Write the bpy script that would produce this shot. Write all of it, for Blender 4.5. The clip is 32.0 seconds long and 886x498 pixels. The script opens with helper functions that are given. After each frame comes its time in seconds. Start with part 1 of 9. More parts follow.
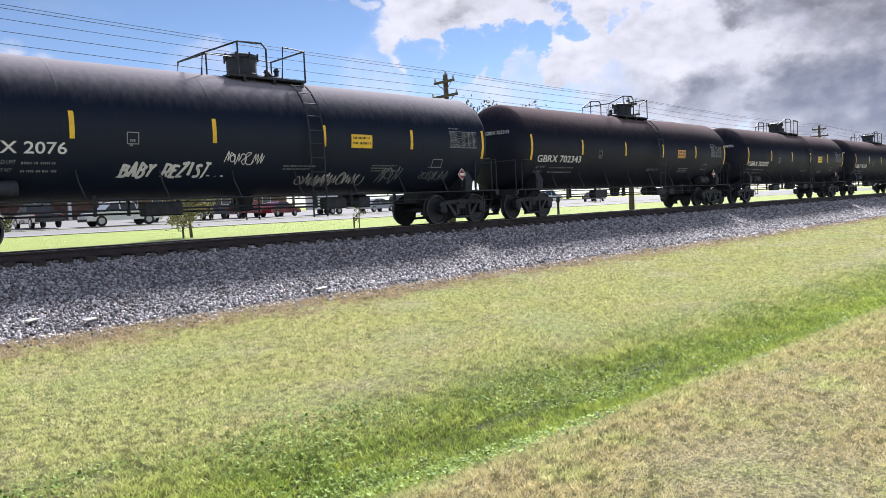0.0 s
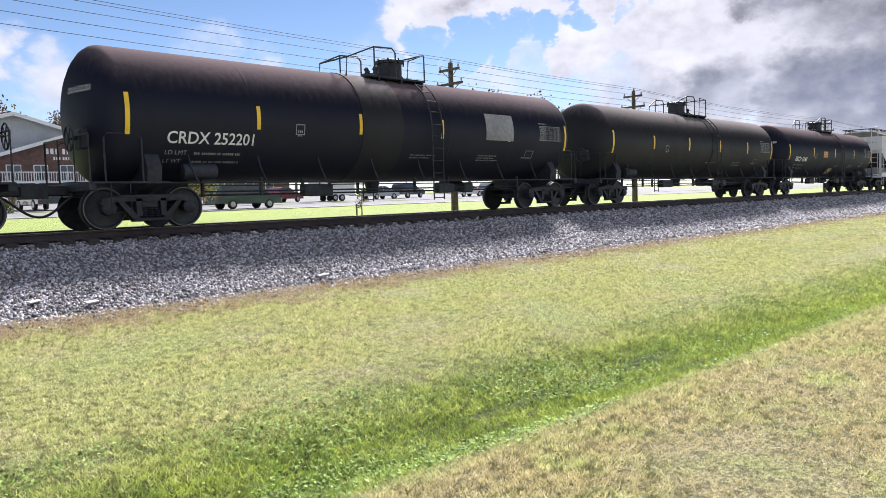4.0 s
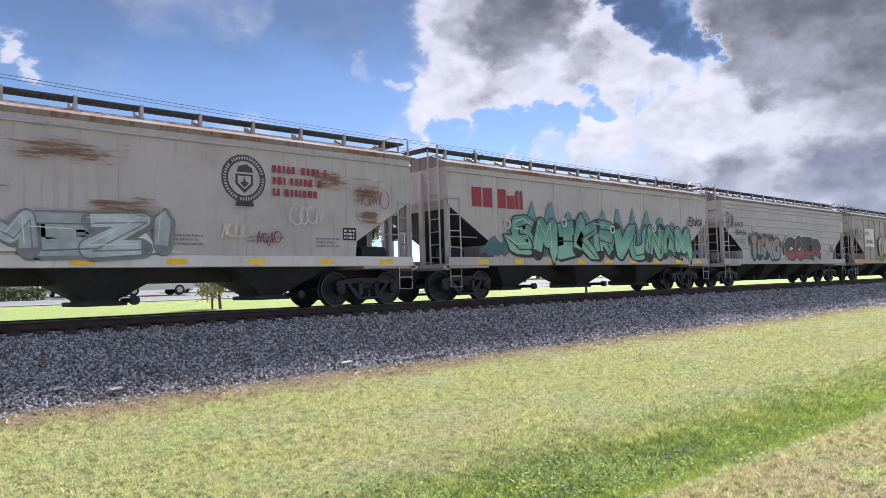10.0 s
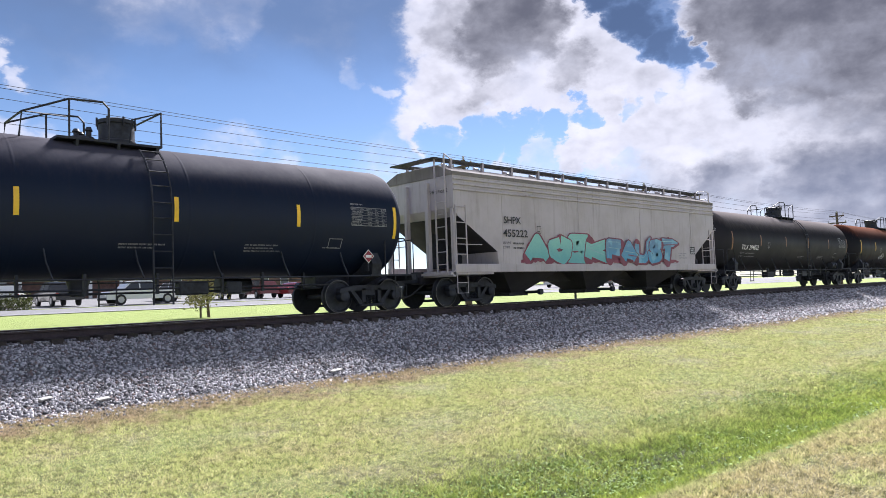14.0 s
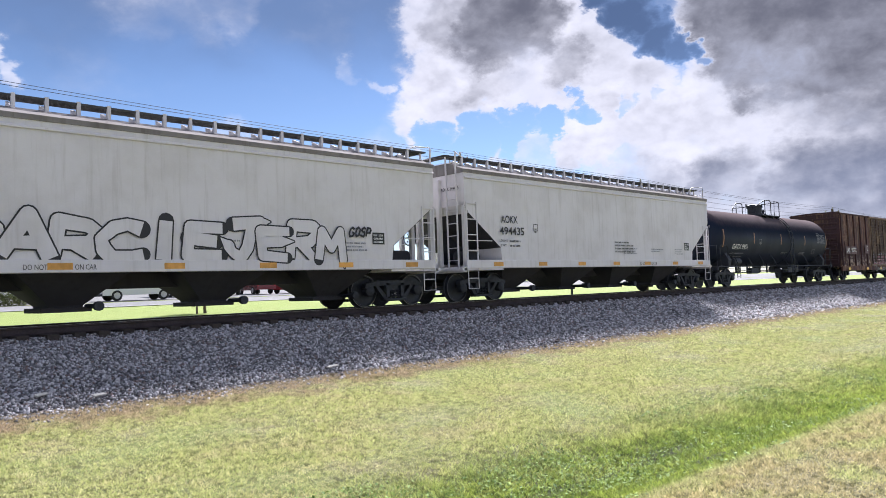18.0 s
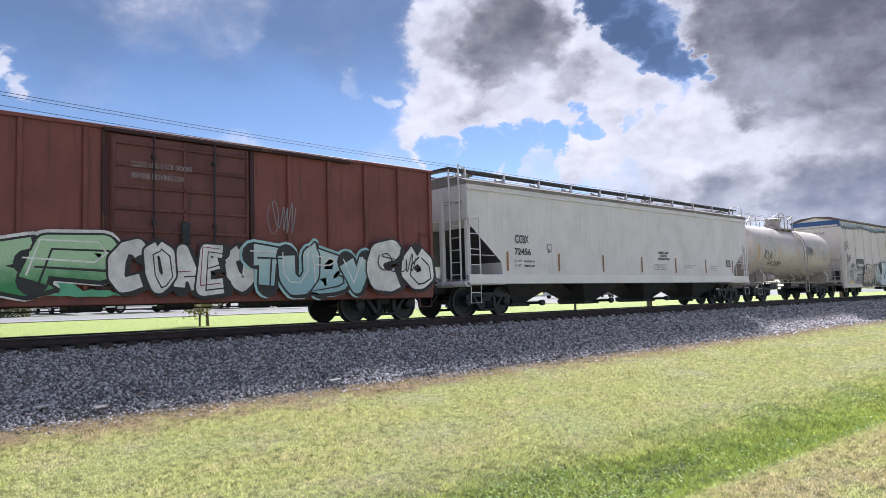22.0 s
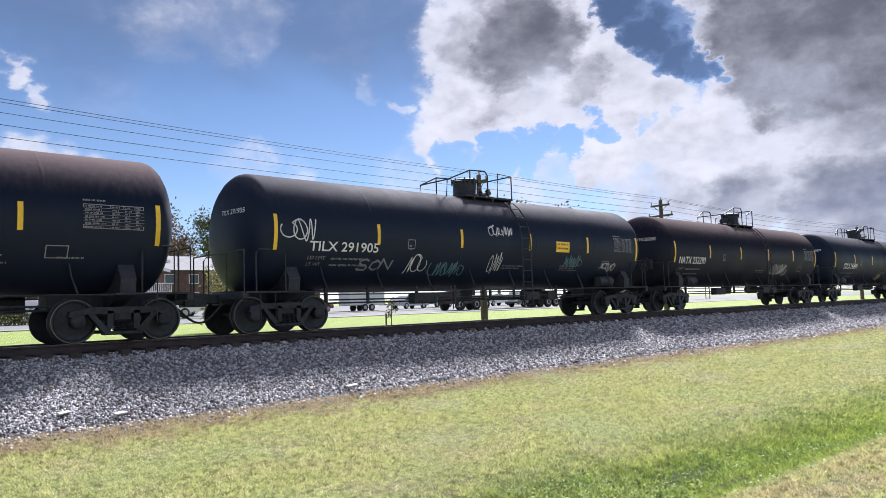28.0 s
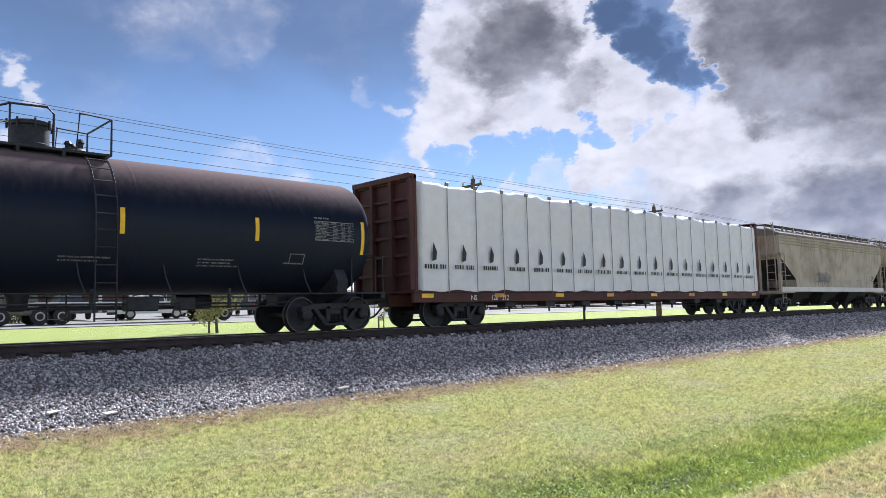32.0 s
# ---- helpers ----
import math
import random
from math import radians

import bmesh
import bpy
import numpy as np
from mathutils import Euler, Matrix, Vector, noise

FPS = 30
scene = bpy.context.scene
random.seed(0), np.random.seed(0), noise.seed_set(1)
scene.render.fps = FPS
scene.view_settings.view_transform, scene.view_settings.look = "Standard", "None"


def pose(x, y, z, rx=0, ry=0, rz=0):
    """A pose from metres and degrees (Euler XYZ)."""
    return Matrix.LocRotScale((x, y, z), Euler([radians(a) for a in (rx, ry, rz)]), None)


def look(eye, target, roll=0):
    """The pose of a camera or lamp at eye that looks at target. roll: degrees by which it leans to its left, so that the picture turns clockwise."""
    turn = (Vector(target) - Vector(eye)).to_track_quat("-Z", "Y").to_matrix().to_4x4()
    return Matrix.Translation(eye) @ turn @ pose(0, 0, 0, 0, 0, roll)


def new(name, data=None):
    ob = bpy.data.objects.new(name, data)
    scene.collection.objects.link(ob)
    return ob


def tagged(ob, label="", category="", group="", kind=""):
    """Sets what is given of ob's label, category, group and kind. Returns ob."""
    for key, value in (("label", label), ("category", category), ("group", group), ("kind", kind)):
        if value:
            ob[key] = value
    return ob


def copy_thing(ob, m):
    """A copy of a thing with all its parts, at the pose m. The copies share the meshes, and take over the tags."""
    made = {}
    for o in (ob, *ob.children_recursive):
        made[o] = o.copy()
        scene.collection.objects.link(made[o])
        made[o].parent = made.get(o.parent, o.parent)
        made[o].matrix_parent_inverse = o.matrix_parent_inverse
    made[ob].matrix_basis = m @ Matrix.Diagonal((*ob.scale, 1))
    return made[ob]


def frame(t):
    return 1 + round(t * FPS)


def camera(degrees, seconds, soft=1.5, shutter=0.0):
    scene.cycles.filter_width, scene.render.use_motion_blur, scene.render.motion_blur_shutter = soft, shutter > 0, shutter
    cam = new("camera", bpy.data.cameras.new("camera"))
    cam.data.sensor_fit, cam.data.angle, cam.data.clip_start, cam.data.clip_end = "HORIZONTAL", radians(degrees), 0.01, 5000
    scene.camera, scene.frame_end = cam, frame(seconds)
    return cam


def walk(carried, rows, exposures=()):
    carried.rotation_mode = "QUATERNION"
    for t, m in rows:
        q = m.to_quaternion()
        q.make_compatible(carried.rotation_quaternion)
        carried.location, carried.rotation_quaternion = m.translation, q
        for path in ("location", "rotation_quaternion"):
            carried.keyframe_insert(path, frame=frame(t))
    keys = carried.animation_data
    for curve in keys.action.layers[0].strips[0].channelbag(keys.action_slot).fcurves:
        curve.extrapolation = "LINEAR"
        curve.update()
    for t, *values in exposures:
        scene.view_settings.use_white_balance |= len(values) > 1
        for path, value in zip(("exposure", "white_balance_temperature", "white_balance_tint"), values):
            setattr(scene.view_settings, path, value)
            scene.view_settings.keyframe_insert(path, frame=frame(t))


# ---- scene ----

# ---- camera ----
EYE = (0.0, 0.0, 0.490)
cam = camera(62.578, 32.0, soft=0.5)


def aim(turn, tilt, roll):
    a, b = radians(turn), radians(tilt)
    way = Vector((math.cos(a) * math.cos(b), math.sin(a) * math.cos(b), math.sin(b)))
    return look(EYE, Vector(EYE) + way * 10, roll)


PATH = [
    (0.0, aim(44.978, -3.200, -2.726)),
    (0.5, aim(45.397, -3.383, -2.634)),
    (1.0, aim(45.524, -3.546, -2.538)),
    (1.5, aim(45.556, -3.706, -2.476)),
    (2.0, aim(45.587, -3.901, -2.445)),
    (2.5, aim(45.582, -4.069, -2.324)),
    (3.0, aim(45.512, -4.174, -2.164)),
    (3.5, aim(45.353, -4.169, -1.953)),
    (5.5, aim(44.628, -3.511, -1.431)),
    (6.0, aim(44.740, -2.749, -1.522)),
    (6.5, aim(45.076, -1.694, -1.635)),
    (7.0, aim(45.504, -0.495, -1.721)),
    (7.5, aim(46.063, 0.614, -1.733)),
    (8.0, aim(46.536, 1.586, -1.663)),
    (8.5, aim(46.855, 2.250, -1.571)),
    (9.0, aim(46.888, 2.652, -1.575)),
    (9.5, aim(46.874, 2.774, -1.594)),
    (10.0, aim(46.867, 2.814, -1.716)),
    (10.5, aim(46.981, 2.823, -1.786)),
    (11.0, aim(47.021, 2.842, -1.844)),
    (11.5, aim(46.954, 2.857, -2.016)),
    (12.0, aim(46.797, 2.890, -2.093)),
    (12.5, aim(46.606, 2.991, -2.131)),
    (13.0, aim(46.393, 3.160, -2.105)),
    (13.5, aim(46.170, 3.282, -2.108)),
    (14.0, aim(46.010, 3.329, -2.071)),
    (14.5, aim(45.943, 3.310, -2.027)),
    (16.5, aim(46.010, 3.115, -2.152)),
    (17.0, aim(45.958, 3.049, -2.133)),
    (17.5, aim(45.868, 3.009, -2.082)),
    (18.0, aim(45.752, 3.004, -2.064)),
    (18.5, aim(45.642, 3.091, -2.116)),
    (19.0, aim(45.566, 3.161, -2.111)),
    (19.5, aim(45.475, 3.289, -2.131)),
    (20.0, aim(45.423, 3.412, -2.054)),
    (20.5, aim(45.436, 3.573, -2.001)),
    (21.0, aim(45.557, 3.788, -1.915)),
    (21.5, aim(45.785, 4.003, -1.777)),
    (22.0, aim(45.979, 4.123, -1.666)),
    (22.5, aim(46.132, 4.229, -1.646)),
    (23.0, aim(46.218, 4.222, -1.630)),
    (23.5, aim(46.243, 4.214, -1.629)),
    (24.0, aim(46.268, 4.221, -1.590)),
    (24.5, aim(46.308, 4.245, -1.582)),
    (25.0, aim(46.419, 4.294, -1.660)),
    (25.5, aim(46.604, 4.298, -1.776)),
    (27.5, aim(47.195, 4.500, -1.997)),
    (28.0, aim(47.196, 4.558, -2.016)),
    (28.5, aim(47.191, 4.548, -1.999)),
    (29.0, aim(47.150, 4.507, -1.955)),
    (29.5, aim(47.011, 4.515, -1.903)),
    (30.0, aim(46.831, 4.557, -1.792)),
    (30.5, aim(46.597, 4.590, -1.682)),
    (31.0, aim(46.549, 4.637, -1.489)),
    (31.5, aim(46.540, 4.684, -1.396)),
    (32.0, aim(46.668, 4.803, -1.324)),
]
EXPOSURES = [(0.0, 1.15, 6050.0, 15.5), (2.0, 1.23, 6100.0, 16.0), (6.0, 1.25, 6100.0, 15.0), (9.0, 1.12, 5920.0, 16.0), (13.0, 1.20, 5950.0, 17.0), (18.0, 1.20, 5920.0, 17.0), (24.0, 1.12, 5920.0, 16.0), (32.0, 1.12, 5930.0, 15.0)]
walk(cam, PATH, EXPOSURES)

# headings of the cloud masses: turn and lift in degrees, half-angle, weight
CUMULUS = [(40.6, 20.9, 6.21, 1.0), (45.2, 20.9, 3.25, 1.0), (36.7, 18.6, 4.98, 1.0), (44.0, 16.9, 3.76, 1.0), (38.6, 15.6, 3.4, 1.0), (46.1, 14.2, 2.87, 0.9), (33.8, 16.3, 3.11, 1.0), (30.9, 14.3, 3.08, 1.0), (40.4, 26.8, 6.66, 1.0), (36.5, 23.8, 2.79, 1.0)]
BANK_LOW = [(32.7, 11.8, 2.77, 1.0), (28.9, 12.1, 2.7, 1.0), (25.7, 12.4, 2.38, 1.0), (35.1, 10.4, 1.8, 0.9), (23.0, 10.5, 2.91, 1.0), (19.8, 9.3, 3.37, 1.0), (16.3, 8.9, 3.22, 1.0), (28.3, 8.7, 3.07, 0.8), (18.9, 6.0, 4.09, 1.0), (24.4, 6.1, 3.37, 0.9), (15.2, 4.9, 4.23, 1.0), (31.2, 6.8, 3.37, 0.7), (11.2, 4.8, 5.28, 1.0)]
BANK_HIGH = [(22.6, 18.5, 4.48, 1.0), (23.9, 15.2, 3.16, 1.0), (18.3, 16.2, 5.38, 1.0), (14.5, 16.3, 5.44, 1.0), (20.3, 12.7, 4.11, 1.0), (15.4, 12.0, 3.86, 1.0), (25.3, 21.2, 2.26, 1.0), (19.5, 24.5, 6.89, 1.0), (8.5, 17.7, 9.15, 1.0), (9.1, 9.2, 6.34, 1.0)]
WISPS = [(66.2, 21.4, 3.4, 0.40), (62.0, 22.3, 2.6, 0.42), (50.3, 15.9, 0.80, 0.52), (77.9, 16.7, 1.2, 0.75), (76.4, 15.2, 0.9, 0.6), (52.5, 16.9, 0.9, 0.42), (76.8, 10.2, 2.1, 0.75), (72.8, 8.2, 2.3, 0.62), (62.3, 10.6, 2.3, 0.55), (58.6, 9.9, 1.7, 0.48), (39.3, 9.0, 3.41, 0.5), (50.2, 9.6, 3.0, 0.42)]
GAPS = [(32.6, 21.8, 1.45, 1.15), (30.6, 19.7, 1.45, 1.15), (28.8, 18.0, 1.4, 1.1), (27.2, 16.8, 1.0, 0.95), (25.8, 15.9, 0.6, 0.6), (46.0, 12.1, 1.3, 0.85), (42.6, 11.6, 1.3, 0.85), (39.8, 11.8, 1.2, 0.85), (37.2, 12.2, 1.05, 0.85), (34.4, 13.2, 0.9, 0.8), (31.2, 13.7, 0.7, 0.6), (28.6, 13.8, 0.6, 0.5)]
DEEP = [(40.9, 20.6, 3.4, 0.95), (44.5, 20.0, 2.0, 0.5), (37.5, 20.0, 2.2, 0.8), (35.5, 16.5, 1.8, 0.45), (41.5, 16.0, 2.0, 0.3), (21.5, 19.5, 4.5, 1.2), (16.5, 17.5, 5.5, 1.2), (22.5, 15.8, 2.6, 1.0), (17.5, 14.5, 3.0, 0.95), (11.0, 15.0, 6.0, 1.1), (8.7, 14.4, 9.3, 0.9), (19.0, 23.0, 6.0, 1.1), (18.9, 6.2, 3.4, 0.7), (14.9, 5.4, 4.3, 0.8), (24.4, 6.1, 2.8, 0.55), (30.5, 6.2, 3.0, 0.45), (36.0, 6.0, 3.0, 0.45), (11.2, 4.8, 4.95, 0.85)]

# ---- world, sun ----
SUN_TURN, SUN_LIFT = 30.0, 42.0     # degrees from the line of the track, and above the horizon


def link(nt, a, b):
    nt.links.new(a, b)


def node(nt, kind, **values):
    n = nt.nodes.new(kind)
    for key, value in values.items():
        if key in n.inputs:
            n.inputs[key].default_value = value
    return n


def math_node(nt, op, a, b=None, clamp=False):
    n = nt.nodes.new("ShaderNodeMath")
    n.operation, n.use_clamp = op, clamp
    for i, v in enumerate((a, b)):
        if v is None:
            continue
        if isinstance(v, (int, float)):
            n.inputs[i].default_value = v
        else:
            nt.links.new(v, n.inputs[i])
    return n.outputs[0]


def mix_node(nt, fac, a, b):
    n = nt.nodes.new("ShaderNodeMix")
    n.data_type = "RGBA"
    for i, v in ((0, fac), (6, a), (7, b)):
        if isinstance(v, (int, float)):
            n.inputs[i].default_value = v
        elif isinstance(v, tuple):
            n.inputs[i].default_value = (*v, 1.0)
        else:
            nt.links.new(v, n.inputs[i])
    return n.outputs[2]


def ramp_node(nt, v, a, b):
    """0 below a, 1 above b, smooth between."""
    n = nt.nodes.new("ShaderNodeMapRange")
    n.interpolation_type = "SMOOTHSTEP"
    n.inputs[1].default_value, n.inputs[2].default_value = a, b
    nt.links.new(v, n.inputs[0])
    return n.outputs[0]


def noise_node(nt, vec, scale, detail=5.0, rough=0.55, distort=0.0):
    n = nt.nodes.new("ShaderNodeTexNoise")
    n.inputs["Scale"].default_value, n.inputs["Detail"].default_value = scale, detail
    n.inputs["Roughness"].default_value, n.inputs["Distortion"].default_value = rough, distort
    nt.links.new(vec, n.inputs["Vector"])
    return n.outputs[0]


def vec_node(nt, op, a, b):
    n = nt.nodes.new("ShaderNodeVectorMath")
    n.operation = op
    for i, v in enumerate((a, b)):
        if isinstance(v, tuple):
            n.inputs[i].default_value = v
        else:
            nt.links.new(v, n.inputs[i])
    return n.outputs["Value"] if op == "DOT_PRODUCT" else n.outputs[0]


def heading(turn, lift):
    a, b = radians(turn), radians(lift)
    return (math.cos(a) * math.cos(b), math.sin(a) * math.cos(b), math.sin(b))


world = bpy.data.worlds.new("sky")
scene.world = world
world.use_nodes = True
wt = world.node_tree
wt.nodes.clear()
sky = wt.nodes.new("ShaderNodeTexSky")
sky.sky_type, sky.sun_disc = "NISHITA", False
sky.sun_elevation, sky.sun_rotation = radians(SUN_LIFT), radians(90 - SUN_TURN)
sky.altitude, sky.air_density, sky.dust_density, sky.ozone_density = 1500.0, 1.0, 0.3, 3.0
back = wt.nodes.new("ShaderNodeBackground")
out = wt.nodes.new("ShaderNodeOutputWorld")
tc = wt.nodes.new("ShaderNodeTexCoord")
ray = tc.outputs["Generated"]
# cloud layer: broken cumulus, thick towards the sun and the far end of the line
flat = vec_node(wt, "MULTIPLY", ray, (1.0, 1.0, 1.5))
warp = wt.nodes.new("ShaderNodeTexNoise")
warp.inputs["Scale"].default_value, warp.inputs["Detail"].default_value = 13.0, 7.0
warp.inputs["Roughness"].default_value = 0.6
link(wt, flat, warp.inputs["Vector"])
bent = vec_node(wt, "ADD", ray, vec_node(wt, "MULTIPLY", vec_node(wt, "SUBTRACT", warp.outputs[1], (0.5, 0.5, 0.5)), (0.12, 0.12, 0.12)))
bent = vec_node(wt, "NORMALIZE", bent, (0.0, 0.0, 0.0))
SUN_SIDE = tuple(0.014 * v for v in heading(SUN_TURN + 20, SUN_LIFT + 20))
big = noise_node(wt, vec_node(wt, "ADD", flat, (3.17, 0.42, 1.9)), 6.0, 6.0, 0.52, 0.2)
fine = noise_node(wt, vec_node(wt, "ADD", flat, (1.3, 7.1, 4.4)), 12.0, 5.0, 0.5, 0.0)
sunward = noise_node(wt, vec_node(wt, "ADD", vec_node(wt, "ADD", flat, (1.3, 7.1, 4.4)), SUN_SIDE), 12.0, 5.0, 0.5, 0.0)


def lobes(*tables):
    """The greatest weight of any heading near the ray, fading out round each."""
    value = None
    for turn, lift, half, gain in sum(tables, []):
        d = vec_node(wt, "DOT_PRODUCT", bent, heading(turn, lift))
        w = math_node(wt, "MULTIPLY", ramp_node(wt, d, math.cos(radians(half * 1.45)), math.cos(radians(half * 0.5))), gain)
        value = w if value is None else math_node(wt, "MAXIMUM", value, w)
    return value


def ruffled(value, source, amount):
    return math_node(wt, "ADD", value, math_node(wt, "MULTIPLY", math_node(wt, "SUBTRACT", source, 0.5), amount))


# broken clouds all round, besides the masses over the line
elsewhere = math_node(wt, "MULTIPLY", ramp_node(wt, big, 0.42, 0.56), ramp_node(wt, vec_node(wt, "DOT_PRODUCT", ray, heading(45.0, 8.0)), math.cos(radians(45)), math.cos(radians(75))))
elsewhere = math_node(wt, "MULTIPLY", elsewhere, 0.8)
tuft = noise_node(wt, vec_node(wt, "ADD", flat, (5.1, 2.3, 0.7)), 34.0, 7.0, 0.6, 0.3)
cover = math_node(wt, "MAXIMUM", lobes(CUMULUS, BANK_LOW, BANK_HIGH, WISPS), elsewhere)
cover = math_node(wt, "SUBTRACT", cover, lobes(GAPS))
cover = ruffled(ruffled(ruffled(cover, big, 0.75), fine, 0.75), tuft, 0.30)
crisp, hazy = ramp_node(wt, cover, 0.32, 0.80), ramp_node(wt, cover, -0.05, 1.0)
veil = math_node(wt, "ADD", math_node(wt, "MULTIPLY", crisp, 0.55), math_node(wt, "MULTIPLY", hazy, 0.45))
# thick cloud is grey, its thin rims shine with the sun behind them
core = ramp_node(wt, cover, 0.45, 1.15)
shade = ruffled(ruffled(ruffled(lobes(DEEP), fine, 0.45), big, 0.6), tuft, 0.05)
relief = math_node(wt, "MULTIPLY", math_node(wt, "SUBTRACT", sunward, fine), 1.9)
shade = math_node(wt, "ADD", shade, relief)
thick = math_node(wt, "MULTIPLY", ramp_node(wt, shade, -0.18, 1.0), math_node(wt, "ADD", math_node(wt, "MULTIPLY", core, 0.72), 0.28))
split = wt.nodes.new("ShaderNodeSeparateXYZ")
link(wt, ray, split.inputs[0])
bright = mix_node(wt, fine, (5.2, 5.25, 5.7), (8.9, 8.75, 8.9))
dark = mix_node(wt, ramp_node(wt, split.outputs[2], 0.10, 0.22), (1.75, 2.0, 2.7), mix_node(wt, big, (0.95, 0.98, 1.2), (1.6, 1.64, 1.95)))
cloud = mix_node(wt, thick, bright, dark)
# clear air deepens upwards, under a thin grey veil high up
upward = ramp_node(wt, split.outputs[2], 0.08, 0.45)
clear = vec_node(wt, "MULTIPLY", sky.outputs[0], mix_node(wt, upward, (1.06, 1.02, 0.98), (0.80, 0.80, 0.80)))
film = math_node(wt, "MULTIPLY", ramp_node(wt, ruffled(split.outputs[2], big, 0.16), 0.25, 0.37), 0.62)
clear = mix_node(wt, film, clear, (1.30, 1.85, 2.95))
# deep blue in the rift beside the sun
rift = math_node(wt, "MULTIPLY", lobes(GAPS[:5]), 0.72, True)
clear = mix_node(wt, rift, clear, (0.70, 1.10, 2.0))
whole = mix_node(wt, veil, clear, cloud)
link(wt, whole, back.inputs[0])
back.inputs[1].default_value = 0.055
link(wt, back.outputs[0], out.inputs[0])

sun_data = bpy.data.lights.new("sun", "SUN")
sun_data.energy, sun_data.angle, sun_data.color = 5.0, radians(8.0), (1.0, 0.95, 0.88)
sun = new("sun", sun_data)
sun.matrix_world = look(Vector(heading(SUN_TURN, SUN_LIFT)) * 80, (0, 0, 0))

# ---- materials ----
def base_material(name):
    m = bpy.data.materials.new(name)
    m.use_nodes = True
    nt = m.node_tree
    bsdf = nt.nodes["Principled BSDF"]
    return m, nt, bsdf


def own_coords(nt, spread=40.0):
    """Object coordinates, shifted by chance from object to object."""
    t = nt.nodes.new("ShaderNodeTexCoord")
    info = nt.nodes.new("ShaderNodeObjectInfo")
    return vec_node(nt, "ADD", t.outputs["Object"], scaled(nt, info.outputs["Random"], spread))


def scaled(nt, value, spread):
    c = nt.nodes.new("ShaderNodeCombineXYZ")
    v = math_node(nt, "MULTIPLY", value, spread)
    for i in range(3):
        link(nt, v, c.inputs[i])
    return c.outputs[0]


def bump_node(nt, bsdf, height, strength=0.2, distance=0.01):
    b = nt.nodes.new("ShaderNodeBump")
    b.inputs["Strength"].default_value, b.inputs["Distance"].default_value = strength, distance
    link(nt, height, b.inputs["Height"])
    link(nt, b.outputs[0], bsdf.inputs["Normal"])


def paint(name, col, rough=0.45, dirt=(0.10, 0.085, 0.07), dirt_amount=0.35, streaks=0.35, rust=0.0,
          rust_col=(0.19, 0.065, 0.025), rust_low=0.5, dust=None, dust_amount=0.0, metal=0.0, spec=0.5):
    """Weathered vehicle paint: patches, rain streaks, rust spots, dust lying on what faces up; one tank has a painted
    sky sheen there.
    """
    m, nt, bsdf = base_material(name)
    vec = own_coords(nt)
    patch = noise_node(nt, vec, 0.9, 8.0, 0.6)
    grain = noise_node(nt, vec, 38.0, 4.0, 0.6)
    run = noise_node(nt, vec_node(nt, "MULTIPLY", vec, (5.0, 5.0, 0.35)), 1.6, 7.0, 0.6)
    f = math_node(nt, "MULTIPLY", ramp_node(nt, patch, 0.38, 0.72), dirt_amount)
    c = mix_node(nt, f, col, dirt)
    f = math_node(nt, "MULTIPLY", ramp_node(nt, run, 0.50, 0.72), streaks)
    c = mix_node(nt, f, c, dirt)
    c = mix_node(nt, math_node(nt, "MULTIPLY", math_node(nt, "SUBTRACT", grain, 0.5), 0.25), c, (col[0] * 1.5, col[1] * 1.5, col[2] * 1.5))
    if rust > 0:
        both = math_node(nt, "ADD", math_node(nt, "MULTIPLY", run, 0.55), math_node(nt, "MULTIPLY", patch, 0.45))
        f = math_node(nt, "MULTIPLY", ramp_node(nt, both, rust_low, rust_low + 0.10), rust)
        rc = mix_node(nt, grain, rust_col, (rust_col[0] * 0.45, rust_col[1] * 0.4, rust_col[2] * 0.4))
        c = mix_node(nt, f, c, rc)
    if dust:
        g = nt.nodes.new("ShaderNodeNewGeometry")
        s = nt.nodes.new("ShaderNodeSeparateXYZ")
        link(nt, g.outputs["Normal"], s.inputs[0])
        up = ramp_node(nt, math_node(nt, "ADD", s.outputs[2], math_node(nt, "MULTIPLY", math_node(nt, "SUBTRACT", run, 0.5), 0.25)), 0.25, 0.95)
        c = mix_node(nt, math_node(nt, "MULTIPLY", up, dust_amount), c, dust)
    link(nt, c, bsdf.inputs["Base Color"])
    r = math_node(nt, "ADD", math_node(nt, "MULTIPLY", patch, 0.35), rough - 0.15, True)
    bsdf.inputs["Specular IOR Level"].default_value = spec
    if dust:    # dust and the painted sheen are matt
        lying = math_node(nt, "MULTIPLY", ramp_node(nt, s.outputs[2], -0.1, 0.5), min(1.0, dust_amount * 1.2))
        r = math_node(nt, "ADD", r, math_node(nt, "MULTIPLY", lying, 0.5), True)
        link(nt, math_node(nt, "MULTIPLY", math_node(nt, "SUBTRACT", 1.0, math_node(nt, "MULTIPLY", lying, 0.9)), spec), bsdf.inputs["Specular IOR Level"])
    link(nt, r, bsdf.inputs["Roughness"])
    bsdf.inputs["Metallic"].default_value = metal
    bump_node(nt, bsdf, math_node(nt, "ADD", math_node(nt, "MULTIPLY", patch, 0.7), math_node(nt, "MULTIPLY", grain, 0.12)), 0.25, 0.02)
    return m


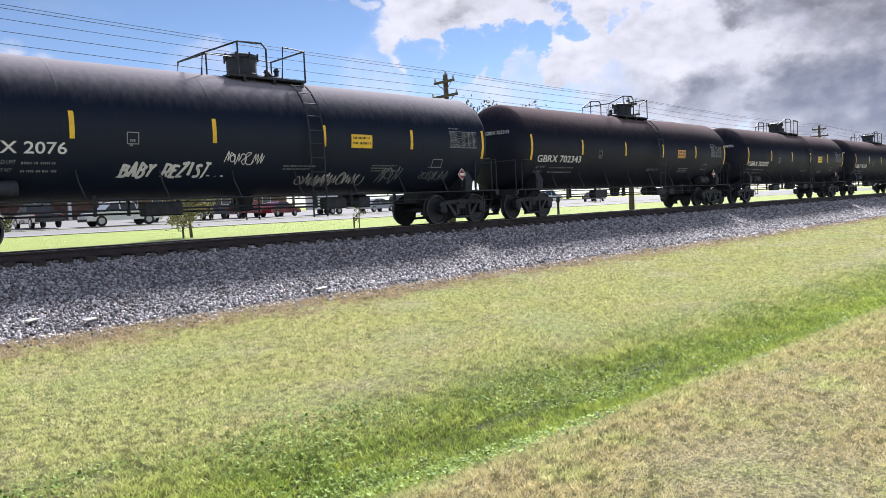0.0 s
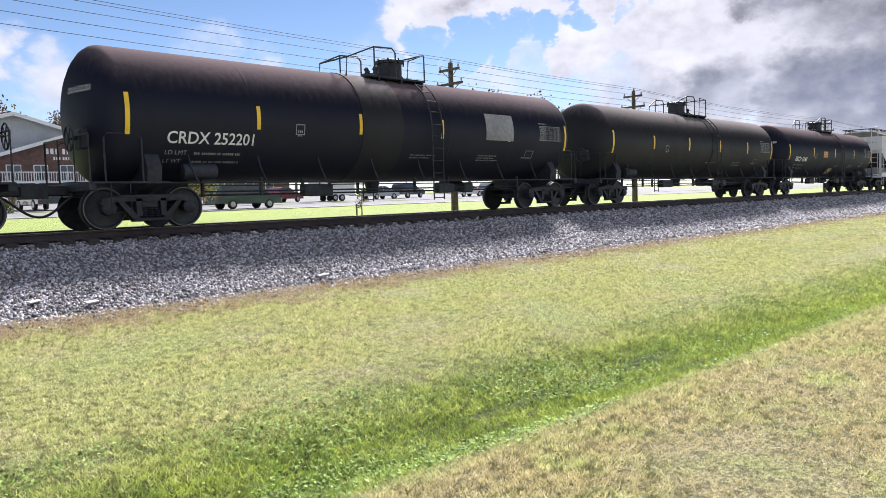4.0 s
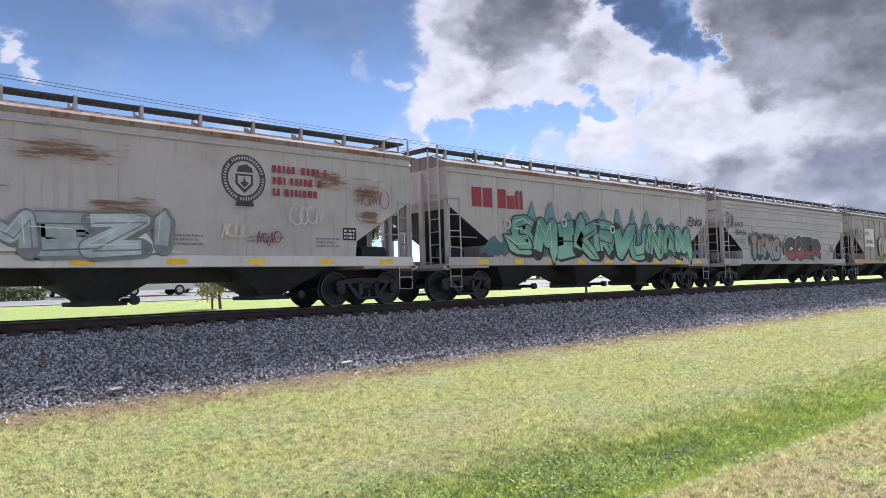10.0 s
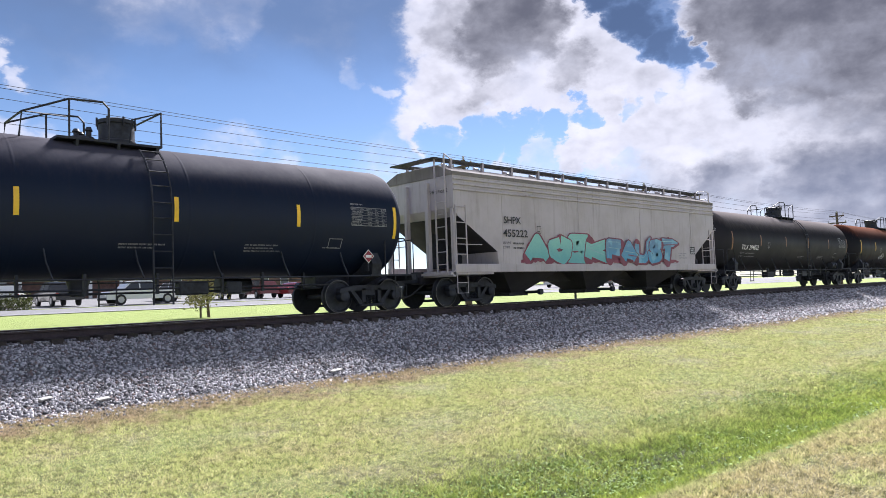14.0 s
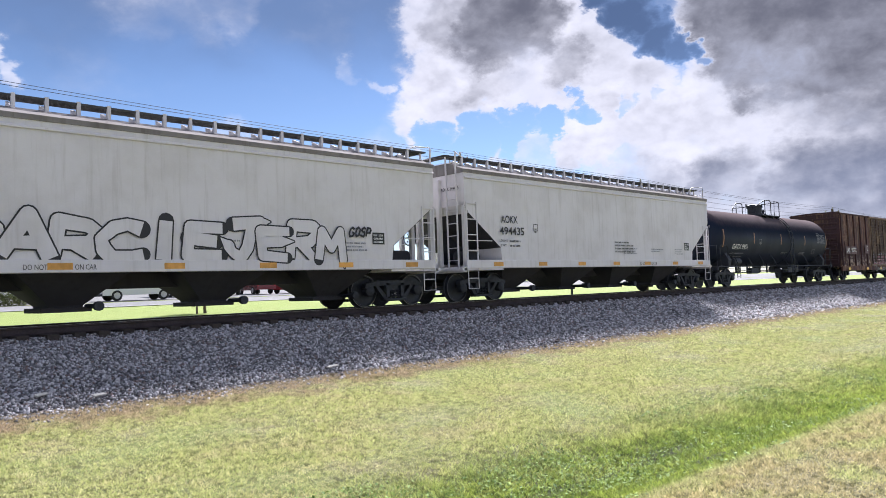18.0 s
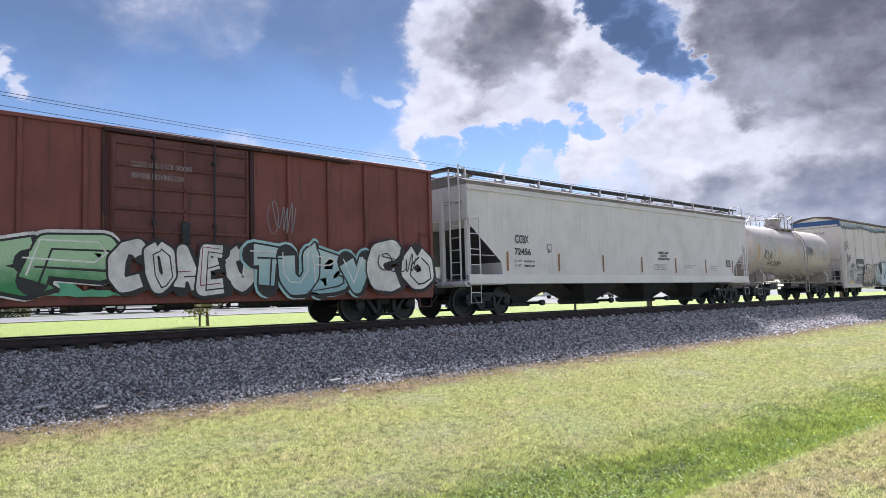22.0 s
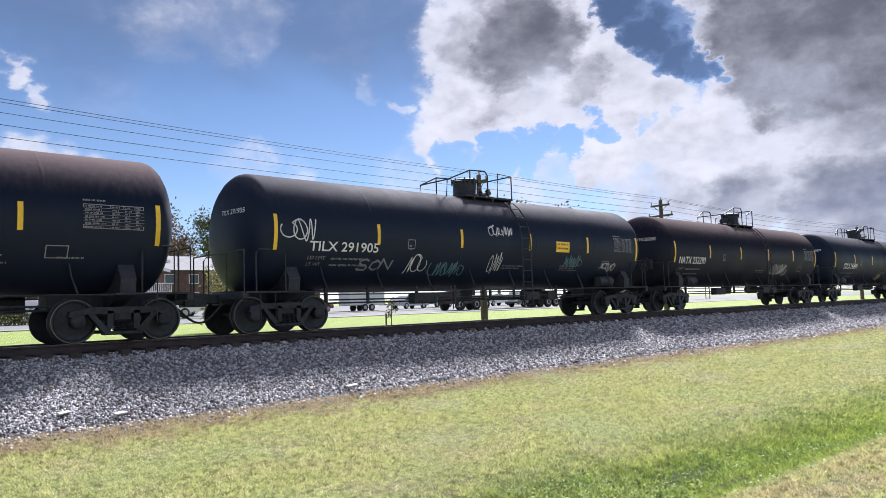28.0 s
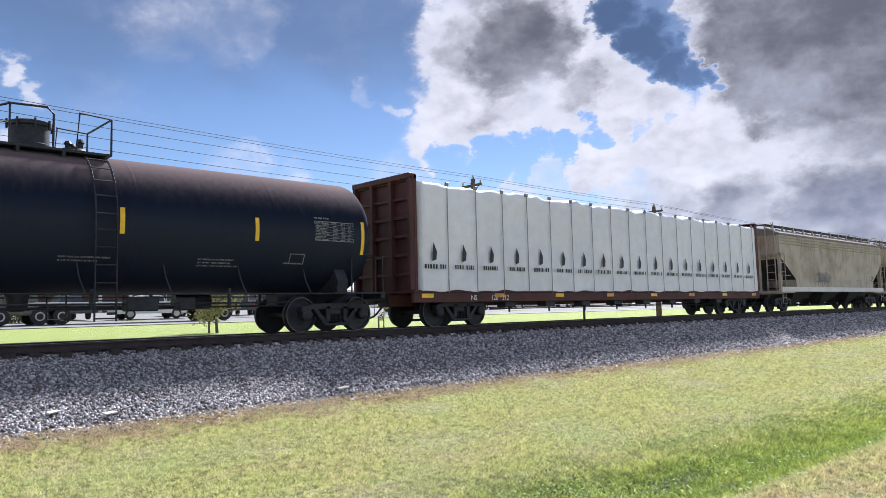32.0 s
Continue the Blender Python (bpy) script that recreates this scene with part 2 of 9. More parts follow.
def peeling_wall(name, z_low, z_mid, dark, tan, pale, rust, fineness=6.0, soft=0.035):
    """Old wall paint: pale rust runs above, a dark band, flaked pale patches below."""
    m, nt, bsdf = base_material(name)
    vec = nt.nodes.new("ShaderNodeTexCoord").outputs["Object"]
    s = nt.nodes.new("ShaderNodeSeparateXYZ")
    link(nt, vec, s.inputs[0])
    runs = noise_node(nt, vec_node(nt, "MULTIPLY", vec, (fineness, fineness, 0.45)), 1.3, 8.0, 0.65)
    wide = noise_node(nt, vec_node(nt, "MULTIPLY", vec, (1.0, 1.0, 0.5)), 1.1, 5.0, 0.6)
    flake = noise_node(nt, vec_node(nt, "MULTIPLY", vec, (1.0, 1.0, 1.3)), 3.4, 9.0, 0.7, 0.6)
    grain = noise_node(nt, vec, 40.0, 4.0, 0.65)
    z = math_node(nt, "ADD", s.outputs[2], math_node(nt, "MULTIPLY", math_node(nt, "SUBTRACT", runs, 0.5), 2.2))
    above = ramp_node(nt, z, z_mid - 0.25, z_mid + 0.55)
    below = math_node(nt, "SUBTRACT", 1.0, ramp_node(nt, z, z_low - 0.1, z_low + 0.45))
    c = mix_node(nt, ramp_node(nt, wide, 0.4, 0.65), dark, tuple(v * 0.45 for v in dark))
    f = math_node(nt, "MULTIPLY", ramp_node(nt, math_node(nt, "ADD", math_node(nt, "MULTIPLY", runs, 0.7), math_node(nt, "MULTIPLY", wide, 0.3)), 0.42, 0.60), above)
    c = mix_node(nt, math_node(nt, "MULTIPLY", f, 0.85), c, mix_node(nt, ramp_node(nt, flake, 0.4, 0.6), tan, rust))
    f = math_node(nt, "MULTIPLY", ramp_node(nt, flake, 0.505 - soft, 0.505 + soft), below)
    c = mix_node(nt, f, c, mix_node(nt, ramp_node(nt, runs, 0.4, 0.6), pale, tan))
    c = mix_node(nt, math_node(nt, "MULTIPLY", ramp_node(nt, grain, 0.45, 0.7), 0.35), c, tuple(v * 0.6 for v in dark))
    link(nt, c, bsdf.inputs["Base Color"])
    bsdf.inputs["Roughness"].default_value = 0.8
    bump_node(nt, bsdf, math_node(nt, "ADD", flake, math_node(nt, "MULTIPLY", grain, 0.3)), 0.3, 0.02)
    return m


def plain(name, col, rough=0.6, metal=0.0, vary=0.25, scale=14.0, bump=0.15):
    m, nt, bsdf = base_material(name)
    vec = own_coords(nt)
    a = noise_node(nt, vec, scale, 6.0, 0.6)
    b = noise_node(nt, vec, scale * 0.12, 4.0, 0.55)
    f = math_node(nt, "ADD", math_node(nt, "MULTIPLY", a, 0.5), math_node(nt, "MULTIPLY", b, 0.5))
    lo, hi = tuple(v * (1 - vary) for v in col), tuple(min(1.0, v * (1 + vary)) for v in col)
    link(nt, mix_node(nt, ramp_node(nt, f, 0.35, 0.65), lo, hi), bsdf.inputs["Base Color"])
    bsdf.inputs["Roughness"].default_value, bsdf.inputs["Metallic"].default_value = rough, metal
    if bump:
        bump_node(nt, bsdf, a, bump, 0.01)
    return m


def lawn_zones(nt, vec):
    """Where the lawn is lush, dry, tan along the stones or bare, and how it mottles."""
    s = nt.nodes.new("ShaderNodeSeparateXYZ")
    link(nt, vec, s.inputs[0])
    big = noise_node(nt, vec, 0.35, 6.0, 0.6)
    mid = noise_node(nt, vec, 1.7, 6.0, 0.65)
    clump = noise_node(nt, vec, 10.0, 7.0, 0.78)
    wave = math_node(nt, "MULTIPLY", math_node(nt, "SUBTRACT", math_node(nt, "ADD", math_node(nt, "MULTIPLY", big, 0.6), math_node(nt, "MULTIPLY", mid, 0.4)), 0.5), 3.4)
    # distance across from the drain, which runs a little askew to the track
    line = math_node(nt, "ADD", s.outputs[1], math_node(nt, "MULTIPLY", s.outputs[0], 0.05))
    across = math_node(nt, "ADD", line, wave)
    lush = math_node(nt, "MULTIPLY", ramp_node(nt, line, 3.35, 3.75), math_node(nt, "SUBTRACT", 1.0, ramp_node(nt, across, 4.5, 6.9)))
    near = math_node(nt, "SUBTRACT", 1.0, ramp_node(nt, line, 2.9, 3.6))
    edge = math_node(nt, "ADD", s.outputs[1], math_node(nt, "MULTIPLY", math_node(nt, "SUBTRACT", mid, 0.5), 3.5))
    strip = math_node(nt, "MULTIPLY", ramp_node(nt, edge, 10.6, 11.9), math_node(nt, "SUBTRACT", 1.0, ramp_node(nt, edge, 14.0, 15.0)))
    return big, mid, clump, lush, near, strip


def grass_ground():
    """Mown lawn, dry in parts, lush in the drain; a dry strip along the stones."""
    m, nt, bsdf = base_material("lawn")
    vec = nt.nodes.new("ShaderNodeTexCoord").outputs["Object"]
    big, mid, clump, lush, near, strip = lawn_zones(nt, vec)
    tiny = noise_node(nt, vec, 45.0, 4.0, 0.7)
    c = mix_node(nt, ramp_node(nt, mid, 0.36, 0.64), (0.40, 0.43, 0.17), (0.53, 0.48, 0.27))
    c = mix_node(nt, ramp_node(nt, big, 0.45, 0.62), c, (0.40, 0.48, 0.15))
    c = mix_node(nt, math_node(nt, "MULTIPLY", near, ramp_node(nt, mid, 0.30, 0.6)), c, (0.47, 0.41, 0.235))
    c = mix_node(nt, math_node(nt, "MULTIPLY", strip, 0.85), c, (0.30, 0.20, 0.145))
    # clump darkens the ground: shade between tufts, put into the colour
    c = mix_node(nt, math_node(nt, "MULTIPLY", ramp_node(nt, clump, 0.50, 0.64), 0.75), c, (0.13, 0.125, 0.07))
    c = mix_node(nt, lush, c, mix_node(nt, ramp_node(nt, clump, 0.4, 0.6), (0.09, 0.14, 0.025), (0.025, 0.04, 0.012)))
    # tiny flecks paint the shaded gaps under the blades
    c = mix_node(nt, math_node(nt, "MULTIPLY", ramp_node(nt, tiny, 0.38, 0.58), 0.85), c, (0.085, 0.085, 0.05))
    s = nt.nodes.new("ShaderNodeSeparateXYZ")
    link(nt, vec, s.inputs[0])
    c = mix_node(nt, math_node(nt, "MULTIPLY", ramp_node(nt, s.outputs[1], 19.0, 22.0), 0.8), c, mix_node(nt, mid, (0.24, 0.33, 0.085), (0.34, 0.40, 0.13)))
    link(nt, c, bsdf.inputs["Base Color"])
    bsdf.inputs["Roughness"].default_value = 0.9
    bsdf.inputs["Specular IOR Level"].default_value = 0.1
    bump_node(nt, bsdf, math_node(nt, "ADD", tiny, math_node(nt, "MULTIPLY", clump, 2.0)), 0.7, 0.04)
    return m


def blade_material():
    m, nt, bsdf = base_material("grass_blades")
    vec = nt.nodes.new("ShaderNodeTexCoord").outputs["Object"]
    g = nt.nodes.new("ShaderNodeNewGeometry")
    chance = g.outputs["Random Per Island"]
    big, mid, clump, lush, near, strip = lawn_zones(nt, vec)
    c = mix_node(nt, chance, (0.42, 0.48, 0.155), (0.86, 0.82, 0.44))
    c = mix_node(nt, math_node(nt, "MULTIPLY", ramp_node(nt, mid, 0.48, 0.68), 0.6), c, mix_node(nt, chance, (0.52, 0.46, 0.24), (0.88, 0.78, 0.52)))
    c = mix_node(nt, math_node(nt, "MULTIPLY", near, ramp_node(nt, mid, 0.33, 0.55)), c, mix_node(nt, chance, (0.45, 0.40, 0.18), (0.86, 0.76, 0.47)))
    c = mix_node(nt, math_node(nt, "MULTIPLY", strip, 0.8), c, mix_node(nt, chance, (0.36, 0.25, 0.165), (0.64, 0.48, 0.35)))
    c = mix_node(nt, lush, c, mix_node(nt, ramp_node(nt, mid, 0.42, 0.6), mix_node(nt, chance, (0.10, 0.18, 0.025), (0.50, 0.62, 0.13)), mix_node(nt, chance, (0.26, 0.36, 0.05), (0.74, 0.82, 0.20))))
    # blades in dark clumps carry the tufts' shade in their colour
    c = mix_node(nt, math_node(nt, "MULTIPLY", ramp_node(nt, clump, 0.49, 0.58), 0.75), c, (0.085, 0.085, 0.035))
    link(nt, c, bsdf.inputs["Base Color"])
    bsdf.inputs["Roughness"].default_value = 0.75
    bsdf.inputs["Specular IOR Level"].default_value = 0.18
    thin = nt.nodes.new("ShaderNodeBsdfTranslucent")
    link(nt, c, thin.inputs[0])
    mixer = nt.nodes.new("ShaderNodeMixShader")
    mixer.inputs[0].default_value = 0.35
    link(nt, bsdf.outputs[0], mixer.inputs[1])
    link(nt, thin.outputs[0], mixer.inputs[2])
    link(nt, mixer.outputs[0], nt.nodes["Material Output"].inputs[0])
    return m


def stone_material():
    m, nt, bsdf = base_material("ballast_stone")
    vec = nt.nodes.new("ShaderNodeTexCoord").outputs["Object"]
    g = nt.nodes.new("ShaderNodeNewGeometry")
    chance = g.outputs["Random Per Island"]
    grain = noise_node(nt, vec, 60.0, 4.0, 0.7)
    c = mix_node(nt, math_node(nt, "POWER", chance, 1.7), (0.05, 0.049, 0.054), (0.80, 0.78, 0.80))
    c = mix_node(nt, math_node(nt, "SUBTRACT", 1.0, ramp_node(nt, chance, 0.05, 0.10)), c, (0.24, 0.17, 0.15))
    c = mix_node(nt, math_node(nt, "MULTIPLY", grain, 0.25), c, (0.12, 0.115, 0.115))
    link(nt, c, bsdf.inputs["Base Color"])
    bsdf.inputs["Roughness"].default_value = 0.8
    bump_node(nt, bsdf, grain, 0.4, 0.01)
    return m


def leaf_material(name, a, b):
    m, nt, bsdf = base_material(name)
    g = nt.nodes.new("ShaderNodeNewGeometry")
    c = mix_node(nt, g.outputs["Random Per Island"], a, b)
    link(nt, c, bsdf.inputs["Base Color"])
    bsdf.inputs["Roughness"].default_value = 0.7
    bsdf.inputs["Specular IOR Level"].default_value = 0.2
    return m


def glass_material(name, col):
    m, nt, bsdf = base_material(name)
    bsdf.inputs["Base Color"].default_value = (*col, 1)
    bsdf.inputs["Roughness"].default_value = 0.06
    bsdf.inputs["Specular IOR Level"].default_value = 0.7
    return m


LAWN, BLADES, STONE = grass_ground(), blade_material(), stone_material()
BED = plain("ballast_bed", (0.075, 0.072, 0.078), 0.9, 0, 0.5, 30.0, 0.8)
RAIL_SIDE = plain("rusty_rail", (0.045, 0.031, 0.032), 0.75, 0.0, 0.4, 25.0)
RAIL_TOP = plain("polished_rail", (0.45, 0.44, 0.43), 0.28, 0.9, 0.1)
TIE_WOOD = plain("creosoted_tie", (0.045, 0.035, 0.03), 0.85, 0, 0.4, 20.0, 0.4)
STEEL_DARK = plain("grimy_steel", (0.025, 0.028, 0.037), 0.62, 0.2, 0.5, 9.0)
WHEEL = plain("wheel_steel", (0.027, 0.030, 0.039), 0.55, 0.3, 0.4, 9.0)
RIM = plain("worn_tread", (0.16, 0.155, 0.15), 0.4, 0.6, 0.2)
RUBBER = plain("rubber_hose", (0.015, 0.015, 0.016), 0.6)
YELLOW = plain("reflective_yellow", (0.92, 0.56, 0.03), 0.35, 0, 0.12, 6.0, 0.0)
ORANGE = plain("faded_orange", (0.68, 0.34, 0.07), 0.5, 0, 0.25, 6.0, 0.0)
BROWN_TAPE = plain("faded_tape", (0.26, 0.13, 0.05), 0.5, 0, 0.25, 6.0, 0.0)
WHITE = plain("white_lettering", (0.78, 0.78, 0.77), 0.5, 0, 0.08, 10.0, 0.0)
GREYTEXT = plain("faded_lettering", (0.27, 0.27, 0.28), 0.6, 0, 0.25, 10.0, 0.0)
BLACKTEXT = plain("black_lettering", (0.02, 0.02, 0.022), 0.5, 0, 0.2, 10.0, 0.0)
RED = plain("red_paint", (0.30, 0.025, 0.045), 0.5, 0, 0.15, 8.0, 0.0)
BLUE = plain("blue_paint", (0.03, 0.09, 0.26), 0.5, 0, 0.15, 8.0, 0.0)
GREEN_DARK = plain("dark_green_paint", (0.012, 0.045, 0.042), 0.5, 0, 0.15, 8.0, 0.0)
ASPHALT = plain("asphalt", (0.16, 0.16, 0.16), 0.9, 0, 0.25, 30.0, 0.3)
CONCRETE = plain("concrete", (0.42, 0.41, 0.39), 0.9, 0, 0.15, 12.0, 0.2)
POLE_WOOD = plain("weathered_pole", (0.10, 0.075, 0.058), 0.85, 0, 0.35, 12.0, 0.4)
BARK = plain("bark", (0.13, 0.10, 0.075), 0.9, 0, 0.35, 18.0, 0.5)
GALV = plain("galvanised_steel", (0.40, 0.41, 0.42), 0.5, 0.6, 0.2, 12.0)

# ---- shape helpers ----
class Shape:
    """Collects faces of simple solids into one mesh."""

    def __init__(self):
        self.v, self.f = [], []

    def solid(self, verts, faces):
        """A convex solid; its faces are turned outwards."""
        c = [sum(p[i] for p in verts) / len(verts) for i in range(3)]
        o = len(self.v)
        self.v += [tuple(p) for p in verts]
        for f in faces:
            a, b, d = (verts[f[i]] for i in (0, 1, 2))
            n = Vector((b[0] - a[0], b[1] - a[1], b[2] - a[2])).cross(Vector((d[0] - a[0], d[1] - a[1], d[2] - a[2])))
            m = [sum(verts[i][k] for i in f) / len(f) - c[k] for k in range(3)]
            g = f if n.dot(Vector(m)) >= 0 else tuple(reversed(f))
            self.f.append(tuple(o + i for i in g))
        return self

    def box(self, x0, x1, y0, y1, z0, z1, b=0.0):
        if b <= 0:
            v = [(x, y, z) for x in (x0, x1) for y in (y0, y1) for z in (z0, z1)]
            return self.solid(v, [(0, 1, 3, 2), (4, 5, 7, 6), (0, 1, 5, 4), (2, 3, 7, 6), (0, 2, 6, 4), (1, 3, 7, 5)])
        lo, hi, v, at = (x0, y0, z0), (x1, y1, z1), [], {}
        for sx in (0, 1):
            for sy in (0, 1):
                for sz in (0, 1):
                    s = (sx, sy, sz)
                    for a in range(3):
                        at[s, a] = len(v)
                        v.append(tuple((hi[k] - (0 if k == a else b)) if s[k] else (lo[k] + (0 if k == a else b)) for k in range(3)))
        f = []
        for a in range(3):
            p, q = [k for k in range(3) if k != a]
            for s in (0, 1):
                def key(i, j):
                    r = [0, 0, 0]
                    r[a], r[p], r[q] = s, i, j
                    return tuple(r)
                f.append(tuple(at[key(i, j), a] for i, j in ((0, 0), (1, 0), (1, 1), (0, 1))))
            for i in (0, 1):
                for j in (0, 1):
                    def key2(e):
                        r = [0, 0, 0]
                        r[a], r[p], r[q] = e, i, j
                        return tuple(r)
                    f.append((at[key2(0), p], at[key2(1), p], at[key2(1), q], at[key2(0), q]))
        for sx in (0, 1):
            for sy in (0, 1):
                for sz in (0, 1):
                    f.append(tuple(at[(sx, sy, sz), a] for a in range(3)))
        return self.solid(v, f)

    def prism(self, outline, x0, x1, axis="x"):
        """An outline of (a, b) pairs drawn out along an axis: x: (y, z); y: (x, z); z: (x, y). Need not be convex."""
        n, o = len(outline), len(self.v)
        area = sum(outline[i][0] * outline[(i + 1) % n][1] - outline[(i + 1) % n][0] * outline[i][1] for i in range(n))
        pts = list(outline) if (area > 0) != (axis == "y") else list(reversed(outline))
        for d in (x0, x1):
            for a, b in pts:
                self.v.append((d, a, b) if axis == "x" else (a, d, b) if axis == "y" else (a, b, d))
        self.f.append(tuple(o + i for i in reversed(range(n))))
        self.f.append(tuple(o + n + i for i in range(n)))
        for i in range(n):
            j = (i + 1) % n
            self.f.append((o + i, o + j, o + n + j, o + n + i))
        return self

    def rod(self, a, b, r, seg=6, r2=None):
        return self.tube([a, b], r, seg, r2)

    def tube(self, pts, r, seg=6, r2=None):
        pts = [Vector(p) for p in pts]
        o, n = len(self.v), len(pts)
        for i, p in enumerate(pts):
            d = (pts[min(i + 1, n - 1)] - pts[max(i - 1, 0)]).normalized()
            u = d.cross(Vector((0, 0, 1)) if abs(d.z) < 0.9 else Vector((1, 0, 0))).normalized()
            w = d.cross(u)
            rr = r if r2 is None else r + (r2 - r) * i / (n - 1)
            for k in range(seg):
                q = p + u * (rr * math.cos(2 * math.pi * k / seg)) + w * (rr * math.sin(2 * math.pi * k / seg))
                self.v.append(tuple(q))
        for i in range(n - 1):
            for k in range(seg):
                l = (k + 1) % seg
                self.f.append((o + i * seg + k, o + i * seg + l, o + (i + 1) * seg + l, o + (i + 1) * seg + k))
        self.f.append(tuple(o + k for k in reversed(range(seg))))
        self.f.append(tuple(o + (n - 1) * seg + k for k in range(seg)))
        return self

    def lathe(self, outline, axis="x", seg=24, at=(0, 0, 0), caps=True):
        """Turns (along, radius) pairs round an axis."""
        o, n = len(self.v), len(outline)
        for d, r in outline:
            for k in range(seg):
                c, s = r * math.cos(2 * math.pi * k / seg), r * math.sin(2 * math.pi * k / seg)
                p = (d, c, s) if axis == "x" else (s, d, c) if axis == "y" else (c, s, d)
                self.v.append((p[0] + at[0], p[1] + at[1], p[2] + at[2]))
        for i in range(n - 1):
            for k in range(seg):
                l = (k + 1) % seg
                self.f.append((o + i * seg + k, o + i * seg + l, o + (i + 1) * seg + l, o + (i + 1) * seg + k))
        if caps:
            self.f.append(tuple(o + k for k in reversed(range(seg))))
            self.f.append(tuple(o + (n - 1) * seg + k for k in range(seg)))
        return self

    def quad(self, a, b, c, d):
        o = len(self.v)
        self.v += [tuple(a), tuple(b), tuple(c), tuple(d)]
        self.f.append((o, o + 1, o + 2, o + 3))
        return self

    def mesh(self, name, smooth=None):
        me = bpy.data.meshes.new(name)
        me.from_pydata(self.v, [], self.f)
        if smooth:
            me.polygons.foreach_set("use_smooth", [True] * len(me.polygons))
            me.update()
            me.set_sharp_from_angle(angle=radians(smooth))
        me.update()
        return me


MESHES = {}
FINE_PRINT = {"small_print", "weight_print", "weight_word", "data_print", "plate_print", "end_print", "printed_name", "notice", "rust_patch", "data_table", "emblem_print"}


def part(name, shape, material, parent, label="", smooth=None, at=None):
    """Links a shape, or a mesh, as ONE object under a thing or a part."""
    me = shape.mesh(name, smooth) if isinstance(shape, Shape) else shape
    if not me.materials:
        me.materials.append(material)
    ob = new(name, me)
    ob.parent = parent
    if at is not None:
        ob.location = at
    if label:
        ob["label"] = label
    if name in FINE_PRINT or name.startswith("graffiti_") or name.startswith("door_graffiti"):
        ob["kind"] = "stuff"
    return ob


def cached(key, make):
    if key not in MESHES:
        MESHES[key] = make()
    return MESHES[key]


def tinted(key, make, material):
    """A shared mesh for each pair of shape and material."""
    return cached((key, material.name), lambda: with_material(make(), material))


def with_material(me, material):
    me = me.mesh("m") if isinstance(me, Shape) else me
    me.materials.clear()
    me.materials.append(material)
    return me


def solo(name, shape, material, label, category, group="", kind="", smooth=None, at=(0, 0, 0)):
    """A top-level thing that is one mesh."""
    me = shape.mesh(name, smooth) if isinstance(shape, Shape) else shape
    if material and not me.materials:
        me.materials.append(material)
    ob = new(name, me)
    ob.location = at
    return tagged(ob, label, category, group, kind)


def thing(name, m, label, category, group=""):
    ob = new(name)
    ob.empty_display_size = 0.3
    ob.matrix_basis = m
    return tagged(ob, label, category, group)


def letters(text, size, fat=0.0, slant=0.0, gap=1.0):
    """The outlines of a line of lettering as flat vertices (x, y) and faces; starts at x = 0, stands on y = 0."""
    cu = bpy.data.curves.new("lettering", "FONT")
    cu.body, cu.size, cu.offset, cu.shear, cu.space_character = text, size, fat, slant, gap
    cu.resolution_u = 3
    ob = bpy.data.objects.new("lettering", cu)
    me = bpy.data.meshes.new_from_object(ob)
    v = [(p.co.x, p.co.y) for p in me.vertices]
    f = [tuple(p.vertices) for p in me.polygons]
    bpy.data.objects.remove(ob)
    bpy.data.curves.remove(cu)
    bpy.data.meshes.remove(me)
    return v, f


def letters_wide(text, size, width, fat=0.0, slant=0.0):
    """The same, drawn out to a width."""
    v, f = letters(text, size, fat, slant)
    w = max(p[0] for p in v) - min(p[0] for p in v)
    lo = min(p[0] for p in v)
    return [((p[0] - lo) * width / w, p[1]) for p in v], f


def bars(lines, high, gap, chance):
    """Small unreadable print: lines of short bars. lines: their lengths."""
    v, f = [], []
    for i, n in enumerate(lines):
        x, y = 0.0, -i * (high + gap)
        while x < n:
            for k in range(chance.randint(2, 7)):
                w = high * chance.uniform(0.3, 0.62)
                if x + w > n:
                    break
                o = len(v)
                v += [(x, y), (x + w, y), (x + w, y + high), (x, y + high)]
                f.append((o, o + 1, o + 2, o + 3))
                x += w + high * 0.3
            x += high * chance.uniform(0.4, 0.8)
    return v, f


def frame_box(w, h, t):
    """A rectangle drawn in outline."""
    v, f = [], []
    for x0, x1, y0, y1 in ((0, w, 0, t), (0, w, h - t, h), (0, t, t, h - t), (w - t, w, t, h - t)):
        o = len(v)
        v += [(x0, y0), (x1, y0), (x1, y1), (x0, y1)]
        f.append((o, o + 1, o + 2, o + 3))
    return v, f


def rect(w, h, nx=1, ny=1):
    v = [(w * i / nx, h * j / ny) for j in range(ny + 1) for i in range(nx + 1)]
    f = [(j * (nx + 1) + i, j * (nx + 1) + i + 1, (j + 1) * (nx + 1) + i + 1, (j + 1) * (nx + 1) + i) for j in range(ny) for i in range(nx)]
    return v, f


def stroke(pts, w):
    """A painted line of width w through points, as a ribbon."""
    v, f, n = [], [], len(pts)
    for i, (x, y) in enumerate(pts):
        a, b = pts[max(i - 1, 0)], pts[min(i + 1, n - 1)]
        dx, dy = b[0] - a[0], b[1] - a[1]
        l = math.hypot(dx, dy) or 1.0
        v += [(x - dy / l * w / 2, y + dx / l * w / 2), (x + dy / l * w / 2, y - dx / l * w / 2)]
        if i:
            o = 2 * i
            f.append((o - 2, o - 1, o + 1, o))
    return v, f


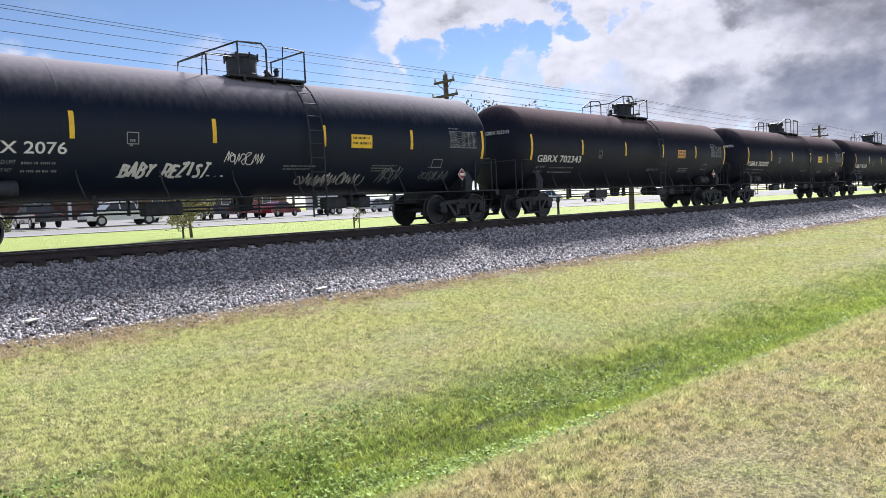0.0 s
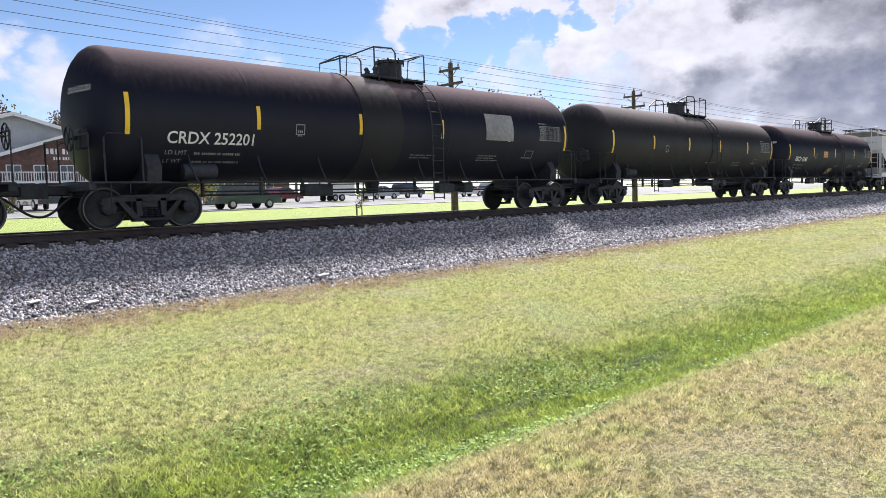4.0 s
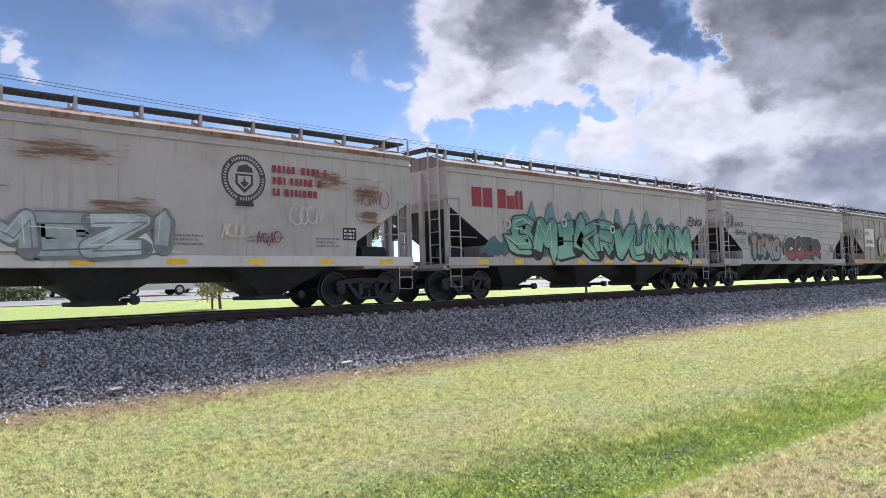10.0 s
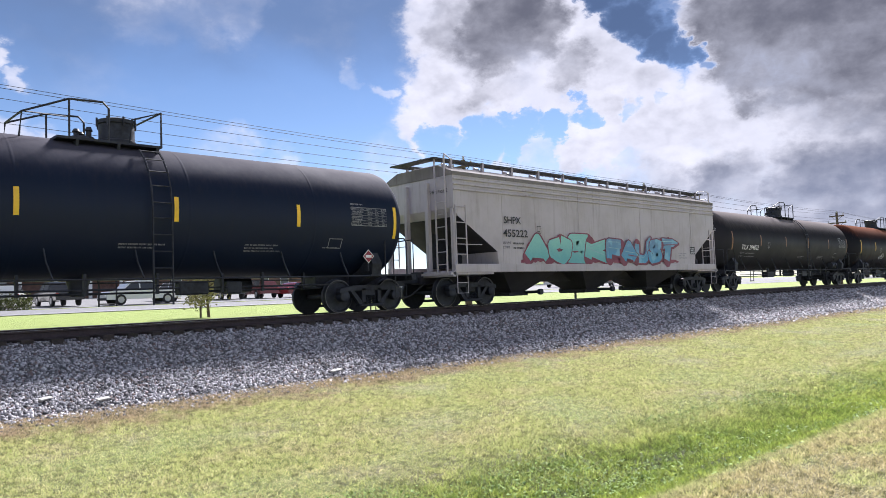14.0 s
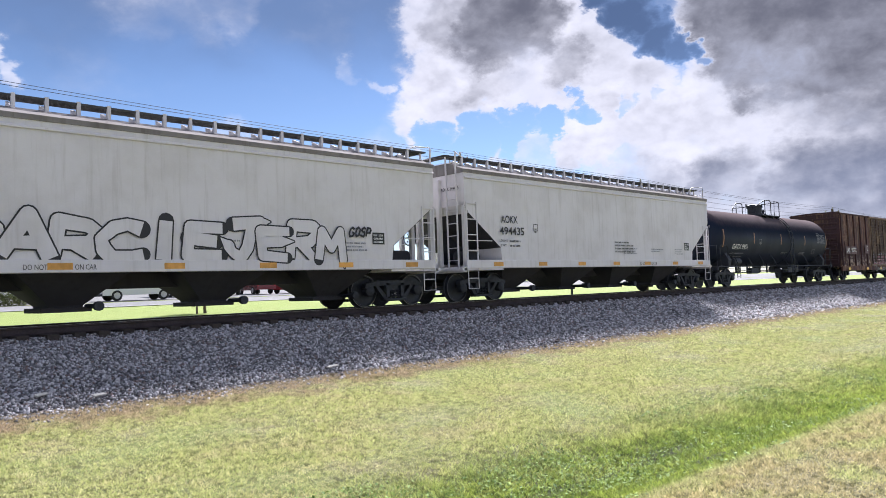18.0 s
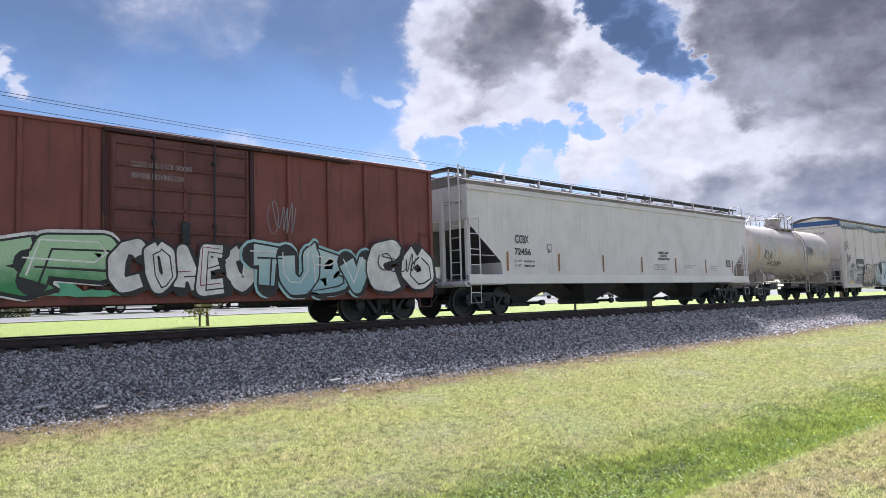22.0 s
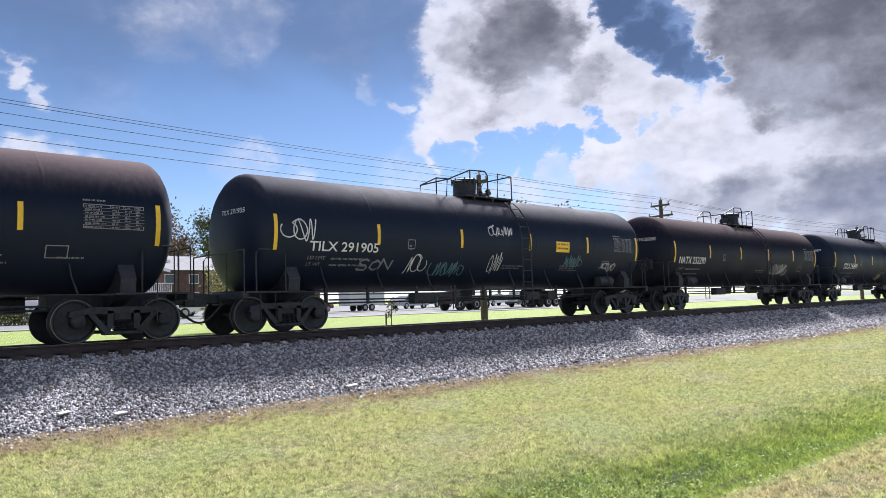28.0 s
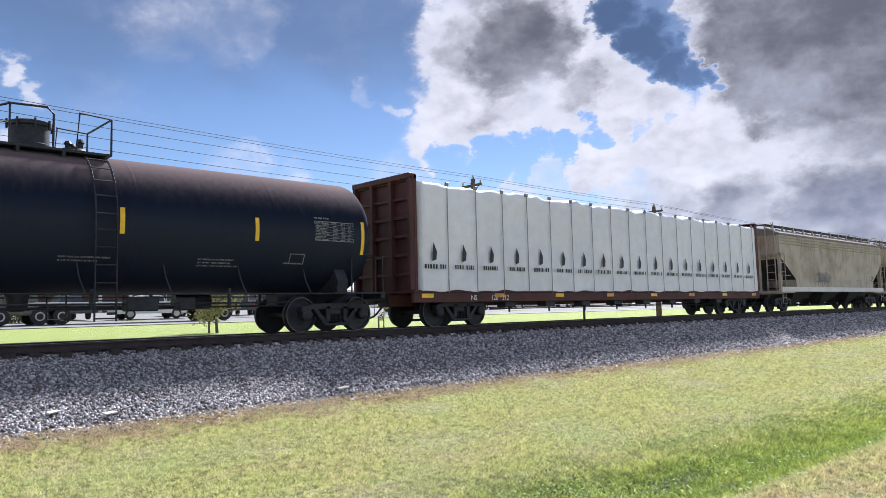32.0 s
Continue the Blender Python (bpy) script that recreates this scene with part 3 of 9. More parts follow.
def eased(pts):
    """A smooth run through points, in short steps."""
    out, n = [], len(pts)
    for i in range(n - 1):
        p0, p1, p2, p3 = pts[max(i - 1, 0)], pts[i], pts[i + 1], pts[min(i + 2, n - 1)]
        m = max(2, int(math.hypot(p2[0] - p1[0], p2[1] - p1[1]) / 0.06))
        for k in range(m):
            t = k / m
            out.append(tuple(0.5 * (2 * p1[q] + (p2[q] - p0[q]) * t + (2 * p0[q] - 5 * p1[q] + 4 * p2[q] - p3[q]) * t * t + (3 * p1[q] - p0[q] - 3 * p2[q] + p3[q]) * t ** 3) for q in (0, 1)))
    return out + [tuple(pts[-1])]


def scribble(chance, width, high, loops, w):
    """A sprayed tag nobody can read: one running line of loops and zigzags."""
    pts, n = [], max(3, min(loops, round(width / (high * 0.42))))
    for k in range(n):
        x0, step = width * (k + 0.5) / n, width / n
        if chance.random() < 0.55:     # a loop
            turn, a0, rx, ry = chance.choice((1, -1)) * chance.uniform(4.5, 6.8), chance.uniform(0.6, 2.4), step * chance.uniform(0.45, 0.75), high * chance.uniform(0.22, 0.5)
            mid = high * chance.uniform(0.4, 0.6)
            pts += [(x0 + rx * math.cos(a0 + turn * i / 11) + step * 0.3 * (i / 11 - 0.5), mid + ry * math.sin(a0 + turn * i / 11)) for i in range(12)]
        else:                          # an upstroke and a downstroke
            lean = step * chance.uniform(0.0, 0.5)
            for i, (u, y) in enumerate(((-0.45, 0.1), (-0.1, 0.92), (0.12, 0.2), (0.4, 0.8))):
                pts.append((x0 + u * step + lean * y, high * min(1.0, max(0.0, y + chance.uniform(-0.12, 0.12)))))
    v, f = stroke(eased(pts), w)
    return [(a, b, 0.0004 * (i // 2 % 7)) for i, (a, b) in enumerate(v)], f


# letters as a hand paints them: strokes through points of a nine by nine field
GLYPHS = {"A": "00 49 90|23 73", "B": "00 09 68 87 65 05|65 93 81 60 00", "C": "98 69 28 05 03 20 60 91", "D": "00 09 59 96 93 50 00", "E": "99 09 00 90|05 75",
          "F": "99 09 00|05 75", "G": "98 59 18 05 03 20 70 93 94 54", "H": "00 09|05 95|99 90", "I": "40 49", "J": "09 99|69 62 40 11 03", "K": "00 09|99 04 90",
          "L": "09 00 90", "M": "00 19 53 89 90", "N": "00 09 90 99", "O": "59 17 13 40 60 92 97 59", "P": "00 09 79 97 74 04", "R": "00 09 79 97 74 04|44 90",
          "S": "98 59 18 16 45 74 82 70 20 01", "T": "09 99|59 40", "U": "09 03 20 60 93 99", "V": "09 40 99", "X": "09 90|00 99", "Y": "09 45 99|45 40", "Z": "09 99 00 90", ".": "00 01"}


def glyph_strokes(text, wide, high, w, seed, slant=0.1, jolt=0.05, lap=1.12, spikes=0.35):
    """For each letter of a word its strokes: points and widths, uneven as by hand."""
    c, n, out = random.Random(seed), len(text), []
    step = wide / n
    for k, ch in enumerate(text):
        if ch not in GLYPHS:
            out.append([])
            continue
        sx, sy = step * lap - w, high * c.uniform(0.88, 1.06) - w
        x0, y0, tilt = step * k + w / 2 - step * (lap - 1) / 2, w / 2 + c.uniform(-0.04, 0.04) * high, c.uniform(-1.0, 1.0) * jolt
        strokes = []
        for line in GLYPHS[ch].split("|"):
            pts = []
            for q in line.split():
                a, b = int(q[0]) / 9 + c.uniform(-jolt, jolt), int(q[1]) / 9 + c.uniform(-jolt, jolt)
                pts.append((x0 + sx * a + slant * high * (b - 0.5) + tilt * high * (b - 0.5), y0 + sy * b))
            ws = [w * c.uniform(0.8, 1.2) for _ in pts]
            if c.random() < spikes:      # a stroke that runs out into a point
                (ax, ay), (bx, by) = pts[-2:]
                l = math.hypot(bx - ax, by - ay) or 1.0
                pts.append((bx + (bx - ax) / l * w * 1.1 + c.uniform(-0.3, 0.3) * w, by + (by - ay) / l * w * 0.8))
                ws.append(0.05 * w)
            strokes.append((pts, ws))
        out.append(strokes)
    return out


def thickened(letters_strokes, grow=0.0, dx=0.0, dy=0.0, share=1.0):
    """Strokes as flat bands with rounded bends, each a hair above the one before."""
    v, f, k = [], [], 0
    for strokes in letters_strokes:
        for pts, ws in strokes:
            n = len(pts)
            for i in range(n):
                (px, py), r = pts[i], ws[i] * share / 2 + grow
                lift = 0.0004 * (k % 5)
                if 0 < i < n - 1 or grow > 0:
                    o = len(v)
                    v += [(px + dx + r * math.cos(0.5236 * j), py + dy + r * math.sin(0.5236 * j), lift) for j in range(12)]
                    f.append(tuple(range(o, o + 12)))
                    k += 1
                if i + 1 < n:
                    (qx, qy), s = pts[i + 1], ws[i + 1] * share / 2 + grow
                    l = math.hypot(qx - px, qy - py) or 1.0
                    ux, uy = (qx - px) / l, (qy - py) / l
                    lift, o, m = 0.0004 * (k % 5), len(v), max(1, int(l / 0.14))
                    for j in range(m + 1):
                        t = j / m
                        cx, cy, e = px + (qx - px) * t + dx, py + (qy - py) * t + dy, r + (s - r) * t
                        v += [(cx + uy * e, cy - ux * e, lift), (cx - uy * e, cy + ux * e, lift)]
                        if j:
                            f.append((o + 2 * j - 2, o + 2 * j, o + 2 * j + 1, o + 2 * j - 1))
                    k += 1
    return v, f


def joined(*flats):
    """Flat pieces (dx, dy, (v, f)) put together."""
    v, f = [], []
    for dx, dy, (sv, sf) in flats:
        o = len(v)
        v += [(x + dx, y + dy) for x, y in sv]
        f += [tuple(i + o for i in q) for q in sf]
    return v, f


def on_side(name, flat, x, z, depth, material, parent, label="", side=-1):
    """Lays a flat piece on a car's side wall at y = side * depth."""
    v, f = flat
    me = bpy.data.meshes.new(name)
    if side < 0:
        me.from_pydata([(x + p[0], -depth - sum(p[2:]), z + p[1]) for p in v], [], f)
    else:
        me.from_pydata([(x - p[0], depth + sum(p[2:]), z + p[1]) for p in v], [], f)
    return part(name, me, material, parent, label)


def on_tank(name, flat, x, z, r, zc, material, parent, label="", side=-1, lift=0.006):
    """Wraps a flat piece round a tank; z is the height of the piece's foot line."""
    v, f = flat
    a0 = math.asin(max(-0.98, min(0.98, (z - zc) / r)))
    out = []
    for a, b, *c in v:
        t, rr = a0 + b / r, r + lift + sum(c)
        out.append((x + a if side < 0 else x - a, side * rr * math.cos(t), zc + rr * math.sin(t)))
    me = bpy.data.meshes.new(name)
    me.from_pydata(out, [], f)
    return part(name, me, material, parent, label)

# ---- ground, track, road ----
NEAR_RAIL, FAR_RAIL = 16.264, 17.764
MID = 17.014            # centre line of the track
PROFILE = [(-2000, -1.1), (-30, -1.1), (0.0, -1.10), (2.2, -1.08), (2.9, -1.11), (3.4, -1.28), (4.0, -1.50), (4.6, -1.56), (5.3, -1.50),
           (6.4, -1.43), (9.0, -1.36), (12.0, -1.24), (12.7, -1.22), (14.0, -1.2), (20.0, -1.0), (21.8, -0.32), (24.0, -0.24),
           (30.0, -0.20), (40.0, -0.10), (46.0, 0.0), (60.0, 0.36), (80.0, 0.9), (120.0, 2.0), (3000, 4.0)]


def skew(x):
    return 0.05 * (max(-5.0, min(45.0, x)) - 3.0)


def ground_z(x, y):
    q = y + (skew(x) * max(0.0, min(1.0, (11.0 - y) / 4.0)) if y < 11 else 0.0)
    for (a, za), (b, zb) in zip(PROFILE, PROFILE[1:]):
        if q <= b:
            return za + (zb - za) * max(0.0, (q - a) / (b - a))
    return PROFILE[-1][1]


def ground_sheet():
    xs = [-2000, -800, -300, -120, -60, -30] + [-20 + i for i in range(80)] + [65, 75, 90, 110, 140, 200, 320, 600, 1200, 2500]
    ys = [-2000, -600, -150, -40, -12, -4] + [-1 + 0.35 * i for i in range(42)] + [14.5, 16, 18, 20, 20.8, 21.8, 24, 27, 30, 35, 40, 46, 52, 60, 70, 80, 100, 120, 200, 500, 1200, 3000]
    v, f = [], []
    for y in ys:
        for x in xs:
            n = noise.noise(Vector((x * 0.6, y * 0.6, 0))) * 0.035 if y < 12.5 else 0
            v.append((x, y, ground_z(x, y) + n))
    w = len(xs)
    for j in range(len(ys) - 1):
        for i in range(w - 1):
            f.append((j * w + i, j * w + i + 1, (j + 1) * w + i + 1, (j + 1) * w + i))
    me = bpy.data.meshes.new("ground")
    me.from_pydata(v, [], f)
    me.polygons.foreach_set("use_smooth", [True] * len(f))
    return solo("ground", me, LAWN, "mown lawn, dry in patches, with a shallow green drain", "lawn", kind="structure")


ground_sheet()

# bank of crushed stone under the track
BANK = [(11.9, -1.5), (12.45, -1.24), (15.05, -0.37), (15.64, -0.315), (15.80, -0.23), (18.22, -0.23), (18.4, -0.315), (19.0, -0.37), (21.4, -1.1), (21.9, -1.5)]


def bank_z(y):
    for (a, za), (b, zb) in zip(BANK, BANK[1:]):
        if a <= y <= b:
            return za + (zb - za) * (y - a) / (b - a)
    return -9.0


bed = Shape().prism(BANK, -300, 900)
solo("ballast_bank", bed, BED, "bank of grey crushed stone carrying the track", "ballast", kind="structure")


def rail_outline(y):
    half = [(0.076, -0.172), (0.076, -0.160), (0.018, -0.140), (0.010, -0.120), (0.010, -0.050), (0.036, -0.036), (0.036, -0.008), (0.028, 0.0)]
    return [(y + a, b) for a, b in half] + [(y - a, b) for a, b in reversed(half)]


track = thing("railway_track", pose(0, 0, 0), "straight railway track of rusty steel rails on dark wooden ties", "railway track")
track["kind"] = "structure"
for y in (NEAR_RAIL, FAR_RAIL):
    r = part("rail", Shape().prism(rail_outline(y), -300, 900), RAIL_SIDE, track, "rusty brown rail with a bright worn top")
    part("running_surface", Shape().box(-300, 900, y - 0.026, y + 0.026, 0.001, 0.003), RAIL_TOP, r)
tie_mesh = Shape().box(-0.115, 0.115, -1.3, 1.3, -0.35, -0.165, 0.012).mesh("tie")
plate_mesh = Shape().box(-0.10, 0.10, -0.17, 0.17, -0.175, -0.158, 0.004).mesh("tie_plate")
tie_chance = random.Random(5)
for i in range(230):
    x = -12 + i * 0.5 + tie_chance.uniform(-0.03, 0.03)
    t = part("tie", tie_mesh, TIE_WOOD, track, at=(x, MID + tie_chance.uniform(-0.05, 0.05), tie_chance.uniform(0.0, 0.015)))
    t.rotation_euler = (0, 0, tie_chance.uniform(-0.012, 0.012))

# road and car park beyond the far lawn
def strip(name, y0, y1, x0, x1, lift, material, label, category):
    v, f = [], []
    xs, ys = [x0 + (x1 - x0) * i / 12 for i in range(13)], sorted({y0, y1, *[p[0] for p in PROFILE if y0 < p[0] < y1]})
    for y in ys:
        for x in xs:
            v.append((x, y, ground_z(x, y) + lift))
    for j in range(len(ys) - 1):
        for i in range(12):
            f.append((j * 13 + i, j * 13 + i + 1, (j + 1) * 13 + i + 1, (j + 1) * 13 + i))
    me = bpy.data.meshes.new(name)
    me.from_pydata(v, [], f)
    return solo(name, me, material, label, category, kind="structure")


strip("road", 45.5, 54.5, -400, 600, 0.03, ASPHALT, "pale worn asphalt road", "road")
strip("kerb", 45.2, 45.5, -400, 600, 0.08, CONCRETE, "pale concrete kerb along the road", "kerb")
strip("car_park", 56.0, 88.0, -60, 260, 0.03, ASPHALT, "asphalt car park", "car park")

# ---- running gear shared by the railway cars ----
WHEEL_R, AXLE = 0.457, 0.889


def two_tone(name, a, mat_a, b, mat_b, smooth=35):
    s = Shape()
    s.v, s.f = list(a.v), list(a.f)
    n, o = len(s.f), len(s.v)
    s.v += b.v
    s.f += [tuple(i + o for i in q) for q in b.f]
    me = s.mesh(name, smooth)
    me.materials.append(mat_a)
    me.materials.append(mat_b)
    me.polygons.foreach_set("material_index", [0] * n + [1] * (len(s.f) - n))
    return me


def wheelset_mesh():
    a, b = Shape(), Shape()
    a.lathe([(-0.95, 0.07), (0.95, 0.07)], "y", 10)
    for s in (-1, 1):
        y = lambda d: s * d
        prof = [(y(0.67), 0.10), (y(0.67), WHEEL_R + 0.028), (y(0.70), WHEEL_R + 0.028), (y(0.712), WHEEL_R), (y(0.815), WHEEL_R - 0.006), (y(0.818), WHEEL_R - 0.012), (y(0.818), WHEEL_R - 0.055), (y(0.785), WHEEL_R - 0.075), (y(0.76), 0.22), (y(0.80), 0.13), (y(0.80), 0.02)]
        a.lathe(prof if s > 0 else prof, "y", 28)
        ring = [(y(0.8185), WHEEL_R - 0.010), (y(0.8205), WHEEL_R - 0.012), (y(0.8205), WHEEL_R - 0.024), (y(0.8185), WHEEL_R - 0.026)]
        b.lathe(ring, "y", 28, caps=False)
        for k in range(3):   # end-cap bolts
            c = 2 * math.pi * k / 3
            a.rod((0.07 * math.cos(c), y(0.95), 0.07 * math.sin(c)), (0.07 * math.cos(c), y(1.0), 0.07 * math.sin(c)), 0.02, 5)
    return two_tone("wheelset", a, WHEEL, b, RIM)


def side_frame_mesh(s):
    f = Shape()
    y0, y1 = sorted((s * 0.93, s * 1.12))
    f.prism([(-1.08, 0.55), (-1.05, 0.66), (-0.60, 0.74), (0.60, 0.74), (1.05, 0.66), (1.08, 0.55), (0.98, 0.53), (0.72, 0.60), (-0.72, 0.60), (-0.98, 0.53)], y0, y1, "y")
    for e in (-1, 1):
        f.prism([(e * 0.72, 0.61), (e * 0.60, 0.61), (e * 0.22, 0.20), (e * 0.36, 0.16)], y0 + 0.02, y1 - 0.02, "y")
        f.box(e * 0.27 - 0.06, e * 0.27 + 0.06, y0, y1, 0.28, 0.66)
        f.lathe([(s * 0.90, 0.10), (s * 0.90, 0.15), (s * 1.10, 0.15), (s * 1.13, 0.11), (s * 1.13, 0.02)], "y", 14, (e * AXLE, 0, WHEEL_R))
    f.box(-0.40, 0.40, y0 - 0.03, y1 + 0.03, 0.155, 0.235, 0.02)
    return f.mesh("side_frame", 40)


def spring_mesh(s):
    f = Shape()
    for k in (0.0,):
        pts = [(k + 0.055 * math.cos(a), s * 1.03 + 0.055 * math.sin(a), 0.24 + 0.22 * a / 28.0) for a in [i * 0.7 for i in range(41)]]
        f.tube(pts, 0.016, 4)
    return f.mesh("spring", 60)


WHEELS = []


def make_truck(car, x):
    """A two-axle truck under a car: bolster, side frames, springs, wheelsets."""
    bolster = tinted("bolster", lambda: Shape().box(-0.2, 0.2, -1.05, 1.05, 0.44, 0.66, 0.03).box(-0.28, 0.28, -0.3, 0.3, 0.62, 0.78, 0.02), STEEL_DARK)
    t = part("truck", bolster, STEEL_DARK, car, at=(x, 0, 0))
    for s in (-1, 1):
        part("side_frame", tinted(("side_frame", s), lambda: side_frame_mesh(s), STEEL_DARK), STEEL_DARK, t)
        for k in (-0.14, 0.0, 0.14) if s < 0 else ():
            part("spring", tinted(("spring", s), lambda: spring_mesh(s), STEEL_DARK), STEEL_DARK, t, at=(k, 0, 0))
    for e in (-1, 1):
        w = part("wheelset", cached("wheelset", wheelset_mesh), None, t, "dark steel wheels with bright worn rims" if e < 0 else "", at=(e * AXLE, 0, WHEEL_R))
        WHEELS.append((w, e))


def make_coupler(car, x, reach, e):
    """Drawbar, knuckle, uncoupling rod and air hose at the end e (-1 front, 1 rear)."""
    f = Shape()
    f.box(*sorted((x - e * 0.5, x + e * (reach - 0.22))), -0.11, 0.11, 0.76, 0.98, 0.03)
    f.prism([(x + e * (reach - 0.26), -0.17), (x + e * (reach + 0.02), -0.15), (x + e * (reach + 0.05), 0.02), (x + e * (reach - 0.04), 0.17), (x + e * (reach - 0.26), 0.17)], 0.70, 1.02, "z")
    part("coupler", f, STEEL_DARK, car)
    h = Shape()
    pts = []
    for i in range(9):
        u = i / 8
        pts.append((x + e * (0.02 + (reach - 0.02) * u), -0.34 - 0.05 * u, 0.74 - 0.42 * math.sin(math.pi / 2 * u) ** 1.3))
    h.tube(pts, 0.028, 6)
    part("air_hose", h, RUBBER, car)


def ladder(f, x0, x1, y, z0, z1, step=0.36, r=0.016, off=0.07, side=-1):
    """Two stiles and rungs, standing off a wall at y."""
    yy = y + side * off
    for x in (x0, x1):
        f.box(x - 0.02, x + 0.02, yy - 0.012, yy + 0.012, z0, z1)
        f.rod((x, y, z1 - 0.05), (x, yy, z1 - 0.05), 0.012, 5)
    n = max(1, int((z1 - z0) / step))
    for i in range(n):
        z = z0 + 0.06 + (z1 - z0 - 0.12) * i / max(1, n - 1)
        f.rod((x0, yy, z), (x1, yy, z), r, 5)


def stirrup(f, x0, x1, y, z0, z1):
    f.tube([(x0, y, z1), (x0, y, z0), (x1, y, z0), (x1, y, z1)], 0.016, 5)
    f.rod((x0, y, (z0 + z1) / 2), (x1, y, (z0 + z1) / 2), 0.014, 5)


def brake_wheel(x, y, z, e):
    f = Shape()
    ring = [(x, y + 0.26 * math.cos(a), z + 0.26 * math.sin(a)) for a in [2 * math.pi * i / 20 for i in range(21)]]
    f.tube(ring, 0.018, 6)
    for k in range(3):
        a = math.pi * k / 3
        f.rod((x, y - 0.26 * math.cos(a), z - 0.26 * math.sin(a)), (x, y + 0.26 * math.cos(a), z + 0.26 * math.sin(a)), 0.012, 4)
    f.rod((x, y, z), (x - e * 0.25, y, z), 0.03, 6)
    f.box(*sorted((x - e * 0.16, x - e * 0.34)), y - 0.17, y + 0.17, z - 0.22, z + 0.2, 0.03)
    return f

# ---- tank cars ----
TANK_R, TANK_Z = 1.53, 2.53


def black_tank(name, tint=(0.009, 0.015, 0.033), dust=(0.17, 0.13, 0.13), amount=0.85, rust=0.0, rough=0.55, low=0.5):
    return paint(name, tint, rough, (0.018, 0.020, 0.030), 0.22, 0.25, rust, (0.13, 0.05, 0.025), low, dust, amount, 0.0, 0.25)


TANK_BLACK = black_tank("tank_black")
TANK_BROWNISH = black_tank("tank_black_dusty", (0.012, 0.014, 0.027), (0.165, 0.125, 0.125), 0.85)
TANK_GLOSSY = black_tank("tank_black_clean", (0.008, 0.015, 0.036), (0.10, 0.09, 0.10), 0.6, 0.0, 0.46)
# the dust argument here paints the sky's reflection on the glossy first tank
TANK_SHEEN = black_tank("tank_black_sheen", (0.009, 0.015, 0.034), (0.30, 0.28, 0.30), 0.85, 0.0, 0.5)
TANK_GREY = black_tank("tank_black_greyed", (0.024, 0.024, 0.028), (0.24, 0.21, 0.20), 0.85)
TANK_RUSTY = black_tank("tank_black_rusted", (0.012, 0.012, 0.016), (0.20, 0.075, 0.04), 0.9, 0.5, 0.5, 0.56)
TANK_BEIGE = paint("tank_beige", (0.53, 0.485, 0.45), 0.45, (0.26, 0.21, 0.17), 0.3, 0.35, 0.25, (0.26, 0.13, 0.06), 0.60)


def head_outline(half, apex, r):
    n, pts = 9, []
    for i in range(n):
        a = math.pi / 2 * i / (n - 1)
        pts.append((-(half + (apex - half) * math.cos(a)), max(0.02, r * math.sin(a))))
    return pts


def tank_shell(half, apex, r, zc, seams):
    out = head_outline(half, apex, r)
    line = list(out)
    for s in seams:
        line += [(s - 0.05, r), (s - 0.03, r), (s - 0.015, r + 0.003), (s + 0.015, r + 0.003), (s + 0.03, r), (s + 0.05, r)]
    line += [(-d, q) for d, q in reversed(out)]
    return Shape().lathe(line, "x", 56, (0, 0, zc)).mesh("tank_shell", 40)


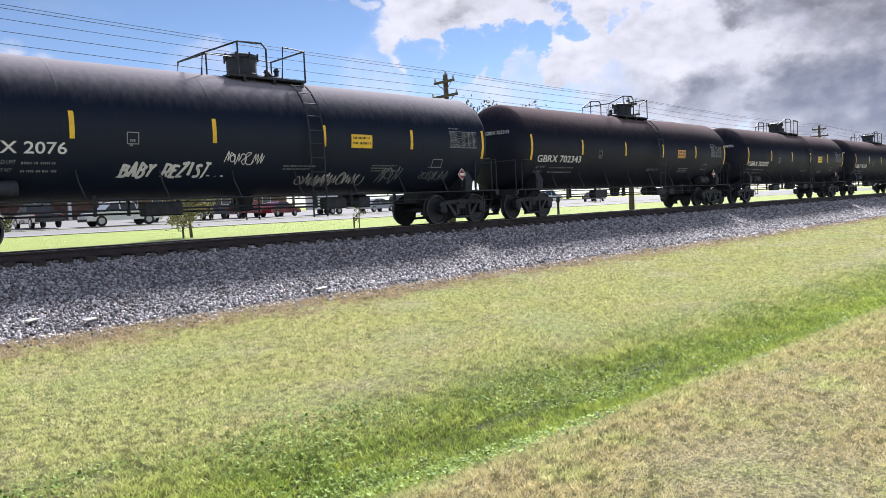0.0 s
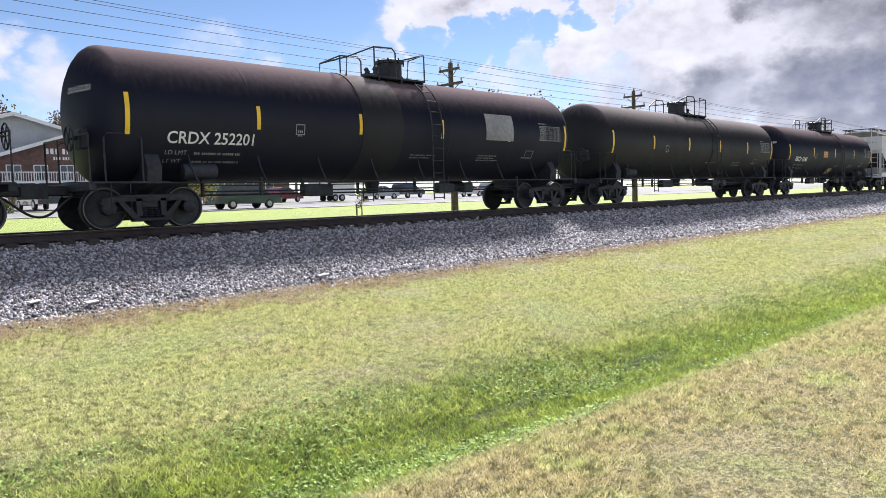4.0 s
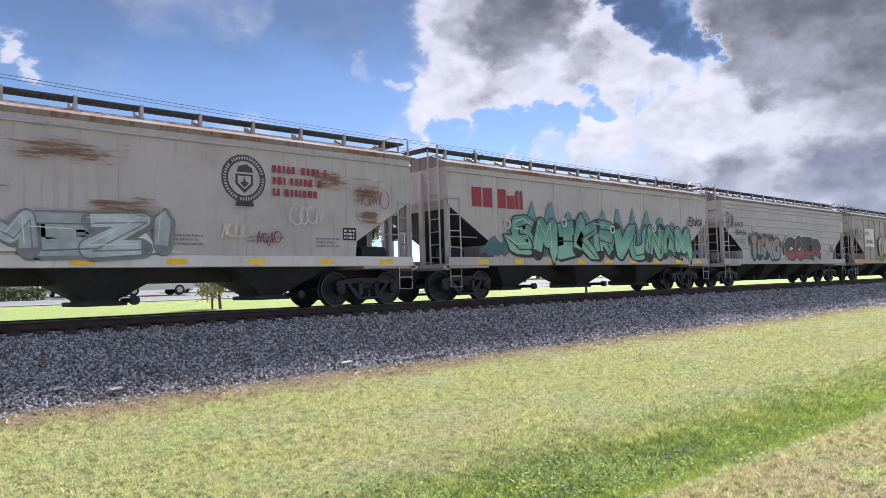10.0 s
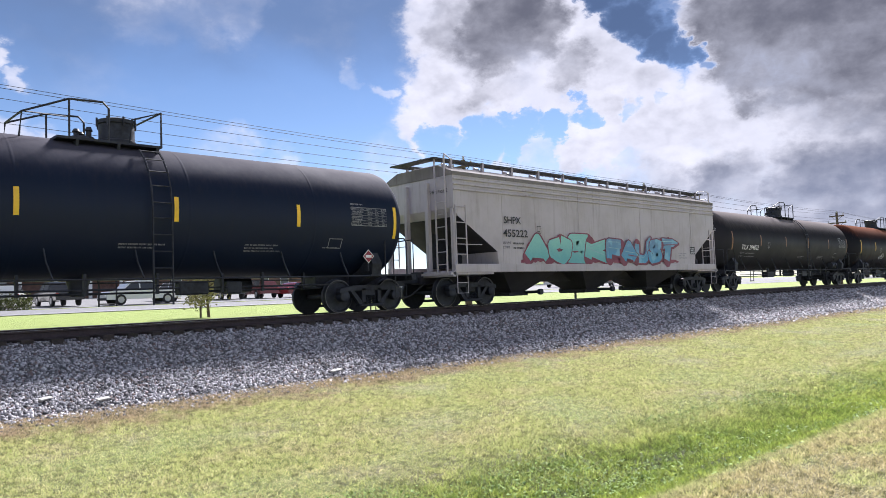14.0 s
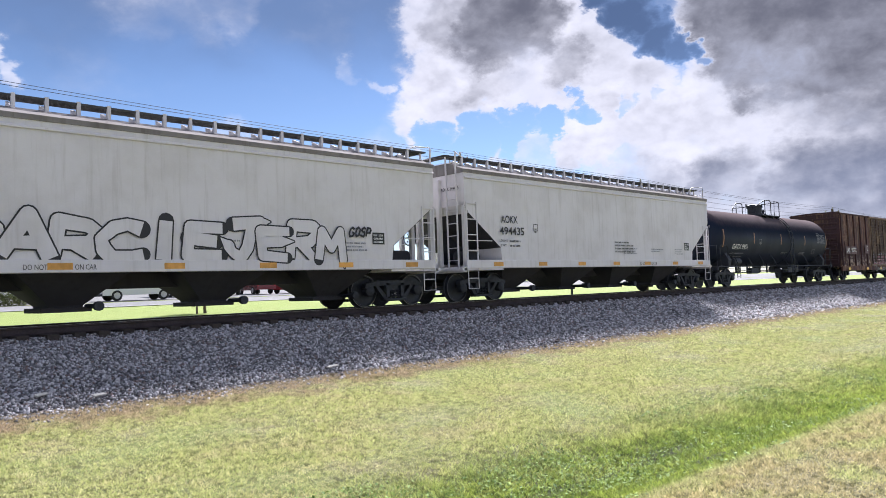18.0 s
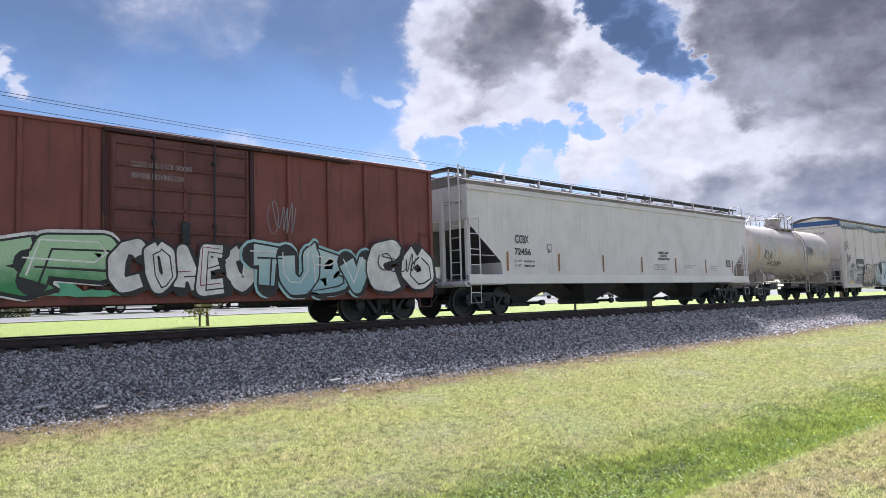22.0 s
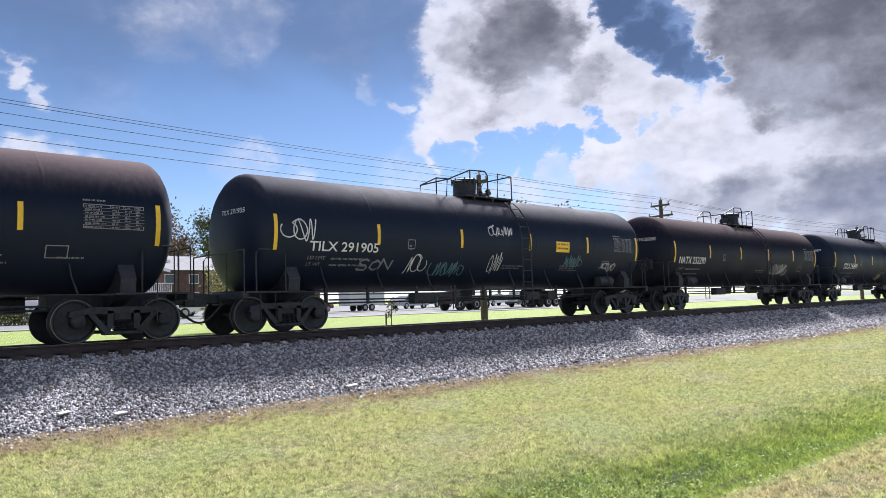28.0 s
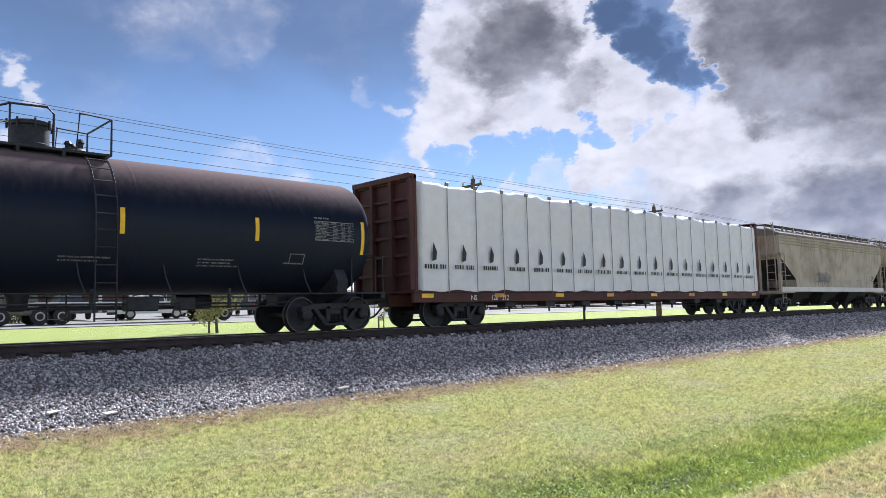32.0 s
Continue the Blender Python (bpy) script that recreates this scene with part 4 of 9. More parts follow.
def top_fittings(car, x, r, zc, style, mat):
    """The platform on top with its railing, the manway and the valves."""
    top = zc + r
    f = Shape()
    y = 0.72
    f.box(x - 1.25, x + 0.95, -y - 0.12, -y + 0.32, top - 0.10, top - 0.05)
    f.box(x - 1.25, x + 0.95, y - 0.32, y + 0.12, top - 0.10, top - 0.05)
    for s in (-1, 1):
        for a in (-0.85, 0.0, 0.85):
            f.prism([(s * 0.45, top - 0.1), (s * 0.84, top - 0.1), (s * 0.80, zc + math.sqrt(max(0.01, r * r - 0.64)) - 0.02)], x + a - 0.03, x + a + 0.03)
    part("platform", f, mat, car)
    # railing: low at the outer ends, high at the middle
    g = Shape()
    hi, lo = top + 0.78, top + 0.36
    for s in (-1, 1):
        yy = s * (y + 0.08)
        g.tube([(x + 0.95, yy, top - 0.08), (x + 0.95, yy, hi - 0.06), (x + 0.30, yy, hi - 0.02 if style else lo + 0.12), (x + 0.24, yy, top - 0.08)], 0.024, 6)
        g.tube([(x - 0.20, yy, top - 0.08), (x - 0.20, yy, hi - 0.12), (x - 0.32, yy, hi), (x - 1.0, yy, hi - 0.03), (x - 1.85, yy * 0.8, lo + 0.04), (x - 1.9, yy * 0.8, top - 0.12)], 0.024, 6)
        g.rod((x - 1.0, yy, hi - 0.03), (x - 1.0, yy, top - 0.1), 0.022, 6)
    for xx, h in ((x + 0.95, hi - 0.06), (x - 1.85, lo + 0.04)):
        k = 1.0 if xx > x else 0.8
        g.rod((xx, -(y + 0.08) * k, h), (xx, (y + 0.08) * k, h), 0.022, 6)
    g.tube([(x - 1.85, -0.64, lo + 0.04), (x - 0.9, -0.3, hi - 0.3)], 0.016, 5)
    part("railing", g, mat, car)
    m = Shape()
    xm = x - 0.45 if style else x + 0.25
    m.lathe([(top - 0.06, 0.42), (top + 0.10, 0.42), (top + 0.12, 0.38), (top + 0.48, 0.38), (top + 0.50, 0.42), (top + 0.58, 0.42), (top + 0.62, 0.30), (top + 0.64, 0.02)], "z", 20, (xm, 0, 0))
    for k in range(8):
        a = 2 * math.pi * k / 8
        m.rod((xm + 0.43 * math.cos(a), 0.43 * math.sin(a), top + 0.42), (xm + 0.43 * math.cos(a), 0.43 * math.sin(a), top + 0.62), 0.025, 5)
    part("manway", m, mat, car, smooth=40)
    v = Shape()
    xv = x + 0.42 if style else x - 0.5
    v.lathe([(top - 0.05, 0.33), (top + 0.07, 0.33), (top + 0.09, 0.27), (top + 0.13, 0.25), (top + 0.13, 0.02)], "z", 18, (xv, 0, 0))
    for a, b, h in ((-0.1, 0.05, 0.22), (0.12, -0.08, 0.26), (0.02, 0.14, 0.18)):
        stem = Shape()
        stem.lathe([(top + 0.1, 0.06), (top + 0.1 + h * 0.6, 0.06), (top + 0.1 + h * 0.7, 0.09), (top + 0.1 + h, 0.05)], "z", 8, (xv + a, b, 0))
        part("valve", stem, mat, car, smooth=40)
    part("valve_plate", v, mat, car, smooth=40)


def tank_ladder(car, x, r, zc, mat, side):
    f = Shape()
    for xx in (x - 0.21, x + 0.21):
        pts = [(xx, side * (r + 0.12), 0.42), (xx, side * (r + 0.12), zc)]
        pts += [(xx, side * (r + 0.12) * math.cos(a), zc + (r + 0.10) * math.sin(a)) for a in (0.25, 0.5, 0.75, 0.95)]
        f.tube(pts, 0.022, 5)
    z = 0.48
    while z < zc:
        f.rod((x - 0.21, side * (r + 0.12), z), (x + 0.21, side * (r + 0.12), z), 0.016, 5)
        z += 0.36
    for a in (0.05, 0.28, 0.5, 0.72, 0.92):
        f.rod((x - 0.21, side * (r + 0.12) * math.cos(a), zc + (r + 0.1) * math.sin(a)), (x + 0.21, side * (r + 0.12) * math.cos(a), zc + (r + 0.1) * math.sin(a)), 0.016, 5)
    part("ladder", f, mat, car)


def end_gear(car, half, reach, e, mat, wheel, r, zc):
    """Stub sill, end platform, railing, brake gear at one end."""
    x1 = half + 0.72
    f = Shape()
    f.box(*sorted((e * (half - 1.9), e * (x1 + 0.02))), -0.30, 0.30, 0.72, 1.06, 0.02)
    f.box(*sorted((e * (x1 - 0.10), e * (x1 + 0.06))), -1.42, 1.42, 0.84, 1.02, 0.015)
    for s in (-1, 1):
        f.box(*sorted((e * (half - 0.9), e * x1)), *sorted((s * 1.05, s * 1.45)), 0.98, 1.02)
    part("stub_sill", f, mat, car)
    # saddle that carries the tank on the truck
    s = Shape()
    xs = e * (half - 0.62)
    s.prism([(-1.35, 0.98), (-1.40, 1.32), (-1.2, 1.66), (-0.8, 1.40), (0.8, 1.40), (1.2, 1.66), (1.40, 1.32), (1.35, 0.98), (0.6, 0.74), (-0.6, 0.74)], xs - 0.16, xs + 0.16)
    part("saddle", s, mat, car)
    g = Shape()
    for sd in (-1, 1):
        y = sd * 1.42
        g.tube([(e * (half - 0.35), y, 1.0), (e * (half - 0.35), y, 1.92), (e * (half - 0.25), y, 2.02), (e * (half + 0.35), y, 2.02), (e * (half + 0.43), y, 1.92), (e * (half + 0.43), y, 1.0)], 0.02, 6)
        stirrup(g, e * (half - 0.05), e * (half + 0.35), sd * 1.46, 0.38, 1.0)
    g.tube([(e * x1, -1.38, 1.0), (e * x1, -1.38, 2.0), (e * x1, 1.38, 2.0), (e * x1, 1.38, 1.0)], 0.02, 6)
    g.rod((e * x1, -0.5, 1.0), (e * x1, -0.5, 2.0), 0.016, 5)
    g.rod((e * x1, 0.5, 1.0), (e * x1, 0.5, 2.0), 0.016, 5)
    part("end_railing", g, mat, car)
    if wheel:
        part("brake_wheel", brake_wheel(e * (x1 + 0.12), -0.62, 1.95, e), mat, car)
        c = Shape().lathe([(-0.42, 0.10), (-0.40, 0.19), (0.40, 0.19), (0.42, 0.10)], "x", 14, (e * (half - 1.75), -1.12, 1.24))
        part("air_reservoir", c, mat, car, smooth=40)
    make_coupler(car, e * x1, reach - x1, e)


def underside(car, half, mat, r, zc, chance):
    f = Shape()
    for s in (-1, 1):
        f.tube([(-half + 0.4, s * 1.40, 0.985), (half - 0.4, s * 1.40, 0.985)], 0.022, 6)
        n = 8
        for i in range(n):
            x = -half + 1.6 + (2 * half - 3.2) * i / (n - 1)
            f.tube([(x, s * 1.40, 0.985), (x - 0.1, s * 1.30, 1.35), (x - 0.12, s * math.sqrt(max(0.05, r * r - (zc - 1.6) ** 2)), 1.62)], 0.02, 5)
    part("side_rail", f, mat, car)
    g = Shape()
    g.lathe([(0.66, 0.02), (0.66, 0.15), (0.72, 0.2), (0.86, 0.2), (1.05, 0.26)], "z", 14, (0.0, 0, 0))
    g.box(-0.5, 0.45, -0.05, 0.05, 0.68, 0.74)
    part("bottom_outlet", g, mat, car, smooth=40)
    p = Shape()
    for y, z in ((-0.95, 0.78), (-0.55, 0.70), (0.5, 0.72)):
        p.rod((-half + 1.9, y, z), (half - 1.9, y, z), 0.024, 6)
    for i in range(9):
        x = -half + 2.2 + (2 * half - 4.4) * i / 8 + chance.uniform(-0.3, 0.3)
        y = chance.choice((-0.95, -0.55, 0.5))
        p.box(x - 0.03, x + 0.03, y - 0.04, y + 0.04, 0.66, 1.12)
    for x, w in ((-2.6, 0.45), (2.2, 0.35), (3.2, 0.2)):
        p.box(x - w, x + w, -1.0, -0.7, 0.62, 0.92, 0.03)
    p.lathe([(-0.45, 0.02), (-0.45, 0.2), (0.45, 0.2), (0.45, 0.02)], "x", 12, (4.0, 0.6, 0.85))
    part("brake_rigging", p, STEEL_DARK, car)


def stripes(car, half, n, r, zc, mat, side, faded=False):
    """Upright reflective strips along the tank, taller at its ends."""
    for i in range(n):
        x = -half + 2 * half * i / (n - 1)
        h, z = (0.88, zc - 0.52) if i in (0, n - 1) else (0.55, zc - 0.30)
        on_tank("reflective_strip", rect(0.10, h, 1, 6), x - 0.05 if side < 0 else x + 0.05, z, r, zc, mat, car, side=side)


def data_panel(car, x, z, r, zc, chance, side=-1):
    """The ruled table of test dates at the tank's end."""
    parts = [(0, 0, frame_box(1.2, 0.50, 0.016))]
    parts += [(0.0, 0.07 * k, rect(1.2, 0.008)) for k in range(1, 7)]
    parts += [(q, 0, rect(0.008, 0.50)) for q in (0.52, 0.78, 1.0)]
    for k in range(7):
        for q, n in ((0.03, 0.42), (0.55, 0.18), (0.81, 0.14), (1.03, 0.12)):
            parts.append((q, 0.02 + 0.07 * k, bars([n * chance.uniform(0.7, 1.0)], 0.03, 0.02, chance)))
    parts.append((0.0, 0.56, bars([0.45], 0.04, 0.02, chance)))
    on_tank("data_table", joined(*parts), x, z, r, zc, GREYTEXT, car, "white ruled data table", side)


def diamond(s):
    return [(0, -s), (s, 0), (0, s), (-s, 0)], [(0, 1, 2, 3)]


def tank_car(spec, lead, tail):
    """spec: the car's row; lead, tail: distance from its middle to the couplings ahead and behind."""
    half = (spec["r"] - spec["f"]) / 2
    r, zc = spec.get("radius", TANK_R), spec.get("zc", TANK_Z)
    mat = spec["mat"]
    chance = random.Random(spec["seed"])
    car = thing("tank_car", pose(0, MID, 0), spec["label"], "tank car", "cars of the freight train")
    apex = half + spec.get("head", 0.60)
    seams = [-half * 0.62, -half * 0.2, half * 0.24, half * 0.66]
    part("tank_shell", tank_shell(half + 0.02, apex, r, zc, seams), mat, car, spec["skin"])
    gear = spec.get("gear", STEEL_DARK)
    top_fittings(car, spec.get("dome", 0.6), r, zc, spec["seed"] % 2, gear)
    for s in (-1, 1):
        tank_ladder(car, spec.get("dome", 0.6) + 0.6, r, zc, gear, s)
    end_gear(car, half, lead, -1, gear, spec["seed"] % 3 != 0, r, zc)
    end_gear(car, half, tail, 1, gear, spec["seed"] % 3 == 0, r, zc)
    underside(car, half, gear, r, zc, chance)
    tin = spec.get("truck", half - 0.62)
    for e in (-1, 1):
        make_truck(car, e * tin)
    strip_mat = spec.get("strip", YELLOW)
    ink = spec.get("ink", WHITE)
    for s in (-1, 1):
        stripes(car, half - 0.05, spec.get("strips", 6), r, zc, strip_mat, s)
        for text, tx, tz, tw, th, *col in spec.get("texts", ()):
            on_tank("reporting_mark", letters_wide(text, th * 1.40, tw, th * 0.018), tx if s < 0 else -tx, tz, r, zc, col[0] if col else ink, car, "stencilled lettering", s)
            for q, word in enumerate(("LD LMT", "LT WT")):
                on_tank("weight_word", letters_wide(word, th * 0.55, tw * (0.24 - 0.05 * q)), tx if s < 0 else -tx, tz - th * (0.85 + 0.62 * q), r, zc, GREYTEXT, car, "", s)
                on_tank("weight_print", bars([tw * 0.55], th * 0.22, 0.02, chance), (tx + tw * 0.32) if s < 0 else -(tx + tw * 0.32), tz - th * (0.85 + 0.62 * q), r, zc, GREYTEXT, car, "", s)
        on_tank("class_box", joined((0, 0, frame_box(0.26, 0.26, 0.02)), (0.06, 0.05, bars([0.14, 0.12], 0.06, 0.03, chance))), -half + 4.2 if s < 0 else half - 4.2, 2.15, r, zc, GREYTEXT, car, "", s)
        data_panel(car, half - 1.55 if s < 0 else -half + 1.55, 2.32, r, zc, chance, s)
        for x, z, n in ((half * 0.42, 1.75, [0.9, 0.8, 1.0]), (half * 0.05, 1.72, [1.0, 0.8]), (half * 0.7, 1.72, [0.5])):
            on_tank("small_print", bars(n, 0.038, 0.045, chance), x if s < 0 else -x, z, r, zc, GREYTEXT, car, "", s)
        on_tank("frame_mark", frame_box(0.42, 0.28, 0.02), half - 2.2 if s < 0 else -half + 2.2, 1.72, r, zc, GREYTEXT, car, "", s)
        if spec.get("plate"):
            px = spec["plate"]
            on_tank("plate", rect(0.72, 0.36, 1, 4), px if s < 0 else -px, 2.22, r, zc, YELLOW if spec["seed"] % 2 else ORANGE, car, "yellow notice plate", s)
            on_tank("plate_print", joined((0.06, 0.24, bars([0.6], 0.06, 0.04, chance)), (0.06, 0.10, bars([0.6], 0.06, 0.04, chance))), px if s < 0 else -px, 2.22, r, zc, BLACKTEXT, car, "", s, 0.012)
        if spec.get("placard"):
            px = half - 0.85 if s < 0 else -half + 0.85
            placard = on_side("placard", diamond(0.19), px, 1.52, 1.315, WHITE, car, "red diamond hazard placard with a white rim", s)
            on_side("placard_field", diamond(0.165), px, 1.52, 1.319, RED, placard, "", s)
            on_side("placard_band", rect(0.20, 0.075), px - 0.10 if s < 0 else px + 0.10, 1.483, 1.323, WHITE, placard, "", s)
            part("placard_holder", Shape().box(px - 0.03, px + 0.03, *sorted((s * 1.10, s * 1.31)), 1.12, 1.34, 0.008), gear, car)
    # lettering on the leading head
    if spec.get("texts"):
        v, f = letters_wide(spec["texts"][0][0], 0.20, 0.95)
        rr = r * math.sin(math.acos(0.62))
        me = bpy.data.meshes.new("head_lettering")
        pts = []
        for a, b in v:
            y, z = 1.12 - a, 0.42 + b * 0.9
            q = min(0.99, (y * y + z * z) / (r * r))
            pts.append((-(half + 0.02 + (apex - half - 0.02) * math.sqrt(1 - q)) - 0.012, y - 0.56 - 0.55, zc + z))
        pts2 = []
        for x, y, z in pts:
            q = min(0.99, (y * y + (z - zc) ** 2) / (r * r))
            pts2.append((-(half + 0.02 + (apex - half - 0.02) * math.sqrt(1 - q)) - 0.015, y, z))
        me.from_pydata(pts2, [], f)
        part("head_lettering", me, ink, car)
    for i, (kind, x, z, flat, m) in enumerate(spec.get("deco", ())):
        on_tank(kind, flat, x, z, r, zc, m, car, lift=0.008 + 0.003 * i)
    if spec.get("jacket_band"):
        for x, w, m in spec["jacket_band"]:
            b = Shape().lathe([(x - w, r + 0.005), (x - w, r + 0.02), (x + w, r + 0.02), (x + w, r + 0.005)], "x", 48, (0, 0, zc))
            part("jacket_band", b, m, car, smooth=40)
    return car

# ---- covered hopper cars ----
HALF_W = 1.57


def hopper_body(L, eave, knee, cut, sill):
    """Side sheets, end slopes and roof as one hull."""
    s = Shape()
    h = L / 2
    s.prism([(-h, eave), (-h, knee + 0.25), (-h + 0.18, knee), (-h + cut, sill + 0.42), (-h + cut + 0.06, sill), (h - cut - 0.06, sill), (h - cut, sill + 0.42), (h - 0.18, knee), (h, knee + 0.25), (h, eave)], -HALF_W, HALF_W, "y")
    return s


def hopper_roof(L, eave, peak):
    w = HALF_W
    s = Shape()
    s.prism([(-w - 0.02, eave - 0.02), (-w - 0.02, eave + 0.09), (-0.95, peak), (0.95, peak), (w + 0.02, eave + 0.09), (w + 0.02, eave - 0.02)], -L / 2 - 0.03, L / 2 + 0.03)
    return s


def bay(x, wide, sill, low, w):
    """One discharge bay, narrowing to its gate."""
    a, b = wide / 2, 0.34
    v = []
    for z, hx, hy in ((sill, a, w), (low + 0.1, b, w * 0.42), (low, b, w * 0.40)):
        v += [(x - hx, -hy, z), (x + hx, -hy, z), (x + hx, hy, z), (x - hx, hy, z)]
    f = [(0, 1, 2, 3), (8, 9, 10, 11)]
    for o in (0, 4):
        f += [(o + i, o + (i + 1) % 4, o + 4 + (i + 1) % 4, o + 4 + i) for i in range(4)]
    s = Shape().solid(v, f)
    s.box(x - 0.5, x + 0.5, -w * 0.46, w * 0.46, low - 0.04, low + 0.06, 0.01)
    return s


def hopper_car(spec, lead, tail):
    L = spec["r"] - spec["f"]
    h = L / 2
    eave, peak, knee, cut, sill = spec.get("eave", 4.02), spec.get("peak", 4.36), spec.get("knee", 2.75), spec.get("cut", 1.9), 1.28
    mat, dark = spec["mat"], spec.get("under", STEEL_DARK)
    trim = spec.get("trim", mat)
    chance = random.Random(spec["seed"])
    car = thing("hopper_car", pose(0, MID, 0), spec["label"], "hopper car", "cars of the freight train")
    body = part("body", hopper_body(L, eave, knee, cut, sill), mat, car, spec["skin"])
    part("roof", hopper_roof(L, eave, peak), spec.get("roof", OXIDE if mat is OXIDE else ROOF_DULL), car)
    # end slope sheets laid on the hull, near-black to paint the shade there
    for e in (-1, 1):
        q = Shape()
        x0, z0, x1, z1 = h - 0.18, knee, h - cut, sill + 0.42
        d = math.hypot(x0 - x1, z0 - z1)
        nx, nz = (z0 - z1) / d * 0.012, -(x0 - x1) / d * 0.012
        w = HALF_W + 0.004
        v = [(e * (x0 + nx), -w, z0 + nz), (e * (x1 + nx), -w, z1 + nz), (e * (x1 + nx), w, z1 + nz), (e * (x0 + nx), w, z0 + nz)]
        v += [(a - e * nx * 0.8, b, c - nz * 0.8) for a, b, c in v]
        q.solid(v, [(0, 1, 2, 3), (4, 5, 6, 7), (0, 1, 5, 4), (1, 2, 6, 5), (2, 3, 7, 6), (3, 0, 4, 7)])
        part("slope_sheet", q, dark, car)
        # upright web under the slope, on the centre line
        part("centre_web", Shape().prism([(e * (h - 0.42), sill - 0.06), (e * (h - 0.42), knee - 0.30), (e * (x1 + 0.04), z1 - 0.05), (e * (x1 + 0.04), sill - 0.06)], -0.03, 0.03, "y"), STEEL_DARK, car)
    # side sills and centre sill
    for s in (-1, 1):
        y0, y1 = sorted((s * (HALF_W - 0.10), s * (HALF_W + 0.035)))
        part("side_sill", Shape().box(-h + spec.get("sill_in", 0.0), h - spec.get("sill_in", 0.0), y0, y1, spec.get("sill_low", 1.04), sill + 0.02, 0.015), spec.get("sill_mat", trim), car)
        if spec.get("stripe"):
            part("sill_stripe", Shape().box(-h + 0.05, h - 0.05, *sorted((s * (HALF_W + 0.03), s * (HALF_W + 0.042))), sill - 0.07, sill + 0.01), spec["stripe"], car)
        if spec.get("slogan"):
            on_side("sill_lettering", letters_wide("DO NOT HAMMER ON CAR", 0.15, 1.33), spec["slogan"] if s < 0 else -spec["slogan"], 1.10, HALF_W + 0.04, BLACKTEXT, car, "black stencilled words", s)
    part("centre_sill", Shape().box(-h - 0.2, h + 0.2, -0.24, 0.24, 0.72, 1.12, 0.02), dark, car)
    # lip under the eaves
    for s in (-1, 1):
        f = Shape()
        for dz in spec.get("lips", (0.20,)):
            y0, y1 = sorted((s * (HALF_W - 0.01), s * (HALF_W + 0.045)))
            f.box(-h, h, y0, y1, eave - dz, eave - dz + 0.06, 0.012)
        part("eave_lip", f, spec.get("lip_mat", mat), car)
    n = spec.get("ribs", 0)
    if n:
        rib = tinted(("rib", eave), lambda: Shape().box(-0.035, 0.035, -0.03, 0.03, sill, eave - 0.12, 0.01), mat)
        for s in (-1, 1):
            for i in range(n):
                x = -h + cut + 0.1 + (L - 2 * cut - 0.2) * i / (n - 1)
                part("rib", rib, mat, body, at=(x, s * (HALF_W + 0.02), 0))
    seams = spec.get("seams", 0)
    if seams:
        sm = tinted(("seam", eave), lambda: Shape().box(-0.012, 0.012, -0.006, 0.006, sill, eave - 0.2), mat)
        for s in (-1, 1):
            for i in range(seams):
                x = -h + 2.2 + (L - 4.4) * i / (seams - 1)
                part("seam", sm, mat, body, at=(x, s * (HALF_W + 0.004), 0))
    if spec.get("flutes"):
        k = spec["flutes"]
        for s in (-1, 1):
            for i in range(k):
                f = Shape()
                z = sill + 0.5 + (eave - sill - 0.9) * i / (k - 1)
                dx = max(0.0, cut * (knee - z) / (knee - sill - 0.42) + 0.1) if z < knee else 0.05
                y0, y1 = sorted((s * (HALF_W - 0.005), s * (HALF_W + 0.03)))
                f.box(-h + dx, h - dx, y0, y1, z, z + 0.05, 0.012)
                part("flute", f, mat, body)
    # discharge bays, the shade under the car put into their colour
    k = spec.get("bays", 3)
    span = L - 2 * cut + 0.2
    for i in range(k):
        x = -span / 2 + span * (i + 0.5) / k
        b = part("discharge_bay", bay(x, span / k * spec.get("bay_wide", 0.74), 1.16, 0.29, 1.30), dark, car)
        for s in (-1, 1):
            g = Shape()
            g.lathe([(s * 0.5, 0.05), (s * 1.15, 0.05), (s * 1.15, 0.10), (s * 1.28, 0.10), (s * 1.28, 0.02)], "y", 10, (x + 0.42, 0, 0.36))
            part("gate_shaft", g, STEEL_DARK, b)
    # roof walk on its stands, with hatches
    rw, zr = Shape(), peak + spec.get("walk", 0.24)
    for s in (-1, 1):
        y0, y1 = sorted((s * 0.62, s * 1.02))
        for j in range(6):
            yy = y0 + (y1 - y0) * j / 5
            rw.box(-h - 0.25, h + 0.25, yy - 0.012, yy + 0.012, zr - 0.045, zr)
        m = int(2 * h / 0.30)
        for j in range(m + 1):
            xx = -h - 0.25 + (2 * h + 0.5) * j / m
            rw.box(xx - 0.01, xx + 0.01, y0, y1, zr - 0.035, zr - 0.008)
    for e in (-1, 1):
        rw.box(*sorted((e * (h + 0.25), e * (h - 0.15))), -1.02, 1.02, zr - 0.04, zr)
    part("roof_walk", rw, spec.get("walk_mat", GALV), car)
    m = spec.get("stands", 12)
    def stand(s):
        x, st = 0.0, Shape()
        st.prism([(s * 0.62, peak - 0.05), (s * 1.0, peak - 0.05), (s * 1.06, zr), (s * 1.02, zr), (s * 0.95, peak + 0.03), (s * 0.62, zr - 0.06)], x - 0.035, x + 0.035)
        st.box(x - 0.035, x + 0.035, *sorted((s * 1.00, s * 1.06)), eave + 0.09, zr + 0.02)
        return st
    for s in (-1, 1):
        sm = tinted(("stand", s, eave, peak, zr), lambda: stand(s), spec.get("stand_mat", trim))
        for i in range(m):
            part("walk_stand", sm, spec.get("stand_mat", trim), car, at=(-h + 0.5 + (L - 1.0) * i / (m - 1), 0, 0))
    hatch = Shape()
    m = max(4, int(L / 1.6))
